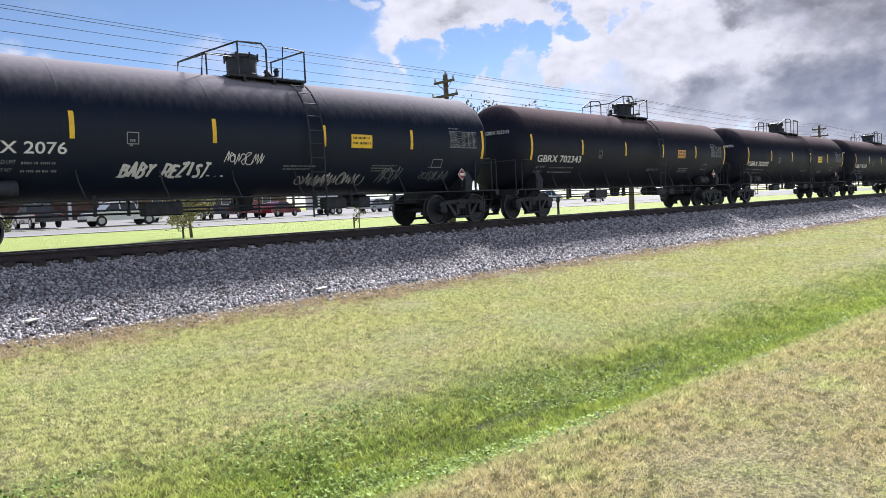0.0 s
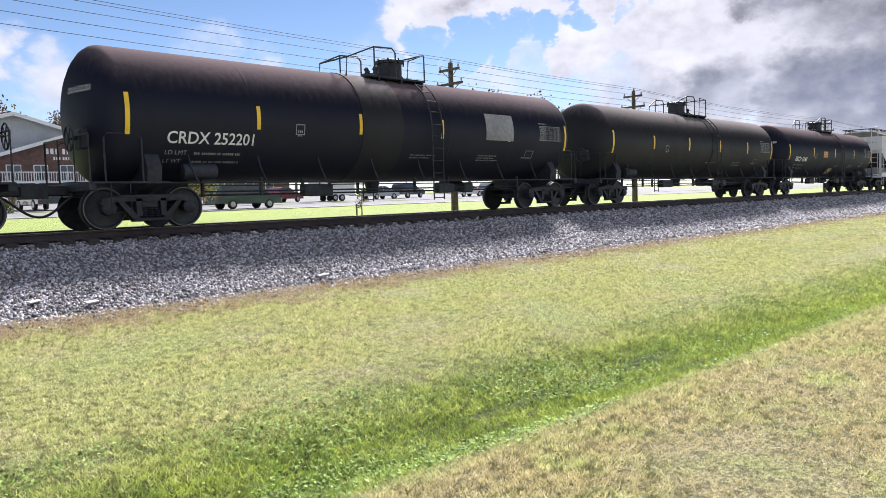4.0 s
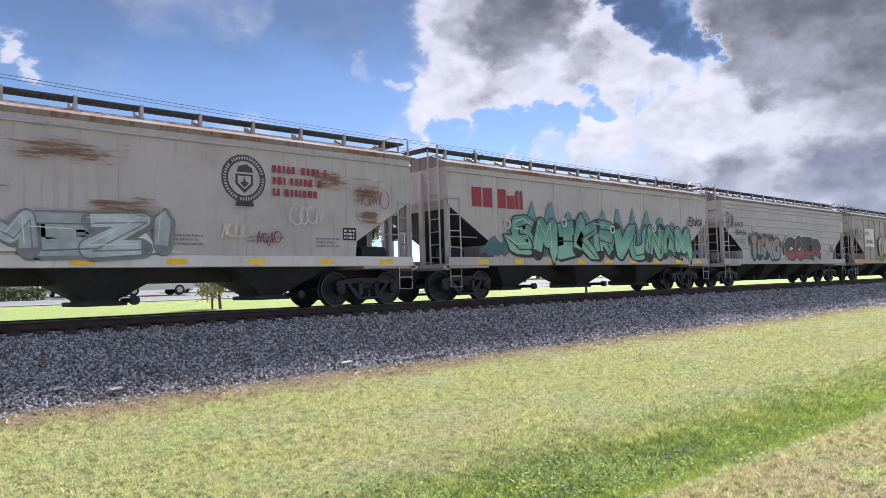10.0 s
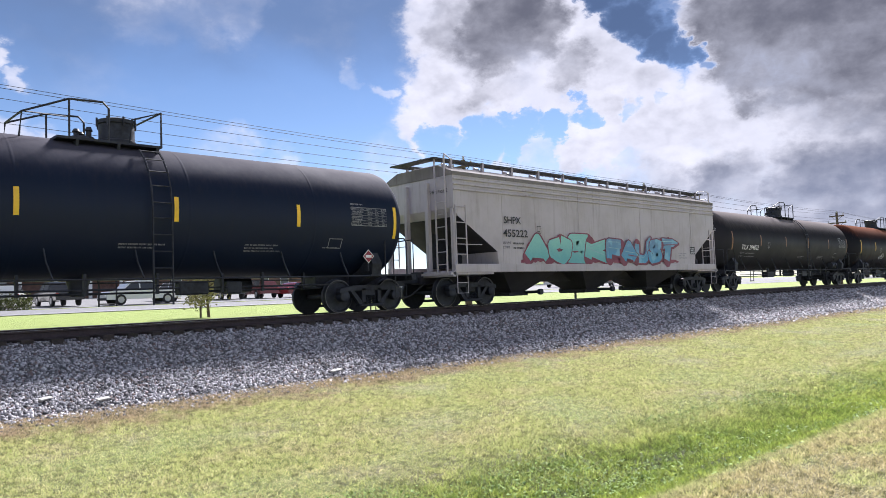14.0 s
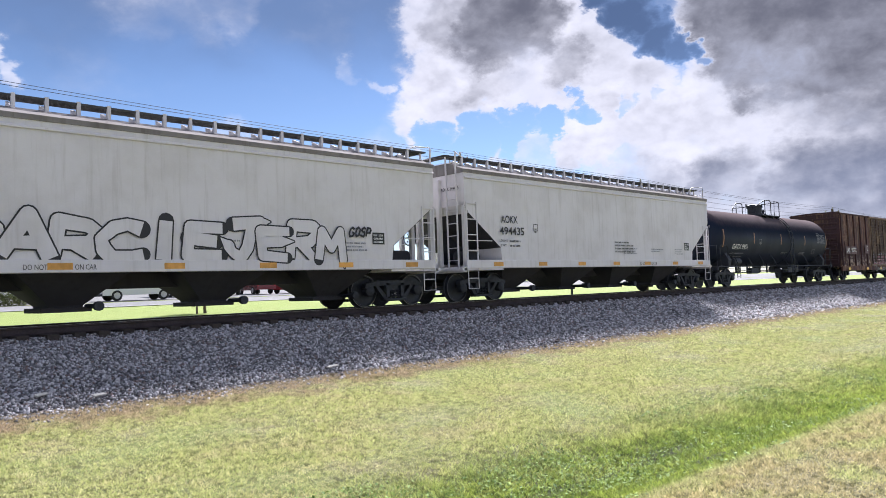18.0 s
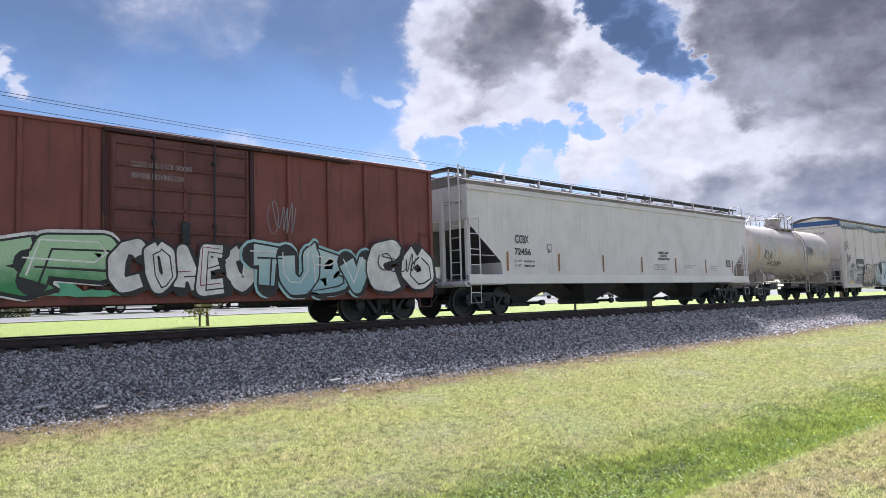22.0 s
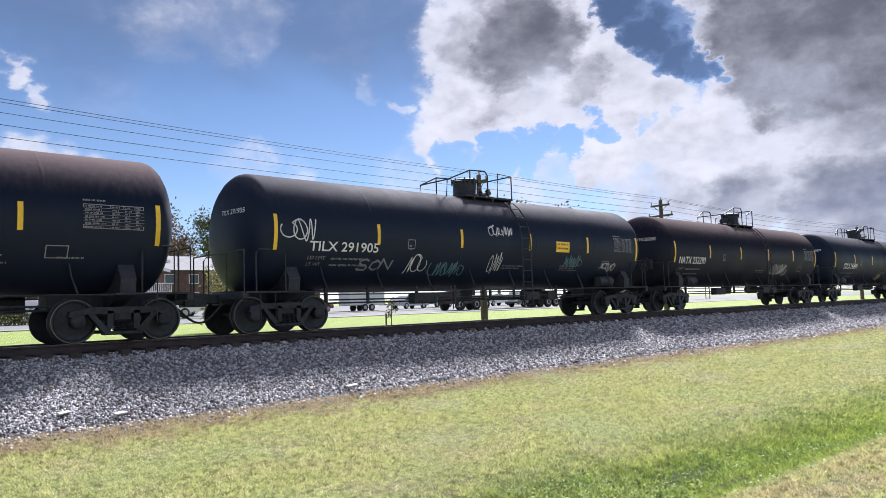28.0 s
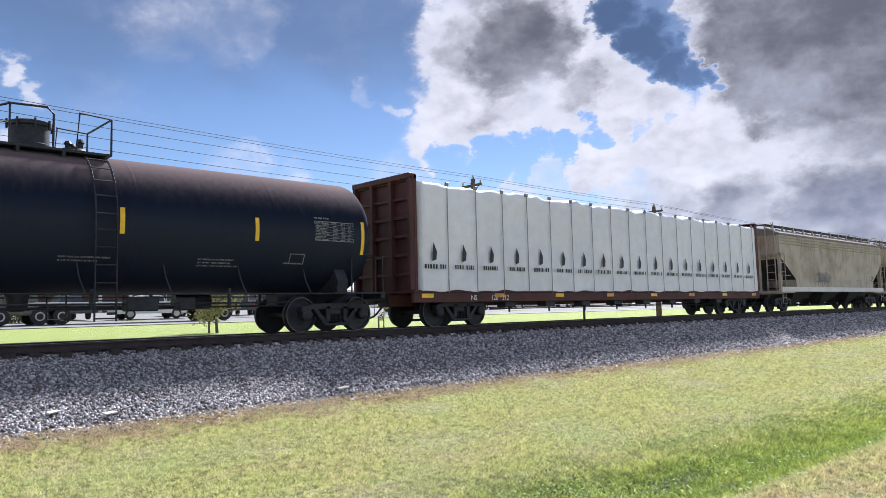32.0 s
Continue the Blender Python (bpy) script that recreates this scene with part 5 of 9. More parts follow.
    for i in range(m):
        x = -h + 1.0 + (L - 2.0) * i / (m - 1)
        hatch.box(x - 0.66, x + 0.66, -0.46, 0.46, peak - 0.01, peak + 0.12, 0.03)
    part("hatch_cover", hatch, spec.get("roof", mat), car)
    # ends: posts, platform, ladders
    for e in (-1, 1):
        f = Shape()
        for s in (-1, 1):
            y0, y1 = sorted((s * (HALF_W - 0.16), s * (HALF_W - 0.04)))
            f.box(*sorted((e * (h - 0.14), e * h)), y0, y1, 1.05, knee + 0.3, 0.01)
            y0, y1 = sorted((s * 0.42, s * 0.56))
            f.box(*sorted((e * (h - 0.02), e * (h + 0.12))), y0, y1, 1.0, eave - 0.15, 0.01)
        f.box(*sorted((e * (h - 1.7), e * (h + 0.18))), -HALF_W, HALF_W, 0.98, 1.05)
        f.box(*sorted((e * (h - 0.02), e * (h + 0.10))), -HALF_W, HALF_W, 0.92, 1.10, 0.01)
        part("end_frame", f, trim, car)
        for s in (-1, 1):
            g = Shape()
            a, b = sorted((e * (h - 0.05), e * (h - 0.50)))
            ladder(g, a, b, s * HALF_W, 1.05, knee + 0.1 if e > 0 else knee + 0.35, 0.36, 0.016, 0.02, s)
            stirrup(g, a, b, s * (HALF_W + 0.02), 0.42, 1.05)
            part("side_ladder", g, trim, car)
        g = Shape()
        for yy in (-1.35, -0.92):
            g.box(*sorted((e * (h + 0.10), e * (h + 0.14))), yy - 0.02, yy + 0.02, 1.05, zr + 0.02)
        z = 1.3
        while z < zr:
            g.rod((e * (h + 0.12), -1.35, z), (e * (h + 0.12), -0.92, z), 0.015, 5)
            z += 0.38
        g.tube([(e * (h + 0.12), -1.35, zr - 0.02), (e * (h + 0.12), -1.35, zr + 0.06), (e * (h - 0.25), -1.06, zr + 0.10), (e * (h - 0.5), -1.06, zr - 0.02)], 0.018, 5)
        g.tube([(e * (h + 0.14), 1.3, 1.05), (e * (h + 0.14), 1.3, 1.95), (e * (h + 0.14), 0.4, 1.95)], 0.016, 5)
        g.tube([(e * (h - 1.2), -HALF_W, 1.9), (e * (h + 0.02), -HALF_W, 1.9)], 0.014, 5)
        part("end_ladder", g, trim, car)
        if e == (1 if spec["seed"] % 2 else -1):
            part("brake_wheel", brake_wheel(e * (h + 0.26), 0.75, 2.15, e), STEEL_DARK, car)
            c = Shape().lathe([(-0.45, 0.02), (-0.42, 0.2), (0.42, 0.2), (0.45, 0.02)], "x", 14, (e * (h - 0.85), -0.75, 1.42))
            part("air_reservoir", c, dark, car, smooth=40)
        make_coupler(car, e * (h + 0.1), (lead if e < 0 else tail) - h - 0.1, e)
        make_truck(car, e * (h - spec.get("truck_in", 1.2)))
    hopper_marks(car, spec, L, chance)
    for i, (kind, x, z, flat, m) in enumerate(spec.get("deco", ())):
        on_side(kind, flat, x, z, HALF_W + spec.get("deco_off", 0.012) + (0.0035 * (i + 1) if kind != "painted_panel" else -0.004), m, car)
    return car


def hopper_marks(car, spec, L, chance):
    h, w = L / 2, HALF_W + spec.get("deco_off", 0.012)
    ink = spec.get("ink", BLACKTEXT)
    for s in (-1, 1):
        at = lambda d: (-h + d) if s < 0 else (h - d)
        for text, tx, tz, tw, th, *col in spec.get("texts", ()):
            on_side("reporting_mark", letters_wide(text, th * 1.40, tw, th * 0.018), tx if s < 0 else -tx, tz, w + 0.022, col[0] if col else ink, car, "stencilled lettering", s)
        if spec.get("texts"):
            text, tx, tz, tw, th = spec["texts"][-1][:5]
            for q, word in enumerate(("LD LMT", "LT WT")):
                on_side("weight_word", letters_wide(word, 0.115, 0.40 - 0.07 * q), tx if s < 0 else -tx, tz - 0.24 - 0.15 * q, w, ink, car, "", s)
                on_side("weight_print", bars([0.55], 0.06, 0.02, chance), tx + 0.5 if s < 0 else -tx - 0.5, tz - 0.24 - 0.15 * q, w, ink, car, "", s)
            on_side("class_box", joined((0, 0, frame_box(0.22, 0.24, 0.018)), (0.05, 0.04, bars([0.12, 0.1], 0.05, 0.04, chance))), tx + 1.75 if s < 0 else -tx - 1.75, tz + 0.15, w, ink, car, "", s)
        for d, z, n in ((L * 0.55, 1.62, [1.0, 0.9, 1.0]), (L * 0.68, 1.62, [1.0, 0.7]), (L * 0.80, 1.62, [0.7, 0.6, 0.7])):
            on_side("small_print", bars(n, 0.042, 0.05, chance), at(d), z + 0.1, w, SP_GREY if ink is BLACKTEXT else ink, car, "", s)
        on_side("data_patch", rect(0.42, 0.32), at(L - 2.35), 1.72, w, BLACKTEXT, car, "small black data patch", s)
        on_side("data_print", bars([0.34, 0.34, 0.34], 0.05, 0.04, chance), at(L - 2.31), 1.94, w + 0.006, WHITE, car, "", s)
        q = spec.get("tags", 0)
        for i in range(q):
            d = 1.2 + (L - 2.4) * i / (q - 1)
            on_side("sill_reflector", rect(0.46, 0.13), at(d), 1.10, HALF_W + 0.041, spec.get("tag_mat", YELLOW), car, "", s)
        u = spec.get("uprights", 0)
        for i in range(u):
            d = spec.get("cut", 1.9) + 0.25 + (L - 2 * spec.get("cut", 1.9) - 0.5) * i / (u - 1)
            on_side("reflective_strip", rect(0.10, 0.62), at(d), 1.42, w, spec.get("upright_mat", YELLOW), car, "", s)
    if spec.get("texts"):
        v, f = letters_wide(" ".join(q[0] for q in spec["texts"]), 0.16, 0.8)
        me = bpy.data.meshes.new("end_lettering")
        me.from_pydata([(-L / 2 - 0.012, -0.55 - a, 3.5 + b) for a, b in v], [], [tuple(reversed(q)) for q in f])
        part("end_lettering", me, ink, car)

# ---- box cars, insulated cars, centre-beam flat car ----
def box_body(L, w, z0, z1, roof):
    s = Shape()
    s.prism([(-w, z0), (-w, z1), (-w * 0.6, z1 + roof * 0.75), (0, z1 + roof), (w * 0.6, z1 + roof * 0.75), (w, z1), (w, z0)], -L / 2, L / 2)
    return s


def box_ends(car, body, spec, L, w, lead, tail, z0, z1):
    h = L / 2
    trim = spec.get("trim", spec["mat"])
    for e in (-1, 1):
        n = spec.get("end_ribs", 9)
        for i in range(n):
            z = z0 + 0.35 + (z1 - z0 - 0.75) * i / (n - 1)
            part("end_rib", tinted(("end_rib", w), lambda: Shape().box(-0.03, 0.03, -w + 0.15, w - 0.15, 0, 0.13, 0.025), spec.get("end_mat", spec["mat"])), spec.get("end_mat", spec["mat"]), body, at=(e * (h + 0.025), 0, z))
        for s in (-1, 1):
            g = Shape()
            a, b = sorted((e * (h - 0.10), e * (h - 0.55)))
            ladder(g, a, b, s * w, z0 + 0.1, z0 + 0.1 + spec.get("ladder", 1.5), 0.36, 0.016, 0.06, s)
            stirrup(g, a, b, s * (w - 0.02), 0.36, z0 + 0.1)
            part("ladder", g, trim, car)
        g = Shape()
        for yy in (-1.3, -0.85):
            g.box(*sorted((e * (h + 0.07), e * (h + 0.10))), yy - 0.02, yy + 0.02, z0, z0 + 1.9)
        for k in range(5):
            g.rod((e * (h + 0.09), -1.3, z0 + 0.2 + 0.38 * k), (e * (h + 0.09), -0.85, z0 + 0.2 + 0.38 * k), 0.015, 5)
        part("ladder", g, trim, car)
        d = Shape()
        d.box(*sorted((e * (h - 3.0), e * (h + 0.35))), -0.24, 0.24, 0.70, 1.02, 0.02)
        d.box(*sorted((e * (h + 0.02), e * (h + 0.30))), -0.9, 0.9, 0.98, 1.03)
        part("draft_sill", d, STEEL_DARK, car)
        if spec.get("end_mat"):
            part("end_sheet", Shape().box(*sorted((e * (h + 0.001), e * (h + 0.012))), -w + 0.01, w - 0.01, z0 + 0.02, z1 - 0.03), spec["end_mat"], car)
        if e == -1:
            part("brake_wheel", brake_wheel(e * (h + 0.36), 0.62, 2.1, e), STEEL_DARK, car)
        make_coupler(car, e * (h + 0.15), (lead if e < 0 else tail) - h - 0.15, e)
        make_truck(car, e * (h - spec.get("truck_in", 1.5)))
    u = Shape()
    for y, z in ((-0.9, 0.62), (-0.5, 0.72), (0.6, 0.66)):
        u.rod((-h + 2.8, y, z), (h - 2.8, y, z), 0.024, 6)
    u.tube([(-h + 3.0, -1.1, 0.80), (-h + 4.4, -1.1, 0.52), (h - 4.4, -1.1, 0.52), (h - 3.0, -1.1, 0.80)], 0.016, 5)
    for x in (-1.6, 0.4, 2.4):
        u.box(x - 0.35, x + 0.35, -1.05, -0.6, 0.48, 0.86, 0.04)
    u.lathe([(-0.5, 0.02), (-0.48, 0.2), (0.48, 0.2), (0.5, 0.02)], "x", 12, (3.6, -0.7, 0.66))
    part("brake_rigging", u, STEEL_DARK, car)


def side_door(car, spec, w, x0, x1, z0, z1, s, mat):
    """A plug or sliding door with its frame, ribs, rods and track."""
    f = Shape()
    y0, y1 = sorted((s * (w + 0.01), s * (w + 0.07)))
    f.box(x0, x1, y0, y1, z0 + 0.12, z1 - 0.14, 0.015)
    door = part("door", f, mat, car, spec.get("door_label", ""))
    g = Shape()
    y0, y1 = sorted((s * (w + 0.07), s * (w + 0.11)))
    n = spec.get("door_ribs", 5)
    for i in range(n):
        z = z0 + 0.3 + (z1 - z0 - 0.65) * i / (n - 1)
        g.box(x0 + 0.05, x1 - 0.05, y0, y1, z, z + 0.07, 0.012)
    for x in (x0 + 0.02, (x0 + x1) / 2 - 0.03, x1 - 0.08):
        g.box(x, x + 0.06, y0, y1, z0 + 0.14, z1 - 0.16, 0.012)
    part("door_rib", g, mat, door)
    r = Shape()
    for x in (x0 + (x1 - x0) * 0.28, x0 + (x1 - x0) * 0.72):
        r.rod((x, s * (w + 0.13), z0 + 0.15), (x, s * (w + 0.13), z1 - 0.12), 0.018, 6)
        for z in (z0 + 0.5, z0 + 1.4, z1 - 0.6):
            r.box(x - 0.04, x + 0.04, *sorted((s * (w + 0.07), s * (w + 0.15))), z, z + 0.08)
    xm = (x0 + x1) / 2
    r.box(xm - 0.10, xm + 0.10, *sorted((s * (w + 0.11), s * (w + 0.16))), z0 + 1.0, z0 + 1.5, 0.02)
    part("lock_rod", r, spec.get("rod", mat), door)
    t = Shape()
    y0, y1 = sorted((s * w, s * (w + 0.13)))
    t.box(x0 - 0.15, x1 + (x1 - x0) * 0.95, y0, y1, z1 - 0.12, z1 - 0.03, 0.01)
    t.box(x0 - 0.3, x1 + (x1 - x0) * 0.95, y0, y1, z0 + 0.02, z0 + 0.11, 0.01)
    t.box(x0 - 0.16, x0 - 0.05, *sorted((s * w, s * (w + 0.05))), z0, z1 - 0.05)
    t.box(x1 + 0.05, x1 + 0.16, *sorted((s * w, s * (w + 0.05))), z0, z1 - 0.05)
    part("door_track", t, spec.get("track", mat), car)


def box_car(spec, lead, tail):
    L = spec["r"] - spec["f"]
    h, w = L / 2, spec.get("w", 1.49)
    z0, z1 = spec.get("z0", 1.0), spec.get("z1", 4.33)
    mat = spec["mat"]
    chance = random.Random(spec["seed"])
    car = thing(spec.get("name", "box_car"), pose(0, MID, 0), spec["label"], spec.get("category", "box car"), "cars of the freight train")
    body = part("body", box_body(L, w, z0, z1, spec.get("roof_rise", 0.08)), mat, car, spec["skin"])
    rf = Shape()
    n = int(L / 1.1)
    rise = spec.get("roof_rise", 0.08)
    for i in range(n + 1):
        x = -h + L * i / n
        rf.prism([(-w - 0.03, z1 - 0.05), (-w - 0.03, z1 + 0.03), (-w * 0.6, z1 + rise * 0.75 + 0.03), (0, z1 + rise + 0.03), (w * 0.6, z1 + rise * 0.75 + 0.03), (w + 0.03, z1 + 0.03), (w + 0.03, z1 - 0.05), (0, z1 + rise - 0.05)], max(-h - 0.02, x - 0.04), min(h + 0.02, x + 0.04))
    k = 0.014
    rf.prism([(-w - k, z1 - 0.02), (-w - k, z1 + k), (-w * 0.6, z1 + rise * 0.75 + k), (0, z1 + rise + k), (w * 0.6, z1 + rise * 0.75 + k), (w + k, z1 + k), (w + k, z1 - 0.02), (0, z1 + rise - 0.04)], -h - 0.01, h + 0.01)
    for s in (-1, 1):
        rf.box(-h - 0.04, h + 0.04, *sorted((s * (w - 0.02), s * (w + 0.05))), z1 - 0.07, z1 + 0.02, 0.01)
    part("roof", rf, spec.get("roof", mat), car)
    for s in (-1, 1):
        x0, x1 = spec["door"]
        if s > 0:
            x0, x1 = -x1, -x0
        dz0, dz1 = spec.get("door_z", (z0, z1))
        posts = spec.get("posts", 0)
        if posts:
            pm = tinted(("post", z0, z1, spec.get("deep", 0.075)), lambda: Shape().box(-0.05, 0.05, -spec.get("deep", 0.075), spec.get("deep", 0.075), z0 + 0.02, z1 - 0.08, 0.02), spec.get("post_mat", mat))
            for i in range(posts):
                x = -h + 0.12 + (L - 0.24) * i / (posts - 1)
                if not x0 - 0.25 < x < x1 + 0.2:
                    part("side_post", pm, spec.get("post_mat", mat), body, at=(x, s * w, 0))
        seams = spec.get("seams", 0)
        if seams:
            sm = tinted(("box_seam", z0, z1), lambda: Shape().box(-0.010, 0.010, -0.005, 0.005, z0 + 0.05, z1 - 0.1), spec.get("seam_mat", GREYTEXT))
            for i in range(seams):
                x = -h + 0.9 + (L - 1.8) * i / (seams - 1)
                if not x0 - 0.25 < x < x1 + 0.2:
                    part("seam", sm, mat, body, at=(x, s * (w + 0.003), 0))
        side_door(car, spec, w, x0, x1, dz0, dz1, s, spec.get("door_mat", mat))
        part("side_sill", Shape().box(-h + spec.get("sill_in", 0.05), h - spec.get("sill_in", 0.05), *sorted((s * (w - 0.12), s * (w + 0.025))), spec.get("sill_low", 0.72), z0 + 0.04, 0.015), spec.get("sill_mat", mat), car)
    box_ends(car, body, spec, L, w, lead, tail, z0, z1)
    if spec.get("end_band"):
        for e in (-1, 1):
            part("end_band", Shape().box(*sorted((e * (h + 0.002), e * (h + 0.012))), -w + 0.02, w - 0.02, z1 - 0.42, z1 + 0.02), spec["end_band"], car, "blue band under the roof")
    if spec.get("end_words"):
        # words and a grime patch on the leading end, rails and a step across it
        v, f = letters_wide(spec["end_words"], 0.22, 1.5)
        me = bpy.data.meshes.new("end_lettering")
        me.from_pydata([(-h - 0.014, 0.95 - a, z1 - 0.85 + b) for a, b in v], [], f)
        part("end_lettering", me, BLACKTEXT, car, "black stencilled words")
        v, f = bars([0.8, 0.7, 0.8, 0.6], 0.05, 0.04, chance)
        me = bpy.data.meshes.new("end_print")
        me.from_pydata([(-h - 0.014, 0.6 - a, z1 - 1.35 + b) for a, b in v], [], f)
        part("end_print", me, GREYTEXT, car)
        for e in (-1, 1):
            g = Shape()
            x = e * (h + 0.30)
            tall = 1.6 if e < 0 else 2.3
            for y in (-1.38, 0.95):
                g.tube([(x, y, z0 + 0.1), (x, y, z0 + tall), (e * (h + 0.02), y, z0 + tall + 0.15)], 0.022 if e < 0 else 0.04, 6)
            for z in (z0 + 0.55, z0 + 1.05, z0 + 1.55) if e < 0 else (z0 + 0.4, z0 + 0.78, z0 + 1.16, z0 + 1.54, z0 + 1.92, z0 + 2.25):
                g.rod((x, -1.38, z), (x, 0.95, z), 0.018, 6)
            for y in (-0.95, -0.5):
                g.rod((x, y, z0 + 0.1), (x, y, z0 + 1.55), 0.016, 6)
            part("end_railing", g, GREY_TAN if e < 0 else STEEL_DARK, car, "" if e < 0 else "black end railing")
            g = Shape().box(*sorted((e * h, e * (h + 0.32))), -1.4, 1.0, z0 + 0.08, z0 + 0.13)
            for y in (-1.1, 0.3):
                g.box(*sorted((e * (h + 0.01), e * (h + 0.16))), y - 0.25, y + 0.25, z0 + 0.35, z0 + 0.9, 0.02)
            part("end_step", g, STEEL_DARK, car)
    ink = spec.get("ink", WHITE)
    off = w + spec.get("mark_off", (spec.get("deep", 0.075) + 0.006) if spec.get("posts") else 0.012)
    for s in (-1, 1):
        at = lambda d: (-h + d) if s < 0 else (h - d)
        for text, tx, tz, tw, th, *col in spec["texts"]:
            on_side("reporting_mark", letters_wide(text, th * 1.40, tw, th * 0.018), tx if s < 0 else -tx, tz, off + 0.004, col[0] if col else ink, car, "painted lettering", s)
        if spec.get("blocks"):
            bx, bz, bw, bh = spec["blocks"]
            for q in range(4):   # a company's initials, as plain blocks
                on_side("name_block", rect(bw * 0.22, bh), bx + bw * 0.26 * q if s < 0 else -bx - bw * 0.26 * q, bz, off, ink, car, "", s)
        tx, tz = spec["texts"][0][1:3]
        if not spec.get("quiet"):
            on_side("weight_print", bars([1.3, 1.2], 0.085, 0.09, chance), tx if s < 0 else -tx, tz - 0.34, off, ink, car, "", s)
        for d in spec.get("tags", ()):
            on_side("reflector", rect(0.46, 0.17), at(d), z0 + spec.get("tag_up", 0.02), off + spec.get("tag_off", 0.02), YELLOW, car, "", s)
        if not spec.get("quiet"):
            on_side("small_print", bars([1.2, 1.0, 1.1], 0.07, 0.05, chance), at(L * 0.52), z1 - 0.9, off + 0.10, ink, car, "", s)
    for i, (kind, x, z, flat, m) in enumerate(spec.get("deco", ())):
        if kind.startswith("door_"):
            on_side(kind, flat, x, z, w + 0.113 if kind == "door_words" else max(off, w + 0.072) + 0.0012 * (i % 8), m, car)
            continue
        on_side(kind, flat, x, z, off + (0.0035 * (i + 1) if kind not in ("painted_panel", "black_panel") else {"painted_panel": -0.004, "black_panel": -0.0005}[kind]), m, car)
    return car


def beam_car(spec, lead, tail):
    """Centre-beam flat car loaded with wrapped lumber."""
    L = spec["r"] - spec["f"]
    h, w = L / 2, 1.36
    chance = random.Random(spec["seed"])
    red = spec["mat"]
    car = thing("flat_car", pose(0, MID, 0), spec["label"], "flat car", "cars of the freight train")
    d = Shape()
    d.box(-h - 0.2, h + 0.2, -w, w, 1.0, 1.08, 0.015)
    for s in (-1, 1):
        d.box(-h - 0.2, h + 0.2, *sorted((s * (w - 0.12), s * w)), 0.72, 1.0, 0.015)
    d.box(-h - 0.2, h + 0.2, -0.3, 0.3, 0.62, 1.0, 0.02)
    part("deck", d, red, car)
    for e in (-1, 1):
        b = Shape()
        x0 = e * (h + 0.02)
        b.box(*sorted((x0, x0 + e * 0.10)), -w, w, 1.08, 4.42, 0.01)
        head = part("bulkhead", b, red, car, "dark red ribbed steel bulkhead")
        b = Shape()
        for y in (-w + 0.06, -0.45, 0.45, w - 0.06):
            part("bulkhead_post", Shape().box(*sorted((x0 + e * 0.1, x0 + e * 0.28)), y - 0.06, y + 0.06, 1.08, 4.36, 0.015), red, head)
        for k in range(6):
            z = 1.5 + 0.55 * k
            part("bulkhead_rib", Shape().box(*sorted((x0 + e * 0.1, x0 + e * 0.2)), -w + 0.1, w - 0.1, z, z + 0.1, 0.02), red, head)
        b.box(*sorted((x0, x0 + e * 0.3)), -w, w, 4.30, 4.46, 0.015)
        part("bulkhead_cap", b, red, head)
        make_coupler(car, e * (h + 0.4), (lead if e < 0 else tail) - h - 0.4, e)
        make_truck(car, e * (h - spec.get("truck_in", 1.9)))
    m = Shape().box(-h, h, -0.12, 0.12, 1.08, 4.2)
    part("centre_beam", m, red, car)
    u = Shape()
    for y, z in ((-0.9, 0.5), (0.6, 0.55)):
        u.rod((-h + 3.4, y, z), (h - 3.4, y, z), 0.022, 6)
    for i in range(8):
        x = -h + 4.0 + (L - 8.0) * i / 7
        u.box(x - 0.25, x + 0.25, -1.3, -0.9, 0.55, 0.74, 0.02)
        u.box(x - 0.02, x + 0.02, -1.25, -1.2, 0.38, 0.74)
    part("brake_rigging", u, STEEL_DARK, car)
    # wrapped packs: one long side a row, creased plastic sheet with a sagging hem
    for s in (-1, 1):
        nx, nz = 150, 26
        v, f = [], []
        for j in range(nz + 1):
            for i in range(nx + 1):
                x = -h + 0.12 + (L - 0.24) * i / nx
                t = j / nz
                p = Vector((x * 0.9, t * 3.0, s * 5.0))
                crease = noise.noise(Vector((x * 2.6 + t * 1.5, t * 4.2, s * 3.0))) * 0.036 + noise.noise(p) * 0.035 + noise.noise(Vector((x * 7.0 + t * 6.0, t * 9.0 - x * 2.0, s))) * 0.014
                strap = abs(((x + h) / spec["pitch"]) % 1.0 - 0.5)
                pull = -0.020 * math.exp(-((0.5 - strap) / 0.05) ** 2)
                if t < 0.80:
                    y, z = 1.40 + crease + pull, 1.06 + (4.22 - 1.06) * t / 0.80
                    if j == 0:
                        z += noise.noise(Vector((x * 1.4, 2.0, s))) * 0.07
                else:
                    k = (t - 0.80) / 0.20
                    y, z = 1.40 * (1 - k) + 0.13 * k + crease, 4.22 + 0.16 * math.sin(k * 1.57) + crease * 1.6 + noise.noise(Vector((x * 1.1, 9.0, 0))) * 0.05
                v.append((x, s * y, z))
        for j in range(nz):
            for i in range(nx):
                a = j * (nx + 1) + i
                q = (a, a + 1, a + nx + 2, a + nx + 1)
                f.append(q if s < 0 else tuple(reversed(q)))
        for xe in (0, nx):
            o = len(v)
            v.append((v[xe][0], s * 0.13, 1.1))
            col = [j * (nx + 1) + xe for j in range(nz + 1)]
            for a, b in zip(col, col[1:]):
                f.append((o, a, b))
        me = bpy.data.meshes.new("lumber_wrap")
        me.from_pydata(v, [], f)
        me.polygons.foreach_set("use_smooth", [True] * len(f))
        part("lumber_wrap", me, spec["wrap"], car, "white plastic wrapping with dark printing, strapped over lumber")
        n = int(L / spec["pitch"])
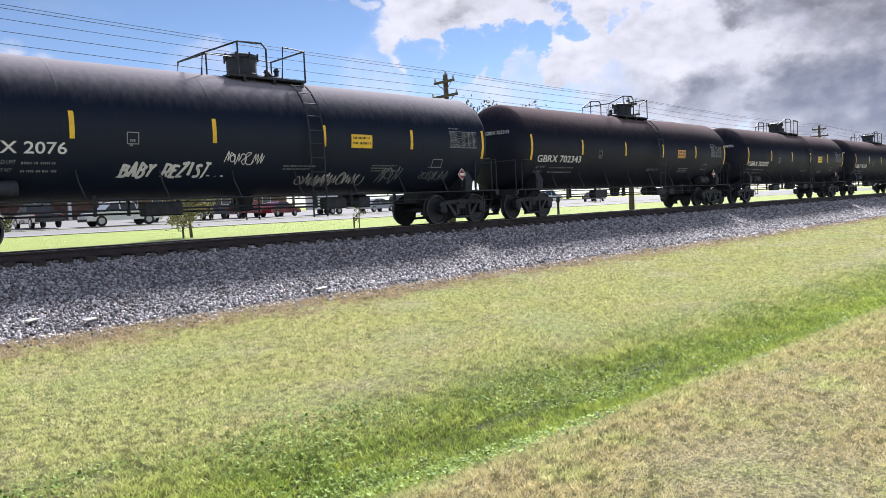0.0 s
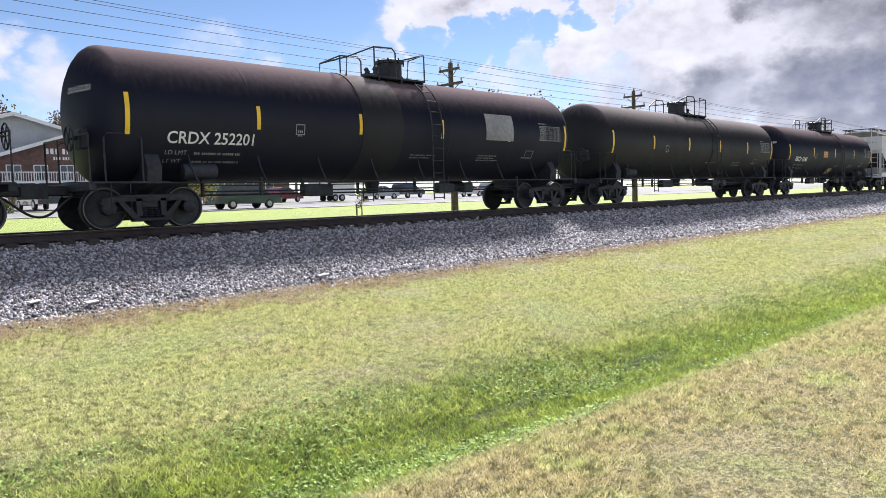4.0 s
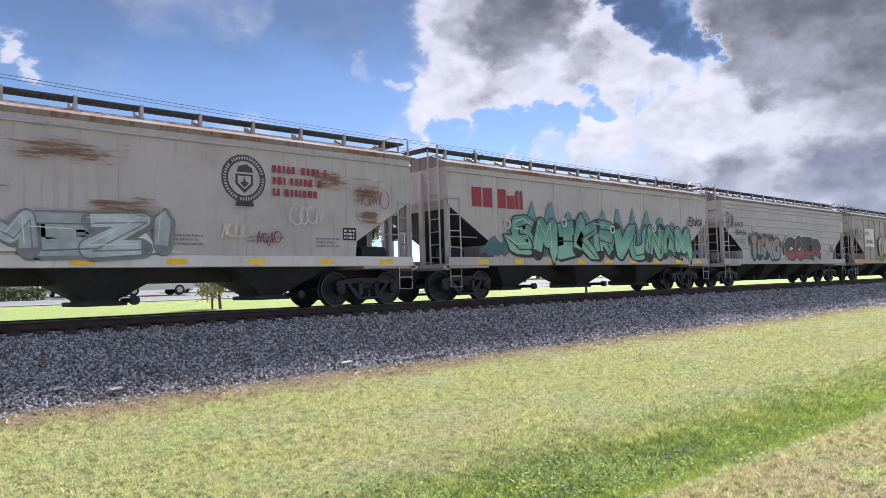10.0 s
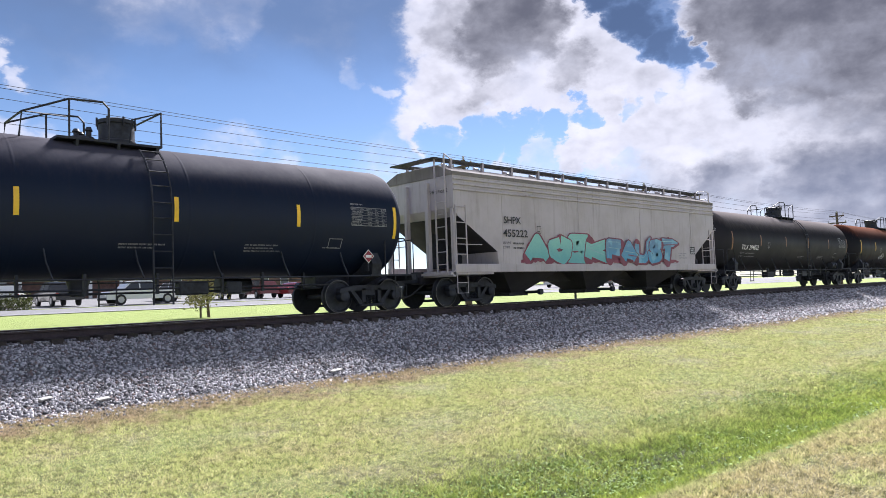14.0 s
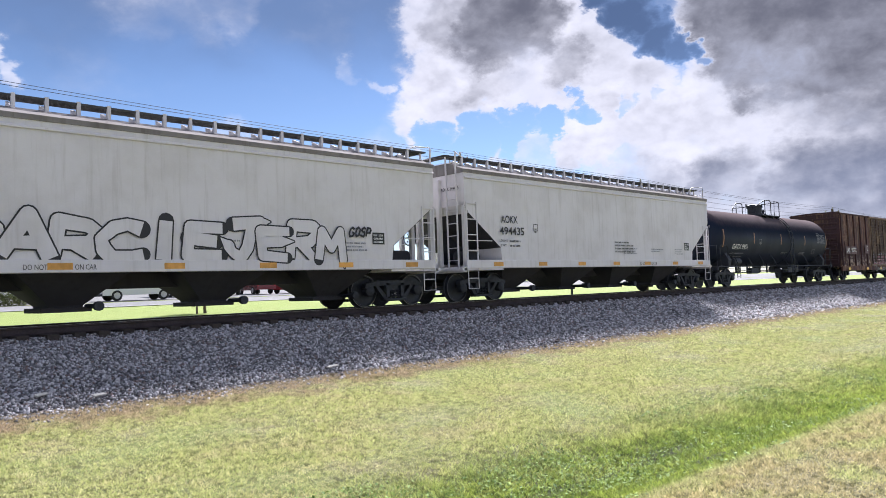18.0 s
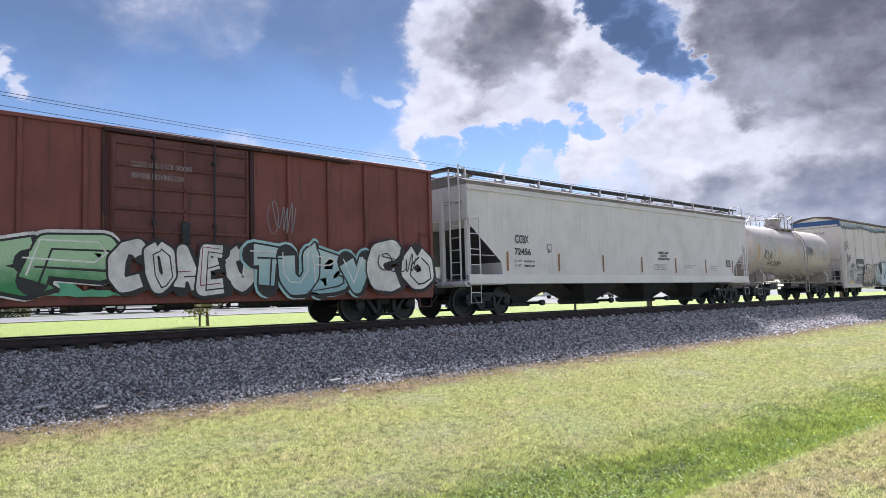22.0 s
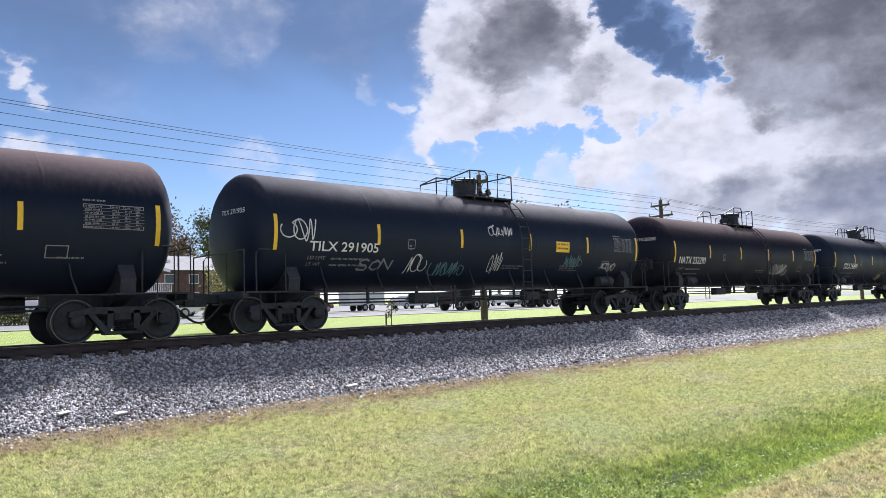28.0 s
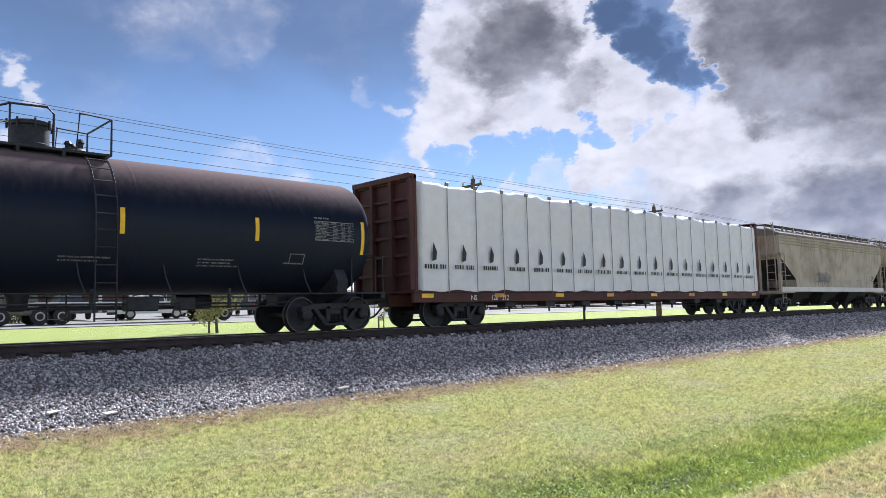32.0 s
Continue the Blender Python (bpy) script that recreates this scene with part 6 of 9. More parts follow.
        for i in range(n):
            x = -h + spec["pitch"] * (i + 1.0) - 0.1
            if x > h - 0.2:
                break
            q = Shape()
            q.box(x - 0.014, x + 0.014, *sorted((s * 1.435, s * 1.445)), 1.0, 4.23)
            q.box(x - 0.06, x + 0.06, *sorted((s * 1.38, s * 1.47)), 4.18, 4.30, 0.02)
            part("strap", q, STRAP, car)
            if i < n:
                xx = x - spec["pitch"] * 0.55 if s < 0 else x + spec["pitch"] * 0.3
                leaf = ([(0.0, 0.0), (0.16, 0.05), (0.19, 0.28), (0.06, 0.55), (0.02, 0.3)], [(0, 1, 2, 3, 4)])
                on_side("printed_mark", leaf, xx, 1.92, 1.462, BLACKTEXT, car, "", s)
                on_side("printed_name", bars([0.85], 0.13, 0.03, chance), xx - 0.3 if s < 0 else xx + 0.3, 1.70, 1.462, BLACKTEXT, car, "", s)
    for i in range(8):
        on_side("reflector", rect(0.46, 0.12), -h + 0.1 + (L - 0.8) * i / 7, 0.86, w + 0.004, ORANGE if i % 2 else YELLOW, car)
    on_side("reporting_mark", letters("NS", 0.22), -h + 2.1, 0.78, w + 0.004, WHITE, car)
    on_side("car_number", letters("120   212", 0.22), -h + 3.0, 0.78, w + 0.004, WHITE, car)
    return car

# ---- the freight train, from its leading car back ----
GREY_LIGHT = paint("hopper_light_grey", (0.50, 0.46, 0.48), 0.5, (0.22, 0.19, 0.16), 0.30, 0.35, 0.25, (0.30, 0.13, 0.06), 0.585)
GREY_WHITE = paint("hopper_off_white", (0.71, 0.685, 0.715), 0.48, (0.30, 0.27, 0.23), 0.22, 0.22)
GREY_CP = paint("hopper_grey", (0.26, 0.247, 0.265), 0.55, (0.16, 0.14, 0.125), 0.4, 0.4)
GREY_TAN = paint("hopper_tan_grey", (0.43, 0.385, 0.37), 0.55, (0.20, 0.16, 0.12), 0.35, 0.45)
TAN_DIRTY = paint("hopper_dirty_tan", (0.47, 0.42, 0.35), 0.6, (0.20, 0.13, 0.08), 0.55, 0.7)
RUST_BODY = peeling_wall("hopper_rusted", 2.2, 2.5, (0.13, 0.10, 0.095), (0.52, 0.36, 0.27), (0.44, 0.40, 0.38), (0.47, 0.15, 0.06), 2.2, 0.16)
OXIDE = paint("hopper_oxide_red", (0.34, 0.12, 0.10), 0.55, (0.10, 0.045, 0.035), 0.4, 0.55)
BOX_RUST = paint("boxcar_rusted", (0.085, 0.030, 0.034), 0.75, (0.022, 0.013, 0.016), 0.6, 0.9, 0.9, (0.40, 0.23, 0.13), 0.485)
BOX_PEEL = peeling_wall("boxcar_peeling", 1.25, 2.05, (0.060, 0.024, 0.028), (0.34, 0.215, 0.145), (0.42, 0.34, 0.28), (0.20, 0.075, 0.045))
BOX_DARK = paint("boxcar_dark_posts", (0.05, 0.02, 0.024), 0.8, (0.02, 0.013, 0.015), 0.6, 0.8, 0.6, (0.24, 0.13, 0.08), 0.53)
DOOR_WORN = peeling_wall("boxcar_door_worn", 0.6, 1.5, (0.045, 0.022, 0.022), (0.27, 0.18, 0.11), (0.5, 0.42, 0.33), (0.10, 0.06, 0.045))
FRAME_TAN = paint("boxcar_door_frame", (0.30, 0.22, 0.16), 0.8, (0.07, 0.035, 0.03), 0.6, 0.7)
BOX_BLUE = paint("boxcar_blue_grey", (0.19, 0.27, 0.36), 0.6, (0.10, 0.10, 0.09), 0.35, 0.6, 0.3, (0.17, 0.09, 0.05), 0.585)
POST_BLUE = paint("boxcar_blue_posts", (0.16, 0.22, 0.29), 0.6, (0.06, 0.06, 0.06), 0.45, 0.7)
DOOR_RED = paint("boxcar_red_door", (0.135, 0.046, 0.043), 0.65, (0.03, 0.016, 0.016), 0.5, 0.6)
BOX_RED = paint("boxcar_red", (0.20, 0.062, 0.054), 0.6, (0.07, 0.03, 0.025), 0.45, 0.6)
REEFER = paint("reefer_cream", (0.67, 0.615, 0.61), 0.5, (0.33, 0.27, 0.20), 0.25, 0.3)
ROOF_DARK = paint("insulated_roof", (0.16, 0.14, 0.13), 0.7, (0.06, 0.05, 0.05), 0.5, 0.4, spec=0.08)
ROOF_DULL = paint("hopper_roof_grimy", (0.25, 0.235, 0.23), 0.95, (0.12, 0.10, 0.09), 0.5, 0.5, spec=0.05)
ROOF_RUST = paint("rusted_roof", (0.28, 0.25, 0.23), 0.95, (0.22, 0.12, 0.08), 0.5, 0.4, 0.8, (0.30, 0.14, 0.10), 0.5, spec=0.05)
SILL_WHITE = paint("white_sill", (0.76, 0.75, 0.76), 0.45, (0.4, 0.36, 0.33), 0.15, 0.15)
# near-black: the shade under the hoppers is put into these two colours
DARKENED_GREY = paint("darkened_grey", (0.050, 0.050, 0.060), 0.75, (0.022, 0.021, 0.026), 0.55, 0.5)
DARKENED_TAN = paint("darkened_tan", (0.036, 0.034, 0.041), 0.8, (0.018, 0.017, 0.021), 0.55, 0.5)
BEAM_RED = paint("flat_car_red", (0.080, 0.023, 0.023), 0.65, (0.035, 0.02, 0.018), 0.5, 0.5)
WALK_DARK = plain("walkway_grating", (0.07, 0.07, 0.07), 0.7, 0.3, 0.3)
STRAP = plain("grey_strap", (0.22, 0.22, 0.24), 0.5, 0.0, 0.1)
WRAP = plain("plastic_wrap", (0.76, 0.765, 0.82), 0.38, 0.0, 0.06, 3.0, 0.25)
SILVER = paint("bare_jacket", (0.45, 0.46, 0.48), 0.35, (0.2, 0.18, 0.17), 0.3, 0.3, metal=0.6)
BADGE_TAN = plain("badge_tan", (0.50, 0.42, 0.36), 0.6, 0, 0.1, 5.0, 0.0)
TAN_PANEL = plain("tan_panel", (0.32, 0.25, 0.10), 0.6, 0, 0.3, 5.0, 0.0)


def spray(name, col, vary=0.25):
    return plain(name, col, 0.5, 0.0, vary, 3.0, 0.0)


def faded(name, low, high, z0, z1, spot=None):
    """Spray paint that runs from one colour to another up the letters, with clouds of a third."""
    m, nt, bsdf = base_material(name)
    vec = nt.nodes.new("ShaderNodeTexCoord").outputs["Object"]
    s = nt.nodes.new("ShaderNodeSeparateXYZ")
    link(nt, vec, s.inputs[0])
    cloud = noise_node(nt, vec, 1.9, 5.0, 0.6)
    grain = noise_node(nt, vec, 26.0, 4.0, 0.6)
    z = math_node(nt, "ADD", s.outputs[2], math_node(nt, "MULTIPLY", math_node(nt, "SUBTRACT", cloud, 0.5), 0.8))
    c = mix_node(nt, ramp_node(nt, z, z0, z1), low, high)
    if spot:
        c = mix_node(nt, math_node(nt, "MULTIPLY", ramp_node(nt, cloud, 0.50, 0.62), 0.85), c, spot)
    c = mix_node(nt, math_node(nt, "MULTIPLY", ramp_node(nt, grain, 0.5, 0.7), 0.25), c, tuple(v * 0.6 for v in low))
    link(nt, c, bsdf.inputs["Base Color"])
    bsdf.inputs["Roughness"].default_value = 0.55
    return m


def smeared(name, pale, dark, strength=0.9):
    """Rust bled over paint in level streaks, thinning out towards the ends of its patch."""
    m, nt, bsdf = base_material(name)
    tc = nt.nodes.new("ShaderNodeTexCoord")
    g, o = nt.nodes.new("ShaderNodeSeparateXYZ"), nt.nodes.new("ShaderNodeSeparateXYZ")
    link(nt, tc.outputs["Generated"], g.inputs[0])
    link(nt, tc.outputs["Object"], o.inputs[0])
    fall = None
    for k in (0, 2):
        d = math_node(nt, "SUBTRACT", 1.0, math_node(nt, "ABSOLUTE", math_node(nt, "SUBTRACT", math_node(nt, "MULTIPLY", g.outputs[k], 2.0), 1.0), 0.0))
        d = math_node(nt, "MINIMUM", math_node(nt, "MULTIPLY", d, 1.6), 1.0)
        fall = d if fall is None else math_node(nt, "MULTIPLY", fall, d)
    vec = nt.nodes.new("ShaderNodeCombineXYZ")
    link(nt, math_node(nt, "MULTIPLY", o.outputs[0], 1.3), vec.inputs[0])
    link(nt, math_node(nt, "MULTIPLY", o.outputs[2], 15.0), vec.inputs[2])
    info = nt.nodes.new("ShaderNodeObjectInfo")
    link(nt, math_node(nt, "MULTIPLY", info.outputs["Random"], 40.0), vec.inputs[1])
    streak = ramp_node(nt, noise_node(nt, vec.outputs[0], 1.0, 5.0, 0.6), 0.28, 0.72)
    amount = math_node(nt, "ADD", streak, math_node(nt, "MULTIPLY", fall, 0.55))
    link(nt, mix_node(nt, ramp_node(nt, amount, 0.82, 1.12), pale, dark), bsdf.inputs["Base Color"])
    bsdf.inputs["Roughness"].default_value = 0.85
    clear = nt.nodes.new("ShaderNodeBsdfTransparent")
    mixer = nt.nodes.new("ShaderNodeMixShader")
    link(nt, math_node(nt, "MULTIPLY", ramp_node(nt, amount, 0.66, 1.10), strength), mixer.inputs[0])
    link(nt, clear.outputs[0], mixer.inputs[1])
    link(nt, bsdf.outputs[0], mixer.inputs[2])
    link(nt, mixer.outputs[0], nt.nodes["Material Output"].inputs[0])
    return m


SP_WHITE, SP_BLACK = spray("spray_white", (0.66, 0.66, 0.66)), spray("spray_black", (0.02, 0.02, 0.025))
SP_TEAL, SP_BLUE = spray("spray_teal", (0.16, 0.52, 0.46)), spray("spray_blue", (0.10, 0.30, 0.52))
SP_GREEN, SP_MAROON = spray("spray_green", (0.10, 0.36, 0.22)), spray("spray_maroon", (0.22, 0.05, 0.08))
SP_PURPLE, SP_PINK = spray("spray_purple_grey", (0.085, 0.065, 0.085)), spray("spray_pink", (0.45, 0.26, 0.28))
SP_SKY, SP_TAN = spray("spray_light_blue", (0.34, 0.56, 0.60)), spray("spray_tan", (0.46, 0.33, 0.24))
SP_CREAM, SP_GREY = spray("spray_cream", (0.62, 0.56, 0.42)), spray("spray_grey", (0.20, 0.21, 0.24))
SP_DARKTEAL = spray("spray_dark_teal", (0.10, 0.20, 0.25), 0.45)
SP_ORANGE = spray("spray_rust_orange", (0.40, 0.15, 0.06))
OXIDE_PATCH = spray("maroon_repaint", (0.085, 0.020, 0.026))
REPAINT_GREY = spray("grey_repaint", (0.15, 0.11, 0.11))
SP_MINT = spray("spray_mint", (0.42, 0.62, 0.40))
SP_NAVY = spray("spray_navy", (0.05, 0.10, 0.22))
SMEAR = smeared("rust_smear", (0.44, 0.29, 0.18), (0.20, 0.085, 0.045), 0.75)
SP_DRIP = spray("spray_drip_blue", (0.28, 0.43, 0.56), 0.5)
SP_BADGE = spray("faded_badge", (0.055, 0.05, 0.052))
SP_STONE = spray("spray_stone", (0.44, 0.39, 0.36), 0.4)
SP_PALE = spray("spray_pale_blue", (0.46, 0.52, 0.56), 0.3)
SP_LINE = spray("spray_dark_line", (0.10, 0.11, 0.13))
FADE_ROSE = faded("spray_rose_maroon", (0.36, 0.10, 0.13), (0.50, 0.30, 0.32), 1.35, 2.3, (0.12, 0.36, 0.32))
FADE_SEA = faded("spray_sea_green", (0.30, 0.55, 0.42), (0.10, 0.27, 0.26), 1.45, 2.4, (0.18, 0.42, 0.32))
FADE_HAZE = faded("spray_teal_haze", (0.05, 0.13, 0.17), (0.14, 0.28, 0.34), 1.3, 2.6, (0.20, 0.13, 0.18))
FADE_SAND = faded("spray_sand_white", (0.50, 0.36, 0.10), (0.62, 0.58, 0.50), 1.5, 2.15)
FADE_TEAL = faded("spray_turquoise", (0.16, 0.46, 0.46), (0.28, 0.60, 0.52), 1.4, 2.2)
FADE_AZURE = faded("spray_azure", (0.10, 0.34, 0.52), (0.16, 0.30, 0.44), 1.4, 2.2, (0.24, 0.50, 0.62))
FADE_ASH = faded("spray_ash", (0.05, 0.05, 0.062), (0.12, 0.12, 0.145), 0.9, 1.9, (0.22, 0.15, 0.13))
FADE_LEAF = faded("spray_leaf_green", (0.05, 0.26, 0.10), (0.42, 0.62, 0.40), 0.95, 1.6)
FADE_ICE = faded("spray_ice_blue", (0.28, 0.46, 0.52), (0.50, 0.62, 0.64), 0.9, 2.0)
FADE_BUFF = faded("spray_buff", (0.44, 0.37, 0.33), (0.58, 0.52, 0.48), 0.9, 1.9, (0.60, 0.46, 0.36))
FADE_CLAY = faded("spray_clay", (0.40, 0.27, 0.23), (0.55, 0.44, 0.40), 0.9, 2.2)
FADE_BRICK = faded("spray_brick_grey", (0.30, 0.36, 0.40), (0.40, 0.22, 0.17), 1.5, 2.2)
FADE_WINE = faded("spray_wine_black", (0.36, 0.06, 0.09), (0.05, 0.04, 0.05), 1.5, 2.0)


def piece(text, x, z, wide, high, fill, line, seed, fat=0.03, slant=0.1, rim=None, amount=0.06, shine=None, weight=0.27, spikes=0.35):
    """A painted name in fat overlapping letters: rim, dark block, outline, fill and light edges."""
    w = min(high * (weight + 0.06), wide / len(text) * 0.48)
    g = glyph_strokes(text, wide, high, w, seed, slant, amount * 0.8, 1.26, spikes)
    c = random.Random(seed + 900)
    inner, lit = [[[q for q in a if c.random() < p] for a in g] for p in (0.4, 0.5)]
    one, two = g[0::2], g[1::2]
    out = []
    if rim:
        out.append(("graffiti_rim", x, z, thickened(g, 0.11), rim))
    if line is not fill:
        out.append(("graffiti_block", x, z, thickened(g, 0.05, 0.06, -0.04), line))
        out.append(("graffiti_outline", x, z, thickened(one, 0.045), line))
    out.append(("graffiti_fill", x, z, thickened(one), fill))
    if two and line is not fill:
        out.append(("graffiti_outline", x, z, thickened(two, 0.045), line))
    if two:
        out.append(("graffiti_fill", x, z, thickened(two), fill))
    if line is not fill:
        out.append(("graffiti_detail", x, z, thickened(inner, 0.0, w * 0.20, -w * 0.16, 0.09), line))
    if shine:
        out.append(("graffiti_shine", x, z, thickened(lit, 0.0, -w * 0.24, w * 0.20, 0.07), shine))
    return out


def line_piece(text, x, z, wide, high, line, seed, body=None, thin=0.034):
    """Hollow letters: thin sprayed outlines, over a fill where there is one."""
    w = min(high * 0.26, wide / len(text) * 0.38) if body else min(high * 0.26, wide / len(text) * 0.40)
    g = glyph_strokes(text.upper(), wide, high, w, seed, 0.05, 0.07, 1.2)
    if body is None:
        edges = []
        for strokes in g:
            for pts, ws in strokes:
                left, right = [], []
                for i, (px, py) in enumerate(pts):
                    (ax, ay), (bx, by) = pts[max(0, i - 1)], pts[min(len(pts) - 1, i + 1)]
                    l = math.hypot(bx - ax, by - ay) or 1.0
                    nx, ny, r = (by - ay) / l, (ax - bx) / l, ws[i] * 0.62
                    left.append((px + nx * r, py + ny * r))
                    right.append((px - nx * r, py - ny * r))
                loop = left + right[::-1] + left[:1]
                edges.append((loop, [thin] * len(loop)))
        return [("graffiti_outline", x, z, thickened([edges]), line)]
    out = []
    for a in (g[0::2], g[1::2]):
        out += [("graffiti_outline", x, z, thickened(a, 0.034), line), ("graffiti_fill", x, z, thickened(a), body)]
    return out


def tag(x, z, wide, high, m, seed, loops=5, w=0.035):
    return [("graffiti_tag", x, z, scribble(random.Random(seed), wide, high, loops + 2, min(w, 0.045) * 0.75), m)]


def hand(text, x, z, wide, high, m, seed, fat=0.0):
    """A word written with a spray can in single strokes."""
    return [("graffiti_tag", x, z, thickened(glyph_strokes(text, wide, high, 0.055 + fat, seed, 0.2, 0.06, 1.05, 0.2)), m)]


# four tall block letters with a bar under the first and a long foot on the last
BIG_WORD = [([(1.15, 2.57), (1.15, 1.94)], 0.25), ([(0.61, 1.73), (1.75, 1.77)], 0.27), ([(1.13, 1.76), (1.11, 1.03)], 0.44), ([(-0.35, 1.07), (2.77, 1.05)], 0.23),
            ([(2.86, 1.79), (1.93, 1.75), (1.95, 1.38), (2.69, 1.39), (2.73, 1.04)], 0.23), ([(3.01, 1.80), (3.0, 0.92)], 0.23), ([(3.01, 1.69), (3.92, 1.70), (3.71, 1.34), (3.19, 1.32)], 0.20),
            ([(3.71, 1.34), (3.94, 0.99), (3.02, 0.96)], 0.20), ([(4.12, 1.77), (4.07, 0.34)], 0.26), ([(4.89, 1.50), (4.35, 1.12), (5.15, 0.46)], 0.26), ([(4.99, 0.50), (7.9, 0.50)], 0.28)]


def patchwork(x, z, wide, high, m, seed, n=14):
    """A background cloud of colour behind letters: one ragged-topped field."""
    c = random.Random(seed)
    k = max(12, int(wide * 7))
    v, f = [], []
    level = [0.75 + 0.25 * math.sin(i * 0.9 + seed) + c.uniform(-0.12, 0.12) for i in range(k + 1)]
    for i in range(k + 1):
        fade = min(1.0, 0.15 + 5.0 * min(i, k - i) / k)
        v += [(wide * i / k, high * 0.12 * c.random()), (wide * i / k + c.uniform(-0.02, 0.02), max(high * 0.16, high * 0.95 * level[i] * fade))]
    f = [(2 * i, 2 * i + 2, 2 * i + 3, 2 * i + 1) for i in range(k)]
    return [("graffiti_cloud", x, z, (v, f), m)]


def zigzag(x, z, wide, m, seed, w=0.07, amp=0.14):
    """A ragged drip line along the top of a wall: blotches of pale paint over a dark toothed edge."""
    c = random.Random(seed)
    pts, d, up = [], 0.0, True
    while d < wide:
        pts.append((d, (amp if up else -amp) * c.uniform(0.3, 1.0) + 0.07 * math.sin(d * 1.1 + seed)))
        d += c.uniform(0.05, 0.15)
        up = not up
    v, f = [], []
    for i in range(len(pts) - 1):
        if c.random() < 0.8:
            (a, b), (a2, b2) = pts[i], pts[i + 1]
            o, h = len(v), c.uniform(0.12, 0.34)
            v += [(a, b), (a2, b2), (a2 + c.uniform(-0.05, 0.05), b2 + h * c.uniform(0.5, 1.0)), (a, b + h)]
            f.append((o, o + 1, o + 2, o + 3))
    return [("graffiti_blotch", x, z, (v, f), m), ("graffiti_line", x, z, stroke(pts, w), SP_BLACK)]


def stains(c, wide, high, n=26, tall=0.12):
    """Rows of ragged streaks along a stretch of wall: rust that has bled sideways."""
    rows = max(3, int(high / 0.075))
    v, f = [], []
    for i in range(rows):
        x, y = c.uniform(0, 0.35 * wide), high * i / rows
        while x < wide * 0.95:
            w = min(wide - x, wide * c.uniform(0.06, 0.40))
            h = high / rows * c.uniform(0.6, 1.25)
            k = 7
            top = [(x + w * (q + 1) / (k + 1), y + h * (0.5 + 0.5 * math.sin(3.14 * (q + 1) / (k + 1)) * c.uniform(0.5, 1.0))) for q in range(k)]
            low = [(a, y + h * 0.5 - (b - y - h * 0.5) * c.uniform(0.3, 0.9)) for a, b in reversed(top)]
            o = len(v)
            v += [(x + w, y + h * 0.5)] + top[::-1] + [(x, y + h * 0.5)] + low[::-1]
            f.append(tuple(range(o, o + 2 * k + 2)))
            x += w + wide * c.uniform(0.02, 0.30)
    return v, f


def door_notice():
    """The stencilled order on an insulated car's door."""
    return [("door_words", -0.55, 3.85 - 0.17 * i, letters_wide(t, 0.15, q, 0.004), BLACKTEXT) for i, (t, q) in enumerate((("CLOSE AND LOCK", 1.12), ("DOOR BEFORE", 0.90), ("MOVING CAR", 0.82)))]


def small_tags(x, n, seed):
    """A crowd of small scrawls low on a wall."""
    c, out = random.Random(seed), []
    for k in range(n):
        out += tag(x + c.uniform(0, 3.4), c.uniform(0.9, 2.1), c.uniform(0.35, 0.9), c.uniform(0.25, 0.5), c.choice((SP_BLACK, SP_LINE, SP_GREY)), seed * 10 + k, c.randint(3, 5), 0.022)
    return out


def disc(r, n=28):
    return [(r * math.cos(6.2832 * i / n), r * math.sin(6.2832 * i / n)) for i in range(n)], [tuple(range(n))]


def ring(r0, r1, n=32):
    v = [(r * math.cos(6.2832 * i / n), r * math.sin(6.2832 * i / n)) for r in (r0, r1) for i in range(n)]
    return v, [(i, (i + 1) % n, n + (i + 1) % n, n + i) for i in range(n)]


def arc_print(r, n, skip, a0=0.4):
    """A word set round a badge: short radial blocks, with gaps between the words."""
    v, f = [], []
    for k in range(n):
        if k % skip == skip - 1:
            continue
        a, o = a0 + 6.2832 * k / n, len(v)
        for b, q in ((a, 0.80), (a + 3.4 / n, 0.80), (a + 3.4 / n, 0.92), (a, 0.93)):
            v.append((r * q * math.cos(b), r * q * math.sin(b)))
        f.append((o, o + 1, o + 2, o + 3))
    return v, f


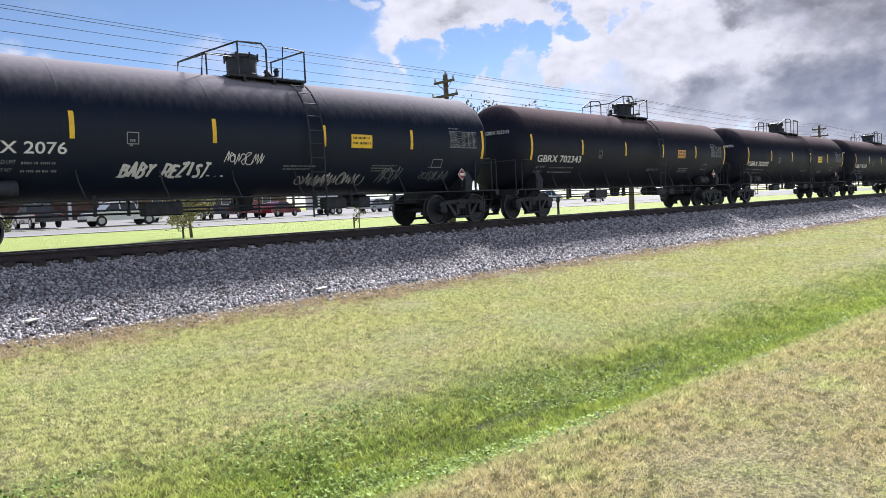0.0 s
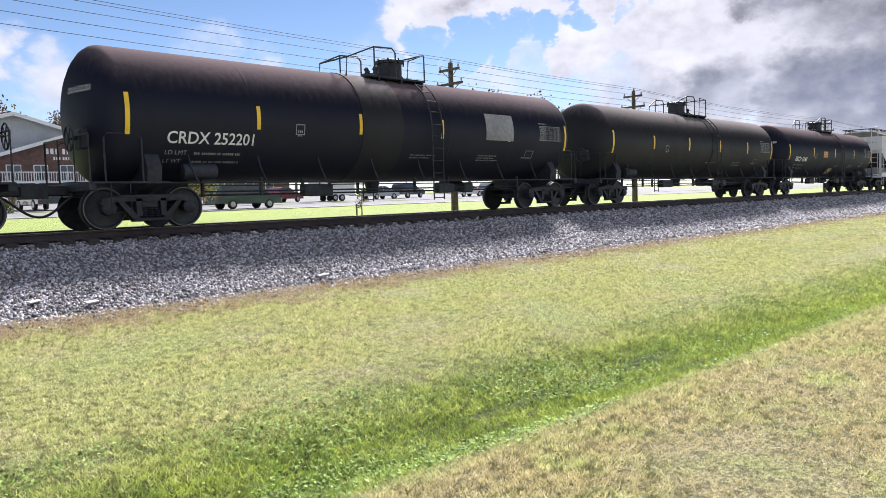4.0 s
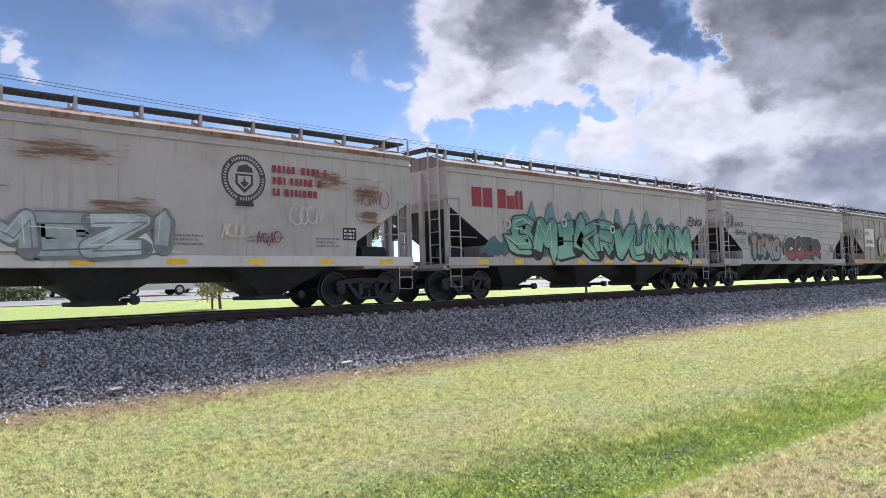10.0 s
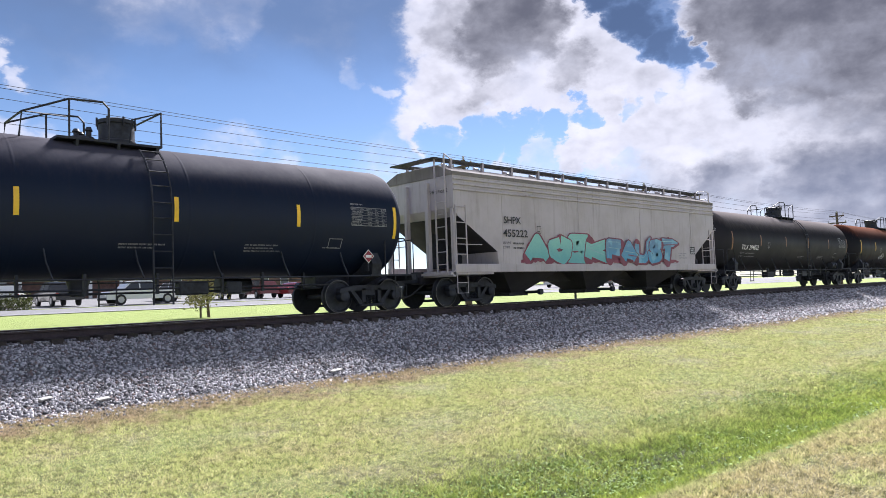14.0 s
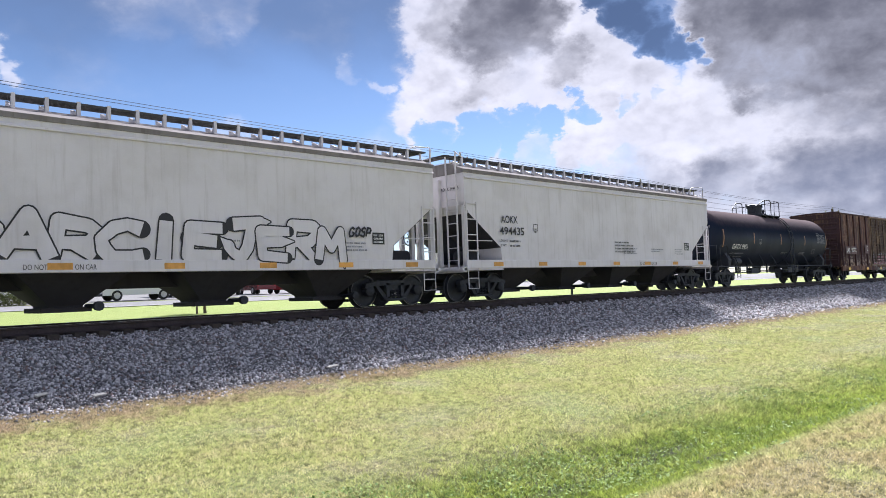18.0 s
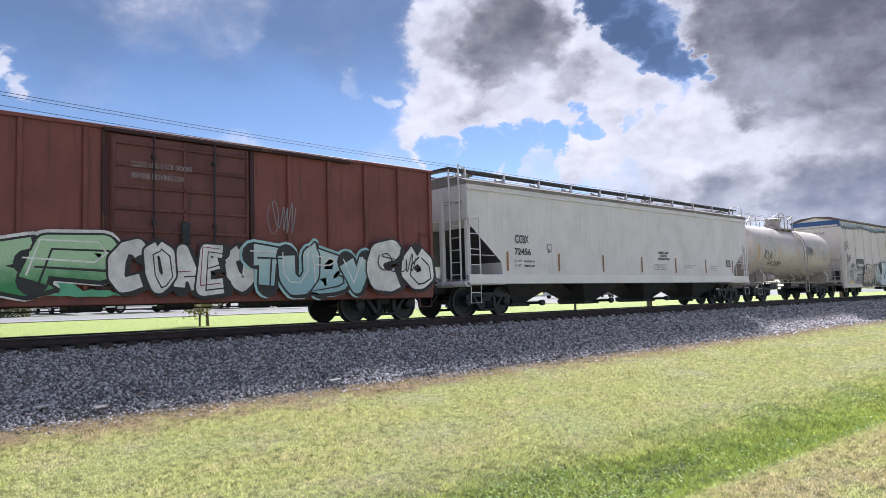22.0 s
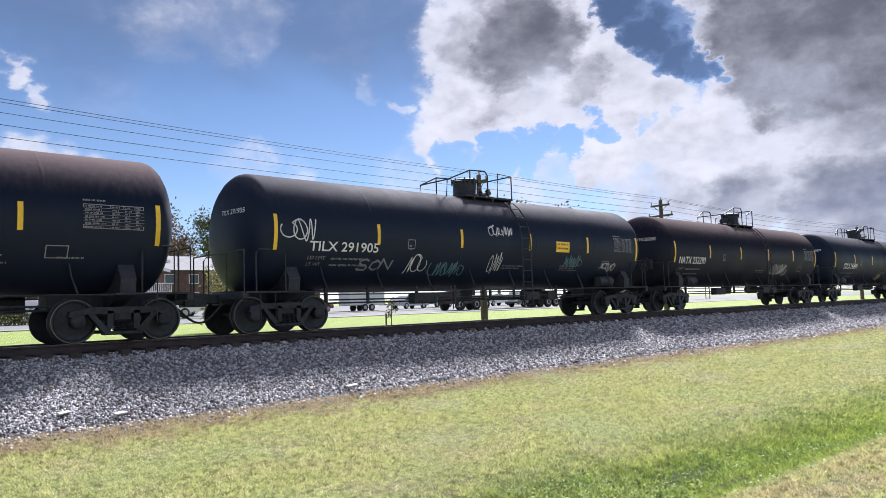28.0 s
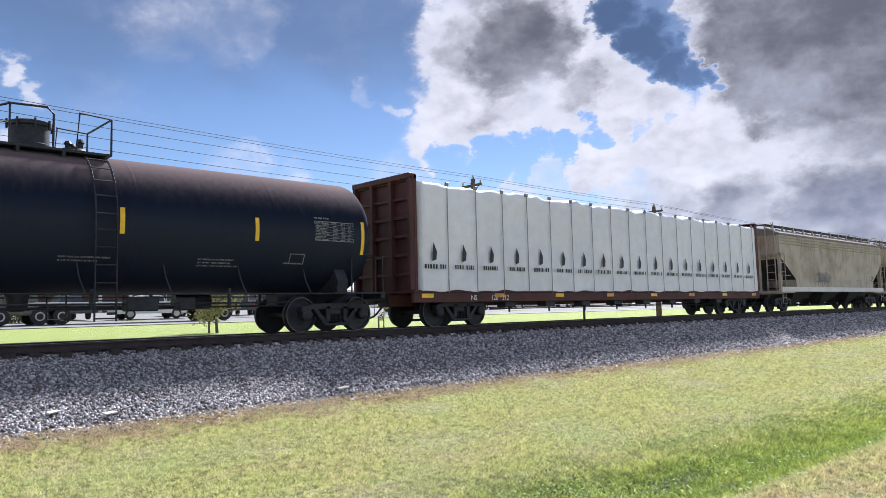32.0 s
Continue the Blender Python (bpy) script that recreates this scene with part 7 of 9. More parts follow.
def emblem(x, z, r, dark, light, inner):
    """A round company badge as plain shapes."""
    out = [("emblem", x, z, disc(r), dark), ("emblem_print", x, z, arc_print(r, 46, 15), light), ("emblem_field", x, z, disc(r * 0.72), light)]
    if inner is BLUE:
        out += [("emblem_ground", x, z, disc(r * 0.69), dark), ("emblem_ground", x, z, disc(r * 0.67), BADGE_TAN),
                ("emblem_shape", x, z, joined((-r * 0.20, -r * 0.64, rect(r * 0.40, r * 1.28)), (-r * 0.64, -r * 0.19, rect(r * 0.44, r * 0.38)), (r * 0.20, -r * 0.19, rect(r * 0.44, r * 0.38))), inner),
                ("emblem_print", x, z, joined((-r * 0.56, -r * 0.09, bars([r * 0.62], r * 0.17, 0.1, random.Random(3))), (r * 0.16, -r * 0.09, bars([r * 0.36], r * 0.17, 0.1, random.Random(5)))), light)]
    else:
        out += [("emblem_shape", x, z, ([(-0.40 * r, 0.18 * r), (-0.40 * r, -0.25 * r), (0.0, -0.62 * r), (0.40 * r, -0.25 * r), (0.40 * r, 0.18 * r)], [(0, 1, 2, 3, 4)]), inner),
                ("emblem_shape", x, z, ([(-0.36 * r, 0.26 * r), (0.40 * r, 0.26 * r), (0.36 * r, 0.44 * r), (0.1 * r, 0.60 * r), (-0.25 * r, 0.50 * r)], [(0, 1, 2, 3, 4)]), inner),
                ("emblem_print", x, z, ([(-0.30 * r, 0.10 * r), (-0.30 * r, -0.20 * r), (0.0, -0.46 * r), (0.30 * r, -0.20 * r), (0.30 * r, 0.10 * r)], [(0, 1, 2, 3, 4)]), light),
                ("emblem_shape", x, z, ([(0, -0.38 * r), (0.2 * r, -0.2 * r), (0.06 * r, -0.12 * r), (0, 0.08 * r), (-0.06 * r, -0.12 * r), (-0.2 * r, -0.2 * r)], [(0, 1, 2, 3, 4, 5)]), inner),
                ("emblem_foot", x, z, ([(-0.42 * r, -1.16 * r), (0.42 * r, -1.16 * r), (0.36 * r, -0.93 * r), (-0.36 * r, -0.93 * r)], [(0, 1, 2, 3)]), dark)]
    return out


TRAIN = []


def add(kind, f, r, **spec):
    spec.update(kind=kind, f=f, r=r, seed=len(TRAIN) + 11)
    TRAIN.append(spec)


# rows of the train: kind, place of its front and rear marks along the train, looks
def train_rows():
    T = dict(skin="black painted tank, brownish with dust on top")
    add("tank", 2.1, 17.56, mat=TANK_SHEEN, texts=[("X 2076", -5.89, 1.93, 1.19, 0.24)], placard=1, plate=2.41, label="glossy black tank car with white sprayed words", deco=hand("BABY REZIST...", -3.6, 1.47, 2.57, 0.40, SP_WHITE, 3, 0.012) + tag(-1.27, 1.76, 1.02, 0.33, SP_WHITE, 5, 6, 0.03) + tag(0.89, 1.25, 2.2, 0.5, SP_WHITE, 9, 8, 0.03) + tag(3.53, 1.3, 0.85, 0.65, SP_GREY, 6, 4, 0.05) + tag(5.16, 1.35, 1.2, 0.4, SP_GREY, 8, 5, 0.03), **T)
    add("tank", 20.0, 35.39, mat=TANK_BROWNISH, texts=[("GBRX 702343", -7.28, 1.95, 2.65, 0.25)], placard=1, plate=2.85, label="dull black tank car with a yellow notice plate", **T)
    add("tank", 38.22, 53.72, mat=TANK_BROWNISH, texts=[("GBRX 702093", -7.57, 1.94, 2.6, 0.25)], placard=1, plate=2.88, label="dull brownish black tank car with white lettering", **T)
    add("tank", 56.56, 72.30, mat=TANK_BROWNISH, texts=[("GBRX 702238", -7.68, 1.93, 2.56, 0.27)], placard=1, plate=2.43, label="brownish black tank car with yellow strips", **T)
    add("tank", 75.35, 90.15, mat=TANK_BLACK, texts=[("UTLX 250012", -6.5, 1.95, 2.07, 0.3, YELLOW)], placard=1, plate=1.6, label="black tank car with yellow stencilled lettering", **T)
    add("tank", 93.0, 108.6, mat=TANK_BROWNISH, texts=[("CRDX 252201", -6.88, 1.86, 2.13, 0.28)], label="black tank car with a grey band and a pale patch", jacket_band=[(-0.75, 0.72, TANK_GREY)], deco=[("panel", 3.5, 2.25, rect(1.35, 0.85, 1, 8), GREYTEXT)], **T)
    add("tank", 111.7, 127.55, mat=TANK_GREY, label="greyed black tank car with dust over its top", jacket_band=[(0.8, 0.06, TANK_GREY)], **T)
    add("tank", 130.15, 145.75, mat=TANK_BROWNISH, texts=[("BRCX 6168", -6.72, 1.94, 1.82, 0.28)], plate=-2.12, label="dusty black tank car with a tan panel low down", strips=5, deco=[("panel", -0.27, 1.25, rect(0.75, 0.48, 1, 4), TAN_PANEL)], **T)
    add("hopper", 148.21, 159.3, mat=GREY_WHITE, texts=[("SHPX", -3.39, 2.44, 0.84, 0.22)], bays=2, truck_in=1.35, lips=(0.16, 0.32, 0.48), tags=5, walk_mat=WALK_DARK, under=DARKENED_GREY, label="short off-white hopper car with pink and red graffiti", skin="off-white hopper body", deco=patchwork(-4.3, 1.3, 8.0, 0.75, SP_WHITE, 21, 11) + [("graffiti_block", -3.9 + 0.75 * i, 1.42 + 0.2 * (i % 2), disc(0.42, 9), SP_BLACK) for i in range(10)] + piece("LINKSE", -4.2, 1.30, 7.8, 1.3, FADE_ROSE, SP_MAROON, 4, 0.09, rim=SP_WHITE, amount=0.1, shine=SP_WHITE) + tag(1.0, 1.9, 1.8, 0.35, SP_BLACK, 46, 4, 0.05))
    add("hopper", 161.02, 177.7, mat=RUST_BODY, texts=[("GACX", -7.04, 2.55, 0.85, 0.26), ("77096", -7.06, 1.99, 0.94, 0.25)], bays=3, cut=2.0, truck_in=1.36, under=DARKENED_TAN, roof=ROOF_RUST, walk_mat=WALK_DARK, seams=10, uprights=4, trim=DARKENED_GREY, label="heavily rusted hopper car, orange and grey", skin="rust streaked grey hopper body", deco=[("painted_panel", -7.14, 2.34, rect(0.99, 0.52), GREYTEXT), ("painted_panel", -7.16, 1.88, rect(1.59, 0.42), GREYTEXT)] + tag(-3.67, 1.45, 1.58, 0.9, SP_SKY, 17, 4, 0.05))
    add("tank", 180.46, 194.75, mat=TANK_GLOSSY, texts=[("GAMX3145", -6.39, 2.23, 1.62, 0.32)], plate=2.52, placard=1, label="clean black tank car with a small white tag", strips=5, truck=6.75, deco=tag(-4.73, 1.42, 1.27, 0.4, SP_WHITE, 31, 5, 0.03), **T)
    add("hopper", 197.35, 213.05, mat=GREY_CP, texts=[("652150", -6.02, 2.34, 1.05, 0.22)], ribs=11, bays=4, cut=1.9, under=DARKENED_TAN, sill_mat=DARKENED_GREY, stripe=BROWN_TAPE, trim=DARKENED_GREY, walk_mat=WALK_DARK, label="grey ribbed hopper car with big dark sprayed lettering", skin="grey ribbed hopper body", deco_off=0.06, deco=[("name_block", -5.98, 2.85, joined((0, 0, rect(0.13, 0.18)), (0.19, 0, rect(0.13, 0.18))), BLACKTEXT)] + [("graffiti_fill", -5.0, 1.0, thickened([[(q, [w] * len(q))] for q, w in BIG_WORD]), SP_PURPLE)] + emblem(0.2, 2.95, 0.65, SP_BLACK, GREY_CP, SP_BLACK) + tag(3.32, 1.55, 1.25, 0.65, SP_WHITE, 71, 5, 0.04))
    add("hopper", 214.45, 230.29, mat=GREY_LIGHT, texts=[("SOO", -5.52, 2.31, 0.76, 0.24), ("119905", -5.62, 1.82, 1.08, 0.26)], bays=3, seams=5, roof=ROOF_RUST, tags=8, under=DARKENED_GREY, walk_mat=WALK_DARK, sill_mat=GREY_WHITE, label="light grey hopper car with rust stains and small graffiti", skin="light grey rust-stained hopper body", deco=emblem(2.81, 3.1, 0.56, SP_BADGE, GREY_LIGHT, SP_BADGE) + [("red_name", 3.54, 3.30 - 0.28 * i, bars([1.65 - 0.2 * i], 0.18, 0.05, random.Random(i)), RED) for i in range(3)] + tag(-7.2, 2.5, 1.2, 1.1, SP_ORANGE, 51, 3, 0.09) + patchwork(-3.6, 1.3, 4.9, 0.55, SP_WHITE, 52, 9) + piece("DMEZI", -3.6, 1.30, 5.0, 0.95, SP_PALE, SP_GREY, 53, 0.06, 0.1, amount=0.12, shine=SP_WHITE) + tag(2.19, 1.66, 0.7, 0.39, SP_CREAM, 56, 4, 0.05) + tag(3.06, 1.53, 0.64, 0.38, SP_MAROON, 54, 4, 0.03) + tag(4.03, 2.05, 0.9, 0.5, SP_WHITE, 55, 4, 0.04) + tag(6.0, 2.6, 1.0, 0.5, SP_MAROON, 58, 4, 0.03) + [("rust_patch", x, z, rect(w, h), SMEAR) for x, z, w, h in ((5.85, 2.75, 1.0, 0.6), (4.5, 2.95, 1.3, 0.5), (6.0, 2.15, 0.8, 0.45), (-4.2, 2.8, 1.8, 0.5), (-5.2, 2.05, 3.2, 0.6), (-2.2, 3.1, 2.4, 0.5), (-0.8, 2.1, 1.6, 0.4))])
    add("hopper", 231.68, 247.4, mat=GREY_LIGHT, bays=3, seams=5, roof=ROOF_RUST, tags=9, under=DARKENED_GREY, walk_mat=WALK_DARK, label="light grey hopper car with blue and green graffiti below", skin="light grey hopper body", deco=[("red_name", -6.82 + o, 2.85, rect(q, k), RED) for o, q, k in ((0, 0.42, 0.6), (0.5, 0.40, 0.6), (1.15, 0.38, 0.6), (1.6, 0.34, 0.42), (2.0, 0.13, 0.6), (2.2, 0.13, 0.6))] + patchwork(-6.6, 1.3, 13.6, 1.9, FADE_HAZE, 61, 22) + piece("SMEKRVUNAM", -5.1, 1.30, 11.4, 1.35, FADE_SEA, SP_BLACK, 6, 0.09, 0.05, amount=0.13, shine=SP_MINT, weight=0.30, spikes=0.7) + [("graffiti_eye", -5.3 + 2.9 * i, 2.35 + 0.15 * (i % 2), ring(0.10, 0.16), SP_WHITE) for i in range(4)] + hand("ENKA", 6.2, 2.67, 1.2, 0.42, SP_BLACK, 9))
    add("hopper", 248.92, 264.4, mat=GREY_LIGHT, texts=[("NKCR", -6.58, 2.79, 0.85, 0.24), ("550156", -6.58, 2.42, 1.1, 0.25)], bays=4, flutes=6, under=DARKENED_TAN, walk_mat=WALK_DARK, label="grey hopper car with lengthwise ridges and graffiti", skin="grey ridged hopper body", deco_off=0.036, deco=tag(-7.4, 2.65, 0.7, 0.75, SP_BLACK, 66, 4, 0.05) + patchwork(-5.2, 1.3, 9.6, 0.3, SP_SKY, 68, 16) + piece("TKNG", -5.0, 1.30, 3.3, 1.2, FADE_BRICK, SP_BLACK, 8, 0.08, 0.0, rim=SP_DARKTEAL, amount=0.1, shine=SP_SKY) + piece("COZR", -1.0, 1.32, 4.5, 1.15, FADE_WINE, SP_BLACK, 12, 0.09, 0.05, rim=SP_WHITE, amount=0.08, shine=SP_PINK, weight=0.30))
    add("hopper", 266.01, 281.9, mat=GREY_TAN, texts=[("KCS", -5.76, 2.83, 0.63, 0.24), ("287436", -5.74, 2.31, 1.23, 0.25)], ribs=12, bays=4, under=DARKENED_TAN, sill_mat=GREY_TAN, stripe=ORANGE, walk_mat=WALK_DARK, label="tan grey ribbed hopper car with a white lettered panel", skin="tan grey ribbed hopper body", deco_off=0.062, deco=[("painted_panel", -5.88, 2.11, rect(1.73, 1.15), WHITE)] + hand("SALO", -7.59, 2.75, 1.07, 0.5, SP_NAVY, 14, 0.0) + tag(-7.3, 2.5, 0.8, 0.18, SP_NAVY, 13, 4, 0.03) + patchwork(-3.9, 1.3, 8.0, 0.5, SP_GREEN, 74, 12) + piece("OMESENOT", -3.3, 1.36, 6.9, 1.3, FADE_SAND, SP_BLACK, 15, 0.08, 0.05, amount=0.14, shine=SP_BLACK, weight=0.24, spikes=0.6) + tag(4.6, 1.5, 1.2, 0.5, SP_GREY, 73, 5, 0.04))
    add("hopper", 283.33, 299.2, mat=GREY_LIGHT, texts=[("SOC", -5.06, 2.31, 0.71, 0.24), ("119173", -5.05, 1.81, 1.03, 0.26)], bays=3, seams=5, roof=ROOF_RUST, sill_mat=GREY_WHITE, under=DARKENED_GREY, walk_mat=WALK_DARK, tags=26, tag_mat=SP_MAROON, label="light grey hopper car with rust patches and banded sill", skin="light grey rust-stained hopper body", deco=emblem(2.92, 3.05, 0.56, SP_BADGE, GREY_LIGHT, SP_BADGE) + [("red_name", 3.57, 3.28 - 0.28 * i, bars([1.6 - 0.2 * i], 0.18, 0.05, random.Random(i)), RED) for i in range(3)] + line_piece("CHIVE", 0.9, 1.32, 4.5, 0.9, SP_LINE, 75) + [("notice", -0.26, 1.62, frame_box(0.89, 0.3, 0.02), SP_LINE)] + [("rust_patch", x, z, rect(w, h), SMEAR) for x, z, w, h in ((-2.9, 2.62, 2.2, 0.95), (-4.8, 2.95, 1.8, 0.42), (-6.3, 2.7, 1.1, 0.5), (-3.0, 2.05, 1.8, 0.6), (-0.8, 2.6, 1.95, 1.0), (5.4, 2.95, 1.3, 0.4), (-7.0, 3.3, 1.6, 0.3), (5.6, 2.2, 0.7, 0.5))])
    add("tank", 301.17, 316.9, mat=TANK_GLOSSY, texts=[("MTZX300195", -7.16, 2.0, 2.31, 0.32)], placard=1, strips=6, label="clean black tank car with yellow strips", **T)
    add("hopper", 319.13, 336.0, mat=GREY_LIGHT, texts=[("SHPX", -6.2, 2.61, 0.85, 0.23), ("455222", -6.25, 2.18, 1.23, 0.24)], bays=3, lips=(0.16, 0.32, 0.48), seams=4, under=DARKENED_TAN, walk_mat=WALK_DARK, label="light grey hopper car with teal and blue graffiti", skin="light grey hopper body", deco=patchwork(-5.4, 1.33, 10.4, 0.55, SP_MAROON, 76, 16) + piece("AOSK", -5.1, 1.32, 4.7, 1.1, FADE_TEAL, SP_MAROON, 16, 0.12, 0.05, amount=0.09, shine=SP_SKY, weight=0.33) + piece("FAUST", -0.35, 1.32, 4.9, 1.0, FADE_AZURE, SP_MAROON, 18, 0.10, 0.05, amount=0.09, shine=SP_SKY, weight=0.32))
    add("tank", 338.0, 354.4, mat=TANK_GREY, texts=[("TILX 294022", -7.11, 2.03, 2.0, 0.24)], label="greyed black tank car with faded strips", strip=BROWN_TAPE, **T)
    add("tank", 357.2, 372.66, mat=TANK_RUSTY, placard=1, label="black tank car with a rust brown top", deco=[("panel", -0.11, 1.2, rect(0.93, 0.5, 1, 4), TAN_PANEL)] + tag(-3.52, 1.65, 1.07, 0.48, SP_WHITE, 81, 5, 0.05) + [("panel", 5.5, 1.84, rect(0.5, 0.3, 1, 3), SP_PINK)], **T)
    add("hopper", 374.77, 387.55, mat=OXIDE, texts=[("MOCX", -4.91, 2.3, 0.93, 0.25), ("416020", -4.95, 1.84, 1.25, 0.26)], bays=3, ink=WHITE, cut=2.1, under=DARKENED_TAN, walk_mat=WALK_DARK, uprights=5, upright_mat=BROWN_TAPE, stands=8, label="oxide red hopper car with white lettering", skin="oxide red hopper body with dark streaks")
    add("hopper", 389.0, 405.2, mat=GREY_WHITE, texts=[("AOKX", -6.61, 2.51, 0.85, 0.23), ("494426", -6.67, 2.14, 1.21, 0.23)], bays=4, cut=1.6, under=DARKENED_TAN, stands=26, walk_mat=WALK_DARK, tags=7, tag_mat=ORANGE, label="off-white hopper car with hollow outlined graffiti letters", skin="off-white hopper body", slogan=-2.72, deco=line_piece("DARCIE", -4.0, 1.22, 5.4, 1.05, SP_BLACK, 19, GREY_WHITE) + line_piece("JERM", 1.5, 1.22, 3.3, 1.0, SP_BLACK, 20, GREY_WHITE) + hand("GOSP", 4.95, 1.9, 0.75, 0.3, SP_BLACK, 4))
    add("hopper", 406.5, 422.55, mat=GREY_WHITE, texts=[("AOKX", -6.39, 2.5, 0.82, 0.24), ("494435", -6.47, 2.12, 1.22, 0.25)], bays=4, cut=1.6, under=DARKENED_TAN, stands=26, walk_mat=WALK_DARK, tags=7, tag_mat=ORANGE, label="clean off-white hopper car with a grated roof walk", skin="off-white hopper body", slogan=1.92, deco=[("notice", 0.2, 1.95 - 0.12 * i, bars([1.3 - 0.3 * (i == 0)], 0.06, 0.03, random.Random(i)), BLACKTEXT) for i in range(4)])
    add("tank", 424.44, 438.5, mat=TANK_BLACK, texts=[("GATX 9951", -5.93, 1.86, 1.75, 0.26)], strips=5, strip=BROWN_TAPE, radius=1.42, zc=2.46, label="short black tank car with a band round its middle", jacket_band=[(1.6, 0.12, TANK_BLACK)], **T)
    add("box", 440.88, 456.2, mat=BOX_PEEL, post_mat=BOX_DARK, end_mat=BOX_DARK, roof=BOX_DARK, trim=BOX_DARK, sill_mat=BOX_RUST, door_mat=DOOR_WORN, track=FRAME_TAN, rib_mat=DOOR_WORN, door_ribs=15, texts=[("LRS", -6.85, 1.81, 0.62, 0.25), ("16372", -5.88, 1.84, 0.9, 0.26)], door=(-1.53, 2.07), posts=13, tags=(0.9, 4.6, 7.6, 10.2, 12.6, 14.6), tag_up=-0.25, sill_low=0.62, z0=0.9, quiet=1, label="rusted dark brown box car with peeling paint", skin="dark brown box car wall streaked with pale rust", deco=line_piece("LOUXO", -1.3, 0.95, 3.0, 0.75, SP_GREY, 93, SP_MAROON) + [("graffiti_fill", -1.3, 1.02, stains(random.Random(7), 3.0, 0.35, 16, 0.3), SP_PINK)] + tag(-1.1, 0.55, 2.7, 0.3, SP_GREY, 92, 7, 0.05) + [("painted_panel", -6.95, 1.68, rect(0.85, 0.5), OXIDE_PATCH), ("painted_panel", -5.95, 1.70, rect(1.05, 0.5), OXIDE_PATCH), ("painted_panel", -3.1, 1.75, rect(0.75, 0.6), OXIDE_PATCH)] + [("notice", -2.85, 1.95, frame_box(0.26, 0.3, 0.03), SP_WHITE)])
    add("box", 458.1, 474.1, mat=BOX_BLUE, texts=[("CIC", -6.4, 1.98, 0.5, 0.22), ("62", -6.32, 1.61, 0.38, 0.24), ("68", -5.52, 1.61, 0.38, 0.24)], door=(-1.15, 1.85), posts=15, tags=(0.9,), ink=WHITE, sill_low=0.68, z0=0.9, roof=GREY_TAN, quiet=1, rod=STEEL_DARK, track=DARKENED_GREY, post_mat=POST_BLUE, door_ribs=7, label="pale blue grey box car with ribs and dark graffiti", skin="blue grey ribbed box car wall", deco=[("painted_panel", -6.45, 1.93, rect(0.62, 0.32), BLACKTEXT), ("painted_panel", -6.37, 1.56, rect(0.5, 0.33), BLACKTEXT), ("painted_panel", -5.57, 1.56, rect(0.5, 0.33), BLACKTEXT)] + patchwork(-5.2, 0.8, 4.2, 0.5, SP_CREAM, 96, 8) + piece("TARE", -5.6, 0.78, 4.6, 1.6, FADE_ASH, SP_BLACK, 22, 0.10, 0.0, rim=SP_WHITE, amount=0.08, weight=0.36) + piece("MOEN", 1.9, 0.78, 5.0, 1.35, FADE_ASH, SP_BLACK, 23, 0.10, 0.0, rim=SP_WHITE, amount=0.08, weight=0.38, spikes=0.0) + tag(-7.7, 2.4, 0.7, 1.4, SP_BLACK, 97, 4, 0.04) + tag(-1.0, 0.95, 2.7, 1.3, SP_PURPLE, 98, 8, 0.08) + tag(-1.0, 1.0, 2.7, 1.0, SP_WHITE, 95, 7, 0.03))
    add("box", 475.95, 491.65, mat=BOX_RED, texts=[("CIC", -5.83, 3.03, 0.53, 0.27), ("17", -6.78, 2.19, 0.45, 0.29, GREYTEXT), ("0", -5.87, 2.19, 0.27, 0.28, GREYTEXT), ("88", -4.77, 2.17, 0.67, 0.3, GREYTEXT)], door=(-1.3, 1.85), posts=14, tags=(0.9,), ink=WHITE, sill_low=0.62, z0=0.9, quiet=1, rod=STEEL_DARK, track=BOX_DARK, end_mat=BOX_DARK, door_mat=DOOR_RED, door_ribs=7, label="faded red box car with green, white and blue graffiti", skin="faded red ribbed box car wall", deco=[("painted_panel", -7.09, 2.9, rect(0.94, 0.75), REPAINT_GREY), ("painted_panel", -5.97, 2.76, rect(0.94, 0.9), REPAINT_GREY), ("painted_panel", -4.85, 2.9, rect(0.97, 0.8), REPAINT_GREY), ("black_panel", -6.84, 2.95, rect(0.51, 0.35), BLACKTEXT), ("black_panel", -5.89, 2.95, rect(0.65, 0.40), BLACKTEXT)] + [("door_words", -0.89, 3.52 - 0.24 * i, letters_wide(t, 0.17, q), GREYTEXT) for i, (t, q) in enumerate((("CLOSE AND LOCK DOORS", 1.32), ("BEFORE MOVING CAR", 1.15)))] + patchwork(-7.4, 0.78, 6.3, 0.42, SP_GREEN, 26, 14) + piece("SYKP", -7.4, 0.84, 6.2, 1.2, FADE_LEAF, SP_BLACK, 25, 0.12, 0.25, rim=SP_WHITE, amount=0.12, shine=SP_WHITE, weight=0.34, spikes=0.8) + piece("COAEO", -1.25, 0.82, 3.1, 1.15, SP_WHITE, SP_BLACK, 27, 0.1, 0.0, amount=0.12, shine=SP_MAROON, weight=0.30, spikes=0.0) + piece("TUBV", 1.8, 0.82, 3.6, 1.15, FADE_ICE, SP_BLACK, 29, 0.10, 0.0, rim=SP_SKY, amount=0.1, shine=SP_WHITE, weight=0.32) + piece("CO", 5.35, 0.82, 2.2, 1.35, SP_WHITE, SP_BLACK, 33, 0.1, 0.0, amount=0.1, shine=SP_BLACK, weight=0.34, spikes=0.0) + tag(5.7, 1.2, 1.2, 0.7, SP_BLACK, 34, 4, 0.04) + tag(2.3, 2.2, 0.7, 0.8, SP_GREY, 35, 4, 0.03) )
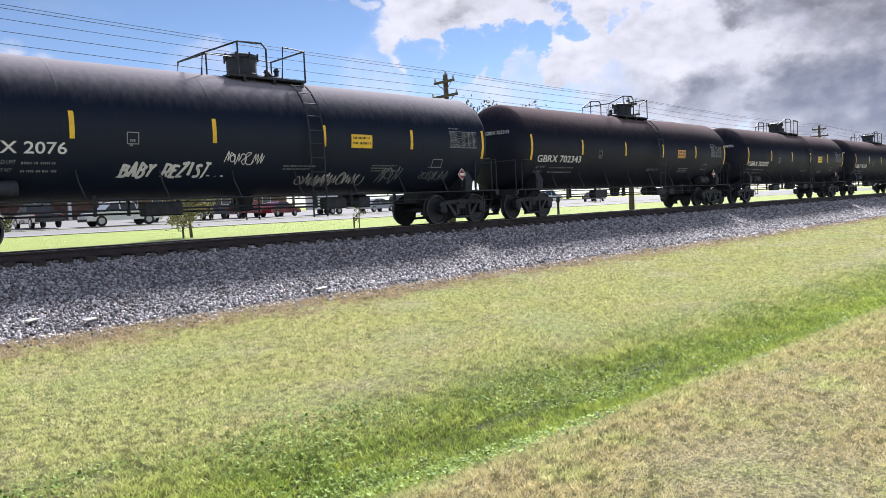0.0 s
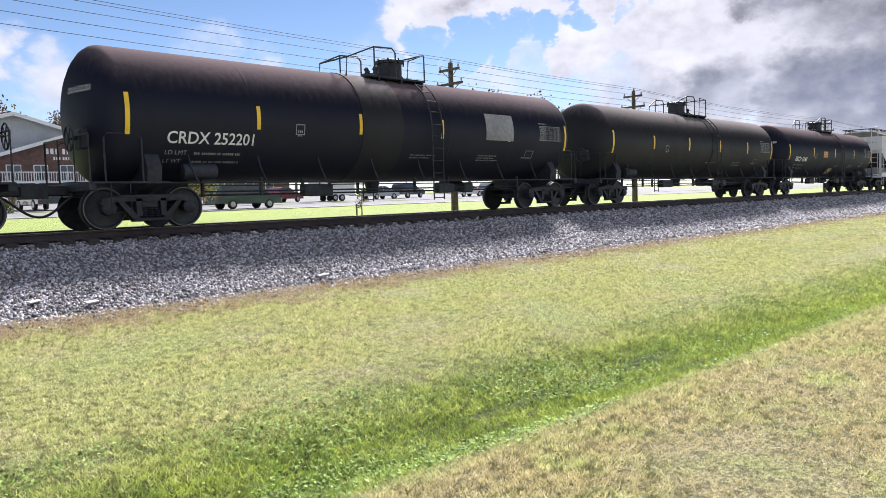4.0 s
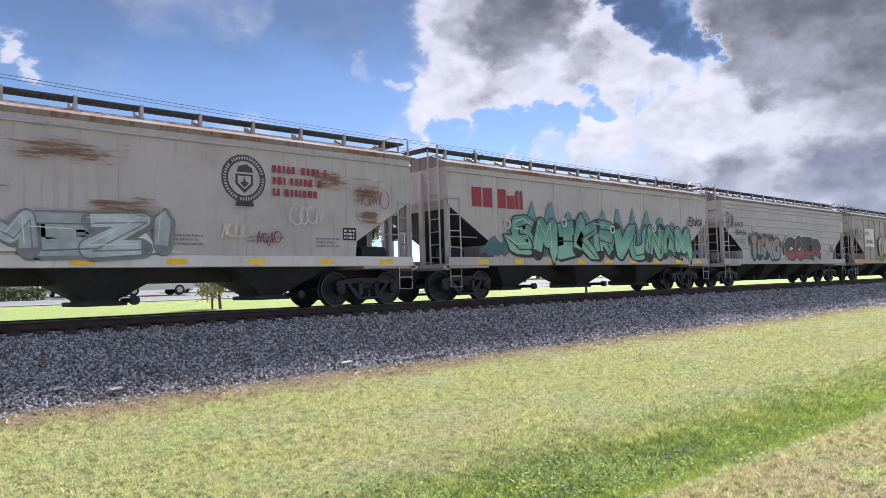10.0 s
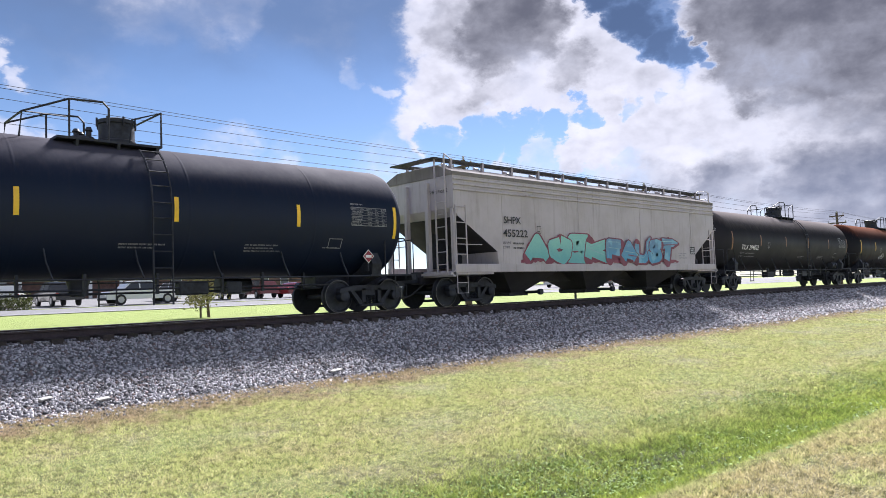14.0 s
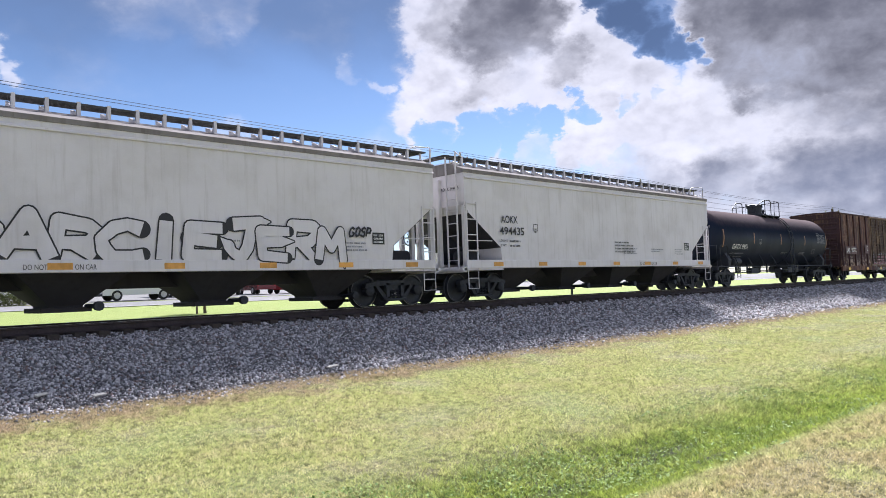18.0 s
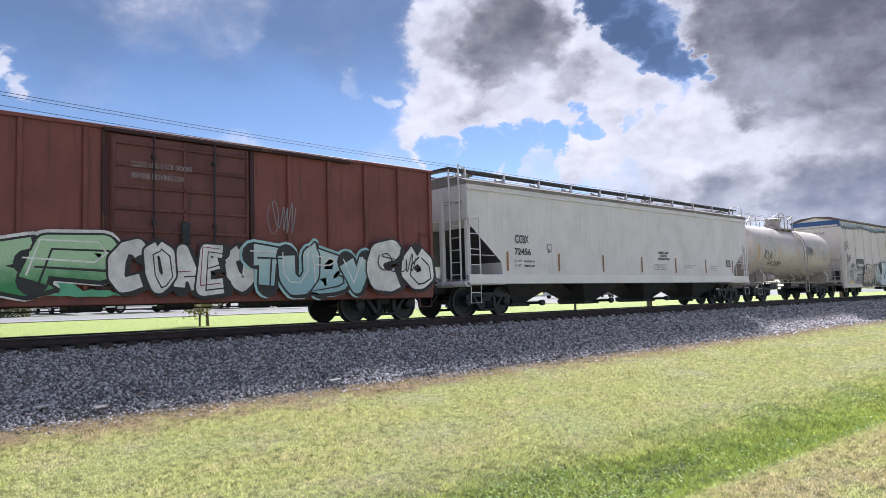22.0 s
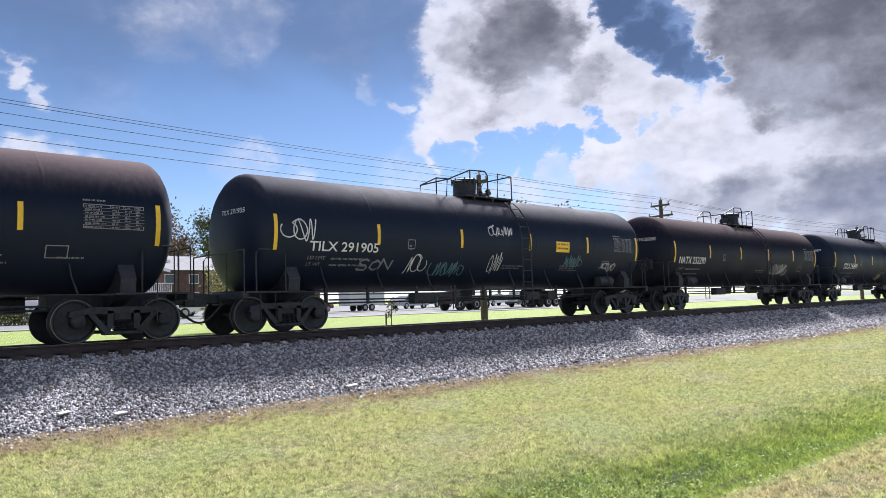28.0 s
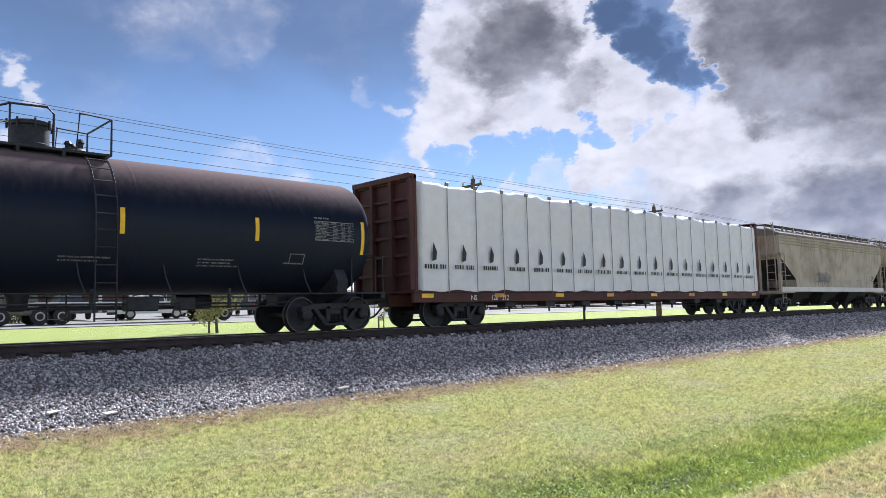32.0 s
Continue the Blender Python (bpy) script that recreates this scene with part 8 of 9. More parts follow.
    add("hopper", 493.05, 512.85, mat=GREY_WHITE, texts=[("CCBX", -7.71, 2.34, 0.68, 0.26), ("72456", -7.76, 1.95, 0.83, 0.22)], bays=4, cut=1.5, eave=4.12, peak=4.42, under=DARKENED_GREY, sill_low=1.0, sill_mat=SILL_WHITE, walk_mat=WALK_DARK, stands=11, uprights=7, upright_mat=BROWN_TAPE, truck_in=1.35, label="long pale grey hopper car with rusty brown strips", skin="pale grey smooth hopper body", deco=[("notice_words", 1.28 + o, 2.21 - 0.13 * i, letters_wide(t, 0.115, q, 0.006), BLACKTEXT) for i, (t, o, q) in enumerate((("HAMMERING ON SIDE", 0.08, 0.82), ("OF CAR WILL", 0.22, 0.54), ("CONTAMINATE PRODUCT", 0.0, 0.98)))])
    add("tank", 514.6, 525.05, mat=TANK_BEIGE, texts=[("SHPX 202859", -4.0, 1.90, 1.78, 0.25, BLACKTEXT)], ink=BLACKTEXT, gear=GREY_TAN, strip=ORANGE, strips=5, radius=1.46, zc=2.66, truck=4.35, dome=0.2, label="short beige tank car with black scrawls", skin="beige tank", deco=tag(-4.6, 2.13, 1.0, 0.61, SP_BLACK, 101, 6, 0.04) + tag(1.15, 2.42, 1.12, 0.7, SP_LINE, 102, 5, 0.05) + [("seam_line", -3.2, 1.3, rect(0.025, 3.0, 1, 10), BROWN_TAPE)])
    add("box", 526.98, 549.4, mat=REEFER, name="insulated_car", category="box car", roof=ROOF_DARK, texts=[("793391", -8.58, 1.73, 1.26, 0.3)], blocks=(-8.59, 2.17, 1.49, 0.32), z0=0.80, z1=4.92, roof_rise=0.30, door=(-1.75, 2.0), door_z=(0.85, 4.75), seams=13, end_ribs=2, truck_in=3.52, tags=(1.2, 4.6, 9.9, 10.8, 14.6, 18.8), tag_up=0.06, ink=BLACKTEXT, sill_low=0.62, door_mat=REEFER, rod=DARKENED_GREY, ladder=2.0, end_band=BLUE, end_words="EXCESS HEIGHT CAR", label="tall cream insulated box car with black and grey graffiti", skin="cream insulated wall", deco=zigzag(-11.15, 4.52, 9.3, SP_DRIP, 41, 0.085) + zigzag(2.2, 4.55, 8.8, SP_DRIP, 43, 0.075) + emblem(8.36, 2.90, 1.0, GREEN_DARK, REEFER, BLUE) + tag(-10.93, 2.89, 1.03, 0.95, SP_BLACK, 45, 5, 0.05) + tag(-10.53, 2.15, 0.72, 0.65, SP_BLACK, 46, 5, 0.05) + tag(-10.4, 1.1, 0.9, 0.9, SP_BLACK, 40, 5, 0.04) + tag(-9.8, 1.78, 0.62, 0.5, SP_BLACK, 47, 5, 0.03) + tag(-9.4, 0.85, 1.6, 0.35, SP_GREY, 39, 5, 0.05) + piece("ARMS", -7.4, 0.76, 2.9, 1.4, FADE_BUFF, SP_BLACK, 48, 0.09, 0.1, amount=0.08, weight=0.26) + piece("AZB", -4.9, 0.76, 3.2, 1.65, SP_PALE, SP_BLACK, 49, 0.07, 0.1, amount=0.1, shine=SP_SKY, weight=0.32, spikes=0.8) + piece("JTVRCA", 2.3, 0.8, 5.1, 1.3, SP_STONE, SP_LINE, 50, 0.08, 0.1, amount=0.12, shine=SP_WHITE, weight=0.24, spikes=0.7) + line_piece("NOEHM", 7.9, 0.85, 2.9, 1.25, SP_LINE, 57, REEFER) + piece("EG", 6.9, 0.78, 1.2, 0.9, FADE_BUFF, SP_BLACK, 56, amount=0.1) + small_tags(-11.0, 14, 73) + [("door_" + q[0],) + q[1:] for q in piece("OSE", -1.2, 1.0, 3.0, 1.05, SP_GREY, SP_BLACK, 58, 0.1, 0.0, amount=0.08, weight=0.3)] + door_notice())
    add("box", 551.83, 574.2, mat=REEFER, name="insulated_car", category="box car", roof=ROOF_DARK, texts=[("793819", -8.37, 1.72, 1.21, 0.26)], blocks=(-8.3, 2.21, 1.33, 0.27), z0=0.80, z1=4.92, roof_rise=0.30, door=(-1.75, 2.0), door_z=(0.85, 4.75), seams=13, end_ribs=2, truck_in=3.52, tags=(1.2, 4.6, 9.9, 14.6, 18.8, 21.2), tag_up=0.06, ink=BLACKTEXT, sill_low=0.62, door_mat=REEFER, rod=DARKENED_GREY, ladder=2.0, end_band=BLUE, end_words="EXCESS HEIGHT CAR", label="tall cream insulated box car with pale blue and tan graffiti", skin="cream insulated wall", deco=emblem(7.75, 3.25, 0.86, GREEN_DARK, REEFER, BLUE) + patchwork(-11.0, 0.8, 3.6, 0.9, SP_PINK, 59, 6) + line_piece("YUSE", -10.8, 0.85, 3.1, 1.35, SP_LINE, 60, SP_PALE) + [("graffiti_eye", -9.2, 1.75, ring(0.10, 0.13), SP_BLACK)] + patchwork(-7.8, 0.8, 6.0, 0.6, SP_PINK, 70, 8) + piece("BUZEIX", -7.8, 0.78, 6.4, 1.55, FADE_ICE, SP_BLACK, 61, 0.13, 0.05, amount=0.1, shine=SP_DARKTEAL, weight=0.30, spikes=0.6) + patchwork(2.3, 0.8, 6.6, 0.7, SP_PINK, 69, 9) + piece("JOBE", 2.4, 0.80, 6.0, 1.7, FADE_CLAY, SP_LINE, 63, 0.13, 0.0, amount=0.07, shine=SP_PINK, weight=0.34, spikes=0.0) + tag(-1.5, 2.5, 1.6, 0.35, SP_BLACK, 64, 5, 0.02) + door_notice() + small_tags(-11.0, 9, 71) + small_tags(7.2, 6, 72))
    add("hopper", 576.6, 596.8, mat=GREY_WHITE, texts=[("TCMX", -8.35, 2.61, 0.9, 0.23), ("474922", -8.43, 2.22, 1.0, 0.23)], bays=4, cut=1.5, eave=4.12, peak=4.42, under=DARKENED_GREY, sill_mat=SILL_WHITE, walk_mat=WALK_DARK, stands=16, uprights=7, upright_mat=ORANGE, label="long pale grey hopper car with a white sill", skin="pale grey smooth hopper body")
    add("tank", 598.9, 612.08, mat=TANK_BLACK, texts=[("GATX 64111", -6.5, 1.75, 1.73, 0.25, TAN_PANEL)], strips=6, label="black tank car with tan lettering and small white tags", deco=tag(-6.4, 2.05, 0.76, 0.28, SP_GREY, 111, 5, 0.02) + tag(-4.67, 1.3, 0.6, 0.4, SP_PINK, 110, 5, 0.03) + tag(-2.96, 1.25, 0.48, 0.5, SP_WHITE, 112, 5, 0.03) + tag(1.48, 1.73, 2.11, 0.4, SP_GREY, 113, 8, 0.03), **T)
    add("tank", 614.81, 630.5, mat=TANK_GLOSSY, texts=[("TILX 291905", -6.83, 2.02, 2.16, 0.25)], plate=2.9, strips=6, label="glossy black tank car with white and grey graffiti", deco=tag(-7.6, 2.12, 0.96, 0.77, SP_WHITE, 114, 6, 0.045) + hand("SON", -5.26, 1.55, 1.15, 0.35, SP_GREY, 115) + tag(-3.61, 1.4, 0.74, 0.8, SP_WHITE, 116, 3, 0.035) + tag(-2.66, 1.4, 1.37, 0.55, SP_DARKTEAL, 117, 6, 0.06) + tag(-0.37, 2.62, 1.05, 0.36, SP_WHITE, 120, 5, 0.03) + tag(-0.3, 1.5, 0.57, 0.75, SP_WHITE, 109, 3, 0.03) + tag(3.4, 1.7, 1.0, 0.5, SP_DARKTEAL, 118, 5, 0.05) + tag(5.6, 1.6, 0.9, 0.4, SP_WHITE, 119, 5, 0.03), **T)
    add("tank", 633.3, 648.2, mat=TANK_BROWNISH, texts=[("NATX 252290", -7.02, 1.97, 2.21, 0.3)], strips=6, label="dusty black tank car with one white tag", deco=tag(2.05, 1.52, 1.82, 0.65, SP_WHITE, 121, 5, 0.03), **T)
    add("tank", 651.15, 667.05, mat=TANK_GLOSSY, texts=[("CTCX 743899", -6.53, 1.93, 2.27, 0.33)], strips=6, label="glossy black tank car with large white lettering", deco=[("panel", 0.11, 1.3, rect(0.77, 0.48, 1, 4), TAN_PANEL)], **T)
    add("tank", 669.64, 685.2, mat=TANK_BLACK, texts=[("TILX 253341", -6.86, 1.67, 2.06, 0.25)], strips=6, label="black tank car with loose white scrawls", deco=tag(-3.61, 1.32, 2.64, 0.58, SP_WHITE, 122, 7, 0.03) + tag(2.42, 1.65, 1.3, 0.5, SP_WHITE, 123, 6, 0.03) + tag(3.85, 1.53, 1.47, 0.6, SP_WHITE, 124, 7, 0.03) + tag(5.82, 1.35, 1.0, 0.75, SP_WHITE, 125, 4, 0.03), **T)
    add("tank", 687.68, 703.3, mat=TANK_BLACK, texts=[("TILX 253326", -6.78, 1.69, 1.98, 0.25)], strips=6, label="black tank car with a brownish top", **T)
    add("beam", 705.35, 727.7, mat=BEAM_RED, wrap=WRAP, pitch=1.22, truck_in=1.95, label="dark red flat car loaded with white wrapped lumber", skin="")
    add("hopper", 730.11, 746.6, mat=TAN_DIRTY, bays=3, under=DARKENED_TAN, sill_mat=GREY_WHITE, lips=(0.16, 0.32, 0.48), walk_mat=WALK_DARK, label="dirty tan hopper car with brown stains", skin="stained tan hopper body", deco=tag(-3.6, 1.4, 2.2, 0.8, SP_LINE, 131, 6, 0.09))
    add("hopper", 748.1, 764.5, mat=TAN_DIRTY, bays=3, under=DARKENED_TAN, sill_mat=GREY_WHITE, walk_mat=WALK_DARK, label="dirty tan hopper car at the far end", skin="stained tan hopper body")


train_rows()


def place_train():
    cars = []
    for i, spec in enumerate(TRAIN):
        mid = (spec["f"] + spec["r"]) / 2
        ahead = (TRAIN[i - 1]["r"] + spec["f"]) / 2 if i else spec["f"] - 1.4
        behind = (spec["r"] + TRAIN[i + 1]["f"]) / 2 if i + 1 < len(TRAIN) else spec["r"] + 0.8
        make = {"tank": tank_car, "hopper": hopper_car, "box": box_car, "beam": beam_car}[spec["kind"]]
        cars.append((make(spec, mid - ahead, behind - mid), mid))
    return cars


CARS = place_train()

# ---- beyond the track: poles, trees, car park, hotel ----
def telegraph_pole(x, y, high):
    p = thing("telegraph_pole", pose(x, y, ground_z(x, y) - 0.3), "weathered wooden pole with two cross-arms carrying wires", "utility pole", "poles along the track")
    h = high + 0.3
    part("post", Shape().tube([(0, 0, 0), (0.01, 0.0, h * 0.5), (0.0, 0.02, h)], 0.17, 10, 0.105), POLE_WOOD, p, smooth=50)
    for dz, half in ((0.32, 0.62), (0.95, 0.80)):
        a = part("cross_arm", Shape().box(-0.16, -0.07, -half, half, h - dz - 0.06, h - dz + 0.05, 0.01), POLE_WOOD, p)
        b = Shape()
        for s in (-1, 1):
            b.rod((-0.1, s * half * 0.7, h - dz - 0.05), (-0.06, 0.0, h - dz - 0.42), 0.015, 5)
        part("brace", b, STEEL_DARK, a)
        for yy in (-half + 0.06, half - 0.06):
            part("insulator", Shape().lathe([(h - dz + 0.05, 0.02), (h - dz + 0.10, 0.05), (h - dz + 0.13, 0.03), (h - dz + 0.16, 0.05), (h - dz + 0.20, 0.02)], "z", 8, (-0.115, yy, 0)), CONCRETE, a)
    part("pole_cap", Shape().lathe([(h, 0.02), (h + 0.02, 0.05), (h + 0.16, 0.04), (h + 0.18, 0.01)], "z", 8), CONCRETE, p)
    return h - 0.3


POLE_Y, POLES = 23.0, [-9.0, 23.7, 39.3, 73.0, 108.0, 146.0]
HEIGHTS = [7.35, 6.72, 6.72, 6.72, 6.72, 6.72]
for px, ph in zip(POLES, HEIGHTS):
    telegraph_pole(px, POLE_Y, ph)


def wires():
    ends = [(-0.56, 0.24 - 0.32), (0.56, 0.24 - 0.32), (-0.74, 0.2 - 0.95), (0.74, 0.2 - 0.95), (0.0, 0.17)]
    for dy, dz in ends:
        f = Shape()
        pts = []
        for (a, ha), (b, hb) in zip(zip(POLES, HEIGHTS), zip(POLES[1:], HEIGHTS[1:])):
            za, zb = ground_z(a, POLE_Y) + ha + dz, ground_z(b, POLE_Y) + hb + dz
            sag = 0.00022 * (b - a) ** 2
            for i in range(14):
                u = i / 14
                pts.append((a + (b - a) * u - 0.11, POLE_Y + dy, za + (zb - za) * u - 4 * sag * u * (1 - u)))
        f.tube(pts, 0.0085, 5)
        solo("overhead_wire", f, STEEL_DARK, "thin dark wire slung between the poles", "wire", "overhead wires")


wires()

BRICK_DARK = plain("dark_brick", (0.13, 0.075, 0.062), 0.85, 0, 0.3, 20.0, 0.2)
SIDING = plain("grey_siding", (0.42, 0.43, 0.45), 0.7, 0, 0.1, 6.0, 0.1)
SHINGLE = plain("grey_shingles", (0.20, 0.20, 0.21), 0.85, 0, 0.25, 14.0, 0.3)
TRIM_WHITE = plain("white_trim", (0.75, 0.75, 0.74), 0.5, 0, 0.06, 5.0, 0.0)
PANE = glass_material("dark_pane", (0.05, 0.06, 0.07))


def gable_block(p, x0, x1, y0, y1, z0, eave, ridge, wall, over=0.5):
    xm = (x0 + x1) / 2
    part("wall", Shape().prism([(x0, z0), (x1, z0), (x1, eave), (xm, ridge), (x0, eave)], y0, y1, "y"), wall, p)
    for s, xe in ((-1, x0), (1, x1)):
        k = (ridge - eave) / (xm - x0)
        xo = xe + s * over
        zo = eave - over * k
        r = Shape().prism([(xm, ridge + 0.02), (xo, zo + 0.02), (xo, zo + 0.24), (xm, ridge + 0.26)], y0 - over, y1 + 0.2, "y")
        part("roof", r, SHINGLE, p)
        part("barge_board", Shape().prism([(xm, ridge - 0.12), (xo, zo - 0.12), (xo, zo + 0.28), (xm, ridge + 0.30)], y0 - over - 0.06, y0 - over - 0.01, "y"), TRIM_WHITE, p)


def hotel():
    z = ground_z(28, 92)
    p = thing("hotel", pose(0, 0, 0), "hotel with grey gables, a dark brick front and a white balustrade", "building")
    gable_block(p, 12.0, 37.0, 93.0, 118.0, z - 0.3, 7.6, 11.2, SIDING, 0.7)
    gable_block(p, 21.5, 35.5, 89.0, 93.0, z - 0.3, 6.2, 8.5, BRICK_DARK, 0.6)
    gable_block(p, 3.0, 14.0, 90.0, 112.0, z - 0.3, 6.6, 9.6, SIDING, 0.6)
    part("wing", Shape().box(36.0, 62.0, 95.0, 112.0, z - 0.3, 6.6), BRICK_DARK, p)
    part("wing_roof", Shape().prism([(94.2, 6.6), (112.8, 6.6), (103.5, 9.2)], 35.6, 62.6), SHINGLE, p)
    b = part("balcony", Shape().box(21.0, 36.0, 87.8, 89.0, 3.35, 3.55), TRIM_WHITE, p)
    part("handrail", Shape().box(21.0, 36.0, 87.85, 87.95, 4.50, 4.60), TRIM_WHITE, b)
    bal = Shape().box(-0.03, 0.03, 87.87, 87.93, 3.55, 4.5).mesh("baluster")
    for i in range(60):
        part("baluster", bal, TRIM_WHITE, b, at=(21.1 + 0.2525 * i, 0, 0))
    for i in range(5):
        x = 22.5 + 2.7 * i
        w = part("window", Shape().box(x, x + 1.5, 88.93, 89.02, 3.6, 5.4, 0.02), TRIM_WHITE, p)
        part("pane", Shape().box(x + 0.1, x + 0.70, 88.90, 88.93, 3.7, 5.3), PANE, w)
        part("pane", Shape().box(x + 0.80, x + 1.4, 88.90, 88.93, 3.7, 5.3), PANE, w)
    for i in range(7):
        x = 38.0 + 3.3 * i
        for zz in (2.4, 4.8):
            w = part("window", Shape().box(x, x + 1.4, 94.93, 95.02, zz, zz + 1.3, 0.02), TRIM_WHITE, p)
            part("pane", Shape().box(x + 0.1, x + 1.3, 94.90, 94.93, zz + 0.1, zz + 1.2), PANE, w)
    for x in (21.6, 25.2, 28.8, 32.2, 35.4):
        part("column", Shape().box(x - 0.16, x + 0.16, 87.9, 88.2, z - 0.3, 3.35), TRIM_WHITE, p)
    # the sign over the porch: the maker's name stands as plain blocks
    c = random.Random(4)
    me = bpy.data.meshes.new("sign_blocks")
    v, f = joined((0, 0, bars([3.6], 0.62, 0.2, c)), (0.7, -0.65, bars([2.2], 0.34, 0.2, c)))
    me.from_pydata([(26.6 + a, 88.97, 6.6 + b) for a, b in v], [], f)
    part("sign", me, TRIM_WHITE, p, "white raised sign over the porch")


hotel()

# ---- trees ----
LEAF_RUSSET = leaf_material("russet_leaves", (0.12, 0.075, 0.045), (0.26, 0.17, 0.10))
LEAF_OLIVE = leaf_material("olive_leaves", (0.06, 0.075, 0.025), (0.15, 0.16, 0.06))
LEAF_YOUNG = leaf_material("young_leaves", (0.24, 0.23, 0.10), (0.46, 0.41, 0.24))


def leaf_cloud(points, size, chance):
    """Small bent leaves strewn round points."""
    n = len(points)
    rng = np.random.default_rng(chance)
    pts = np.array(points)
    a = rng.normal(size=(n, 3))
    a /= np.linalg.norm(a, axis=1)[:, None]
    b = np.cross(a, rng.normal(size=(n, 3)))
    b /= np.linalg.norm(b, axis=1)[:, None]
    s = size * rng.uniform(0.5, 1.3, n)[:, None]
    quad = np.stack([pts - a * s, pts + b * s * 0.55, pts + a * s, pts - b * s * 0.55], 1).reshape(-1, 3)
    me = bpy.data.meshes.new("leaves")
    me.from_pydata(quad.tolist(), [], [(4 * i, 4 * i + 1, 4 * i + 2, 4 * i + 3) for i in range(n)])
    return me


def tree(name, x, y, high, spread, leaves, leaf_size, mat, seed, label, trunk=0.16, bare=0.3, group=""):
    c = random.Random(seed)
    t = thing(name, pose(x, y, ground_z(x, y) - 0.05), label, "tree", group)
    s = Shape()
    top = Vector((c.uniform(-0.3, 0.3), c.uniform(-0.3, 0.3), high * 0.8))
    s.tube([(0, 0, 0), (top.x * 0.3, top.y * 0.3, high * 0.3), (top.x * 0.7, top.y * 0.7, high * 0.6), tuple(top)], trunk, 8, trunk * 0.25)
    part("trunk", s, BARK, t, smooth=50)
    tips, l = [], Shape()
    for i in range(13):
        u = bare + (0.85 - bare) * i / 12
        base = Vector((top.x * u, top.y * u, high * u * 0.95))
        a = c.uniform(0, 6.28)
        r = spread * (1.0 - abs(u - 0.55) * 0.9) * c.uniform(0.6, 1.1)
        mid = base + Vector((math.cos(a) * r * 0.5, math.sin(a) * r * 0.5, r * 0.35))
        end = base + Vector((math.cos(a) * r, math.sin(a) * r, r * c.uniform(0.35, 0.9)))
        l.tube([tuple(base), tuple(mid), tuple(end)], trunk * 0.32, 5, trunk * 0.06)
        tips += [mid, end, (mid + end) / 2]
        for k in range(3):
            b = a + c.uniform(-1.0, 1.0)
            e2 = mid + Vector((math.cos(b) * r * 0.5, math.sin(b) * r * 0.5, r * c.uniform(0.1, 0.6)))
            l.tube([tuple(mid), tuple(e2)], trunk * 0.14, 4, trunk * 0.03)
            tips += [e2, (mid + e2) / 2]
    part("limb", l, BARK, t)
    pts = []
    for i in range(leaves):
        q = c.choice(tips)
        g = spread * 0.16
        pts.append((q.x + c.gauss(0, g), q.y + c.gauss(0, g), max(high * 0.12, q.z + c.gauss(0, g))))
    me = leaf_cloud(pts, leaf_size, seed)
    part("crown", me, mat, t)
    return t


tree("young_tree", 13.7, 28.0, 2.5, 1.05, 3800, 0.06, LEAF_YOUNG, 3, "small young tree with yellowish leaves on the far lawn", 0.07, 0.17)
solo("stake", Shape().box(-0.03, 0.03, -0.03, 0.03, -0.3, 0.45), POLE_WOOD, "short wooden stake beside the young tree", "stake", at=(13.35, 28.0, ground_z(13.3, 28)))
tree("sapling", 19.3, 24.2, 1.3, 0.30, 260, 0.04, LEAF_OLIVE, 4, "thin sapling with few leaves beside a stake", 0.03, 0.3)
solo("stake", Shape().box(-0.025, 0.025, -0.025, 0.025, -0.3, 0.55), POLE_WOOD, "short wooden stake beside the sapling", "stake", at=(18.95, 24.1, ground_z(19, 24)))
solo("marker_post", Shape().box(-0.05, 0.05, -0.05, 0.05, -0.3, 1.05, 0.01).box(-0.09, 0.09, -0.06, 0.06, 0.75, 1.05, 0.01), STEEL_DARK, "dark marker post beside the track", "post", at=(33.2, 24.0, ground_z(33, 24)))

far_a = tree("tree", 14.0, 128.0, 17.5, 6.0, 3800, 0.30, LEAF_RUSSET, 21, "tall autumn tree with thin russet leaves", 0.35, 0.25, "far trees")
far_b = tree("tree", 26.0, 132.0, 18.5, 6.5, 4200, 0.32, LEAF_OLIVE, 22, "tall tree with olive leaves", 0.38, 0.2, "far trees")
spots = random.Random(8)
for i in range(17):
    x, y = -22 + i * 7.5 + spots.uniform(-2, 2), spots.uniform(122, 142)
    k = spots.uniform(0.75, 1.1)
    m = pose(x, y, ground_z(x, y) - 0.05, 0, 0, spots.uniform(0, 360)) @ Matrix.Diagonal((k, k, k, 1))
    src = far_a if i % 3 else far_b
    t = copy_thing(src, m)
    t.scale = (k, k, k)
for i in range(6):
    x, y = 104 + i * 5.0 + spots.uniform(-1.5, 1.5), 92 + spots.uniform(-4, 6)
    k = spots.uniform(0.8, 1.05)
    t = copy_thing(far_b if i % 2 else far_a, pose(x, y, ground_z(x, y) - 0.05, 0, 0, spots.uniform(0, 360)))
    t.scale = (k, k, k)


def hedge(x0, x1, y, seed):
    c = random.Random(seed)
    pts = [(c.uniform(x0, x1), y + c.gauss(0, 0.35), ground_z(x0, y) + abs(c.gauss(0.5, 0.3))) for _ in range(2500)]
    me = leaf_cloud(pts, 0.08, seed)
    solo("hedge", me, LEAF_OLIVE, "low clipped green hedge by the car park", "hedge")


hedge(11.0, 14.5, 56.2, 5)

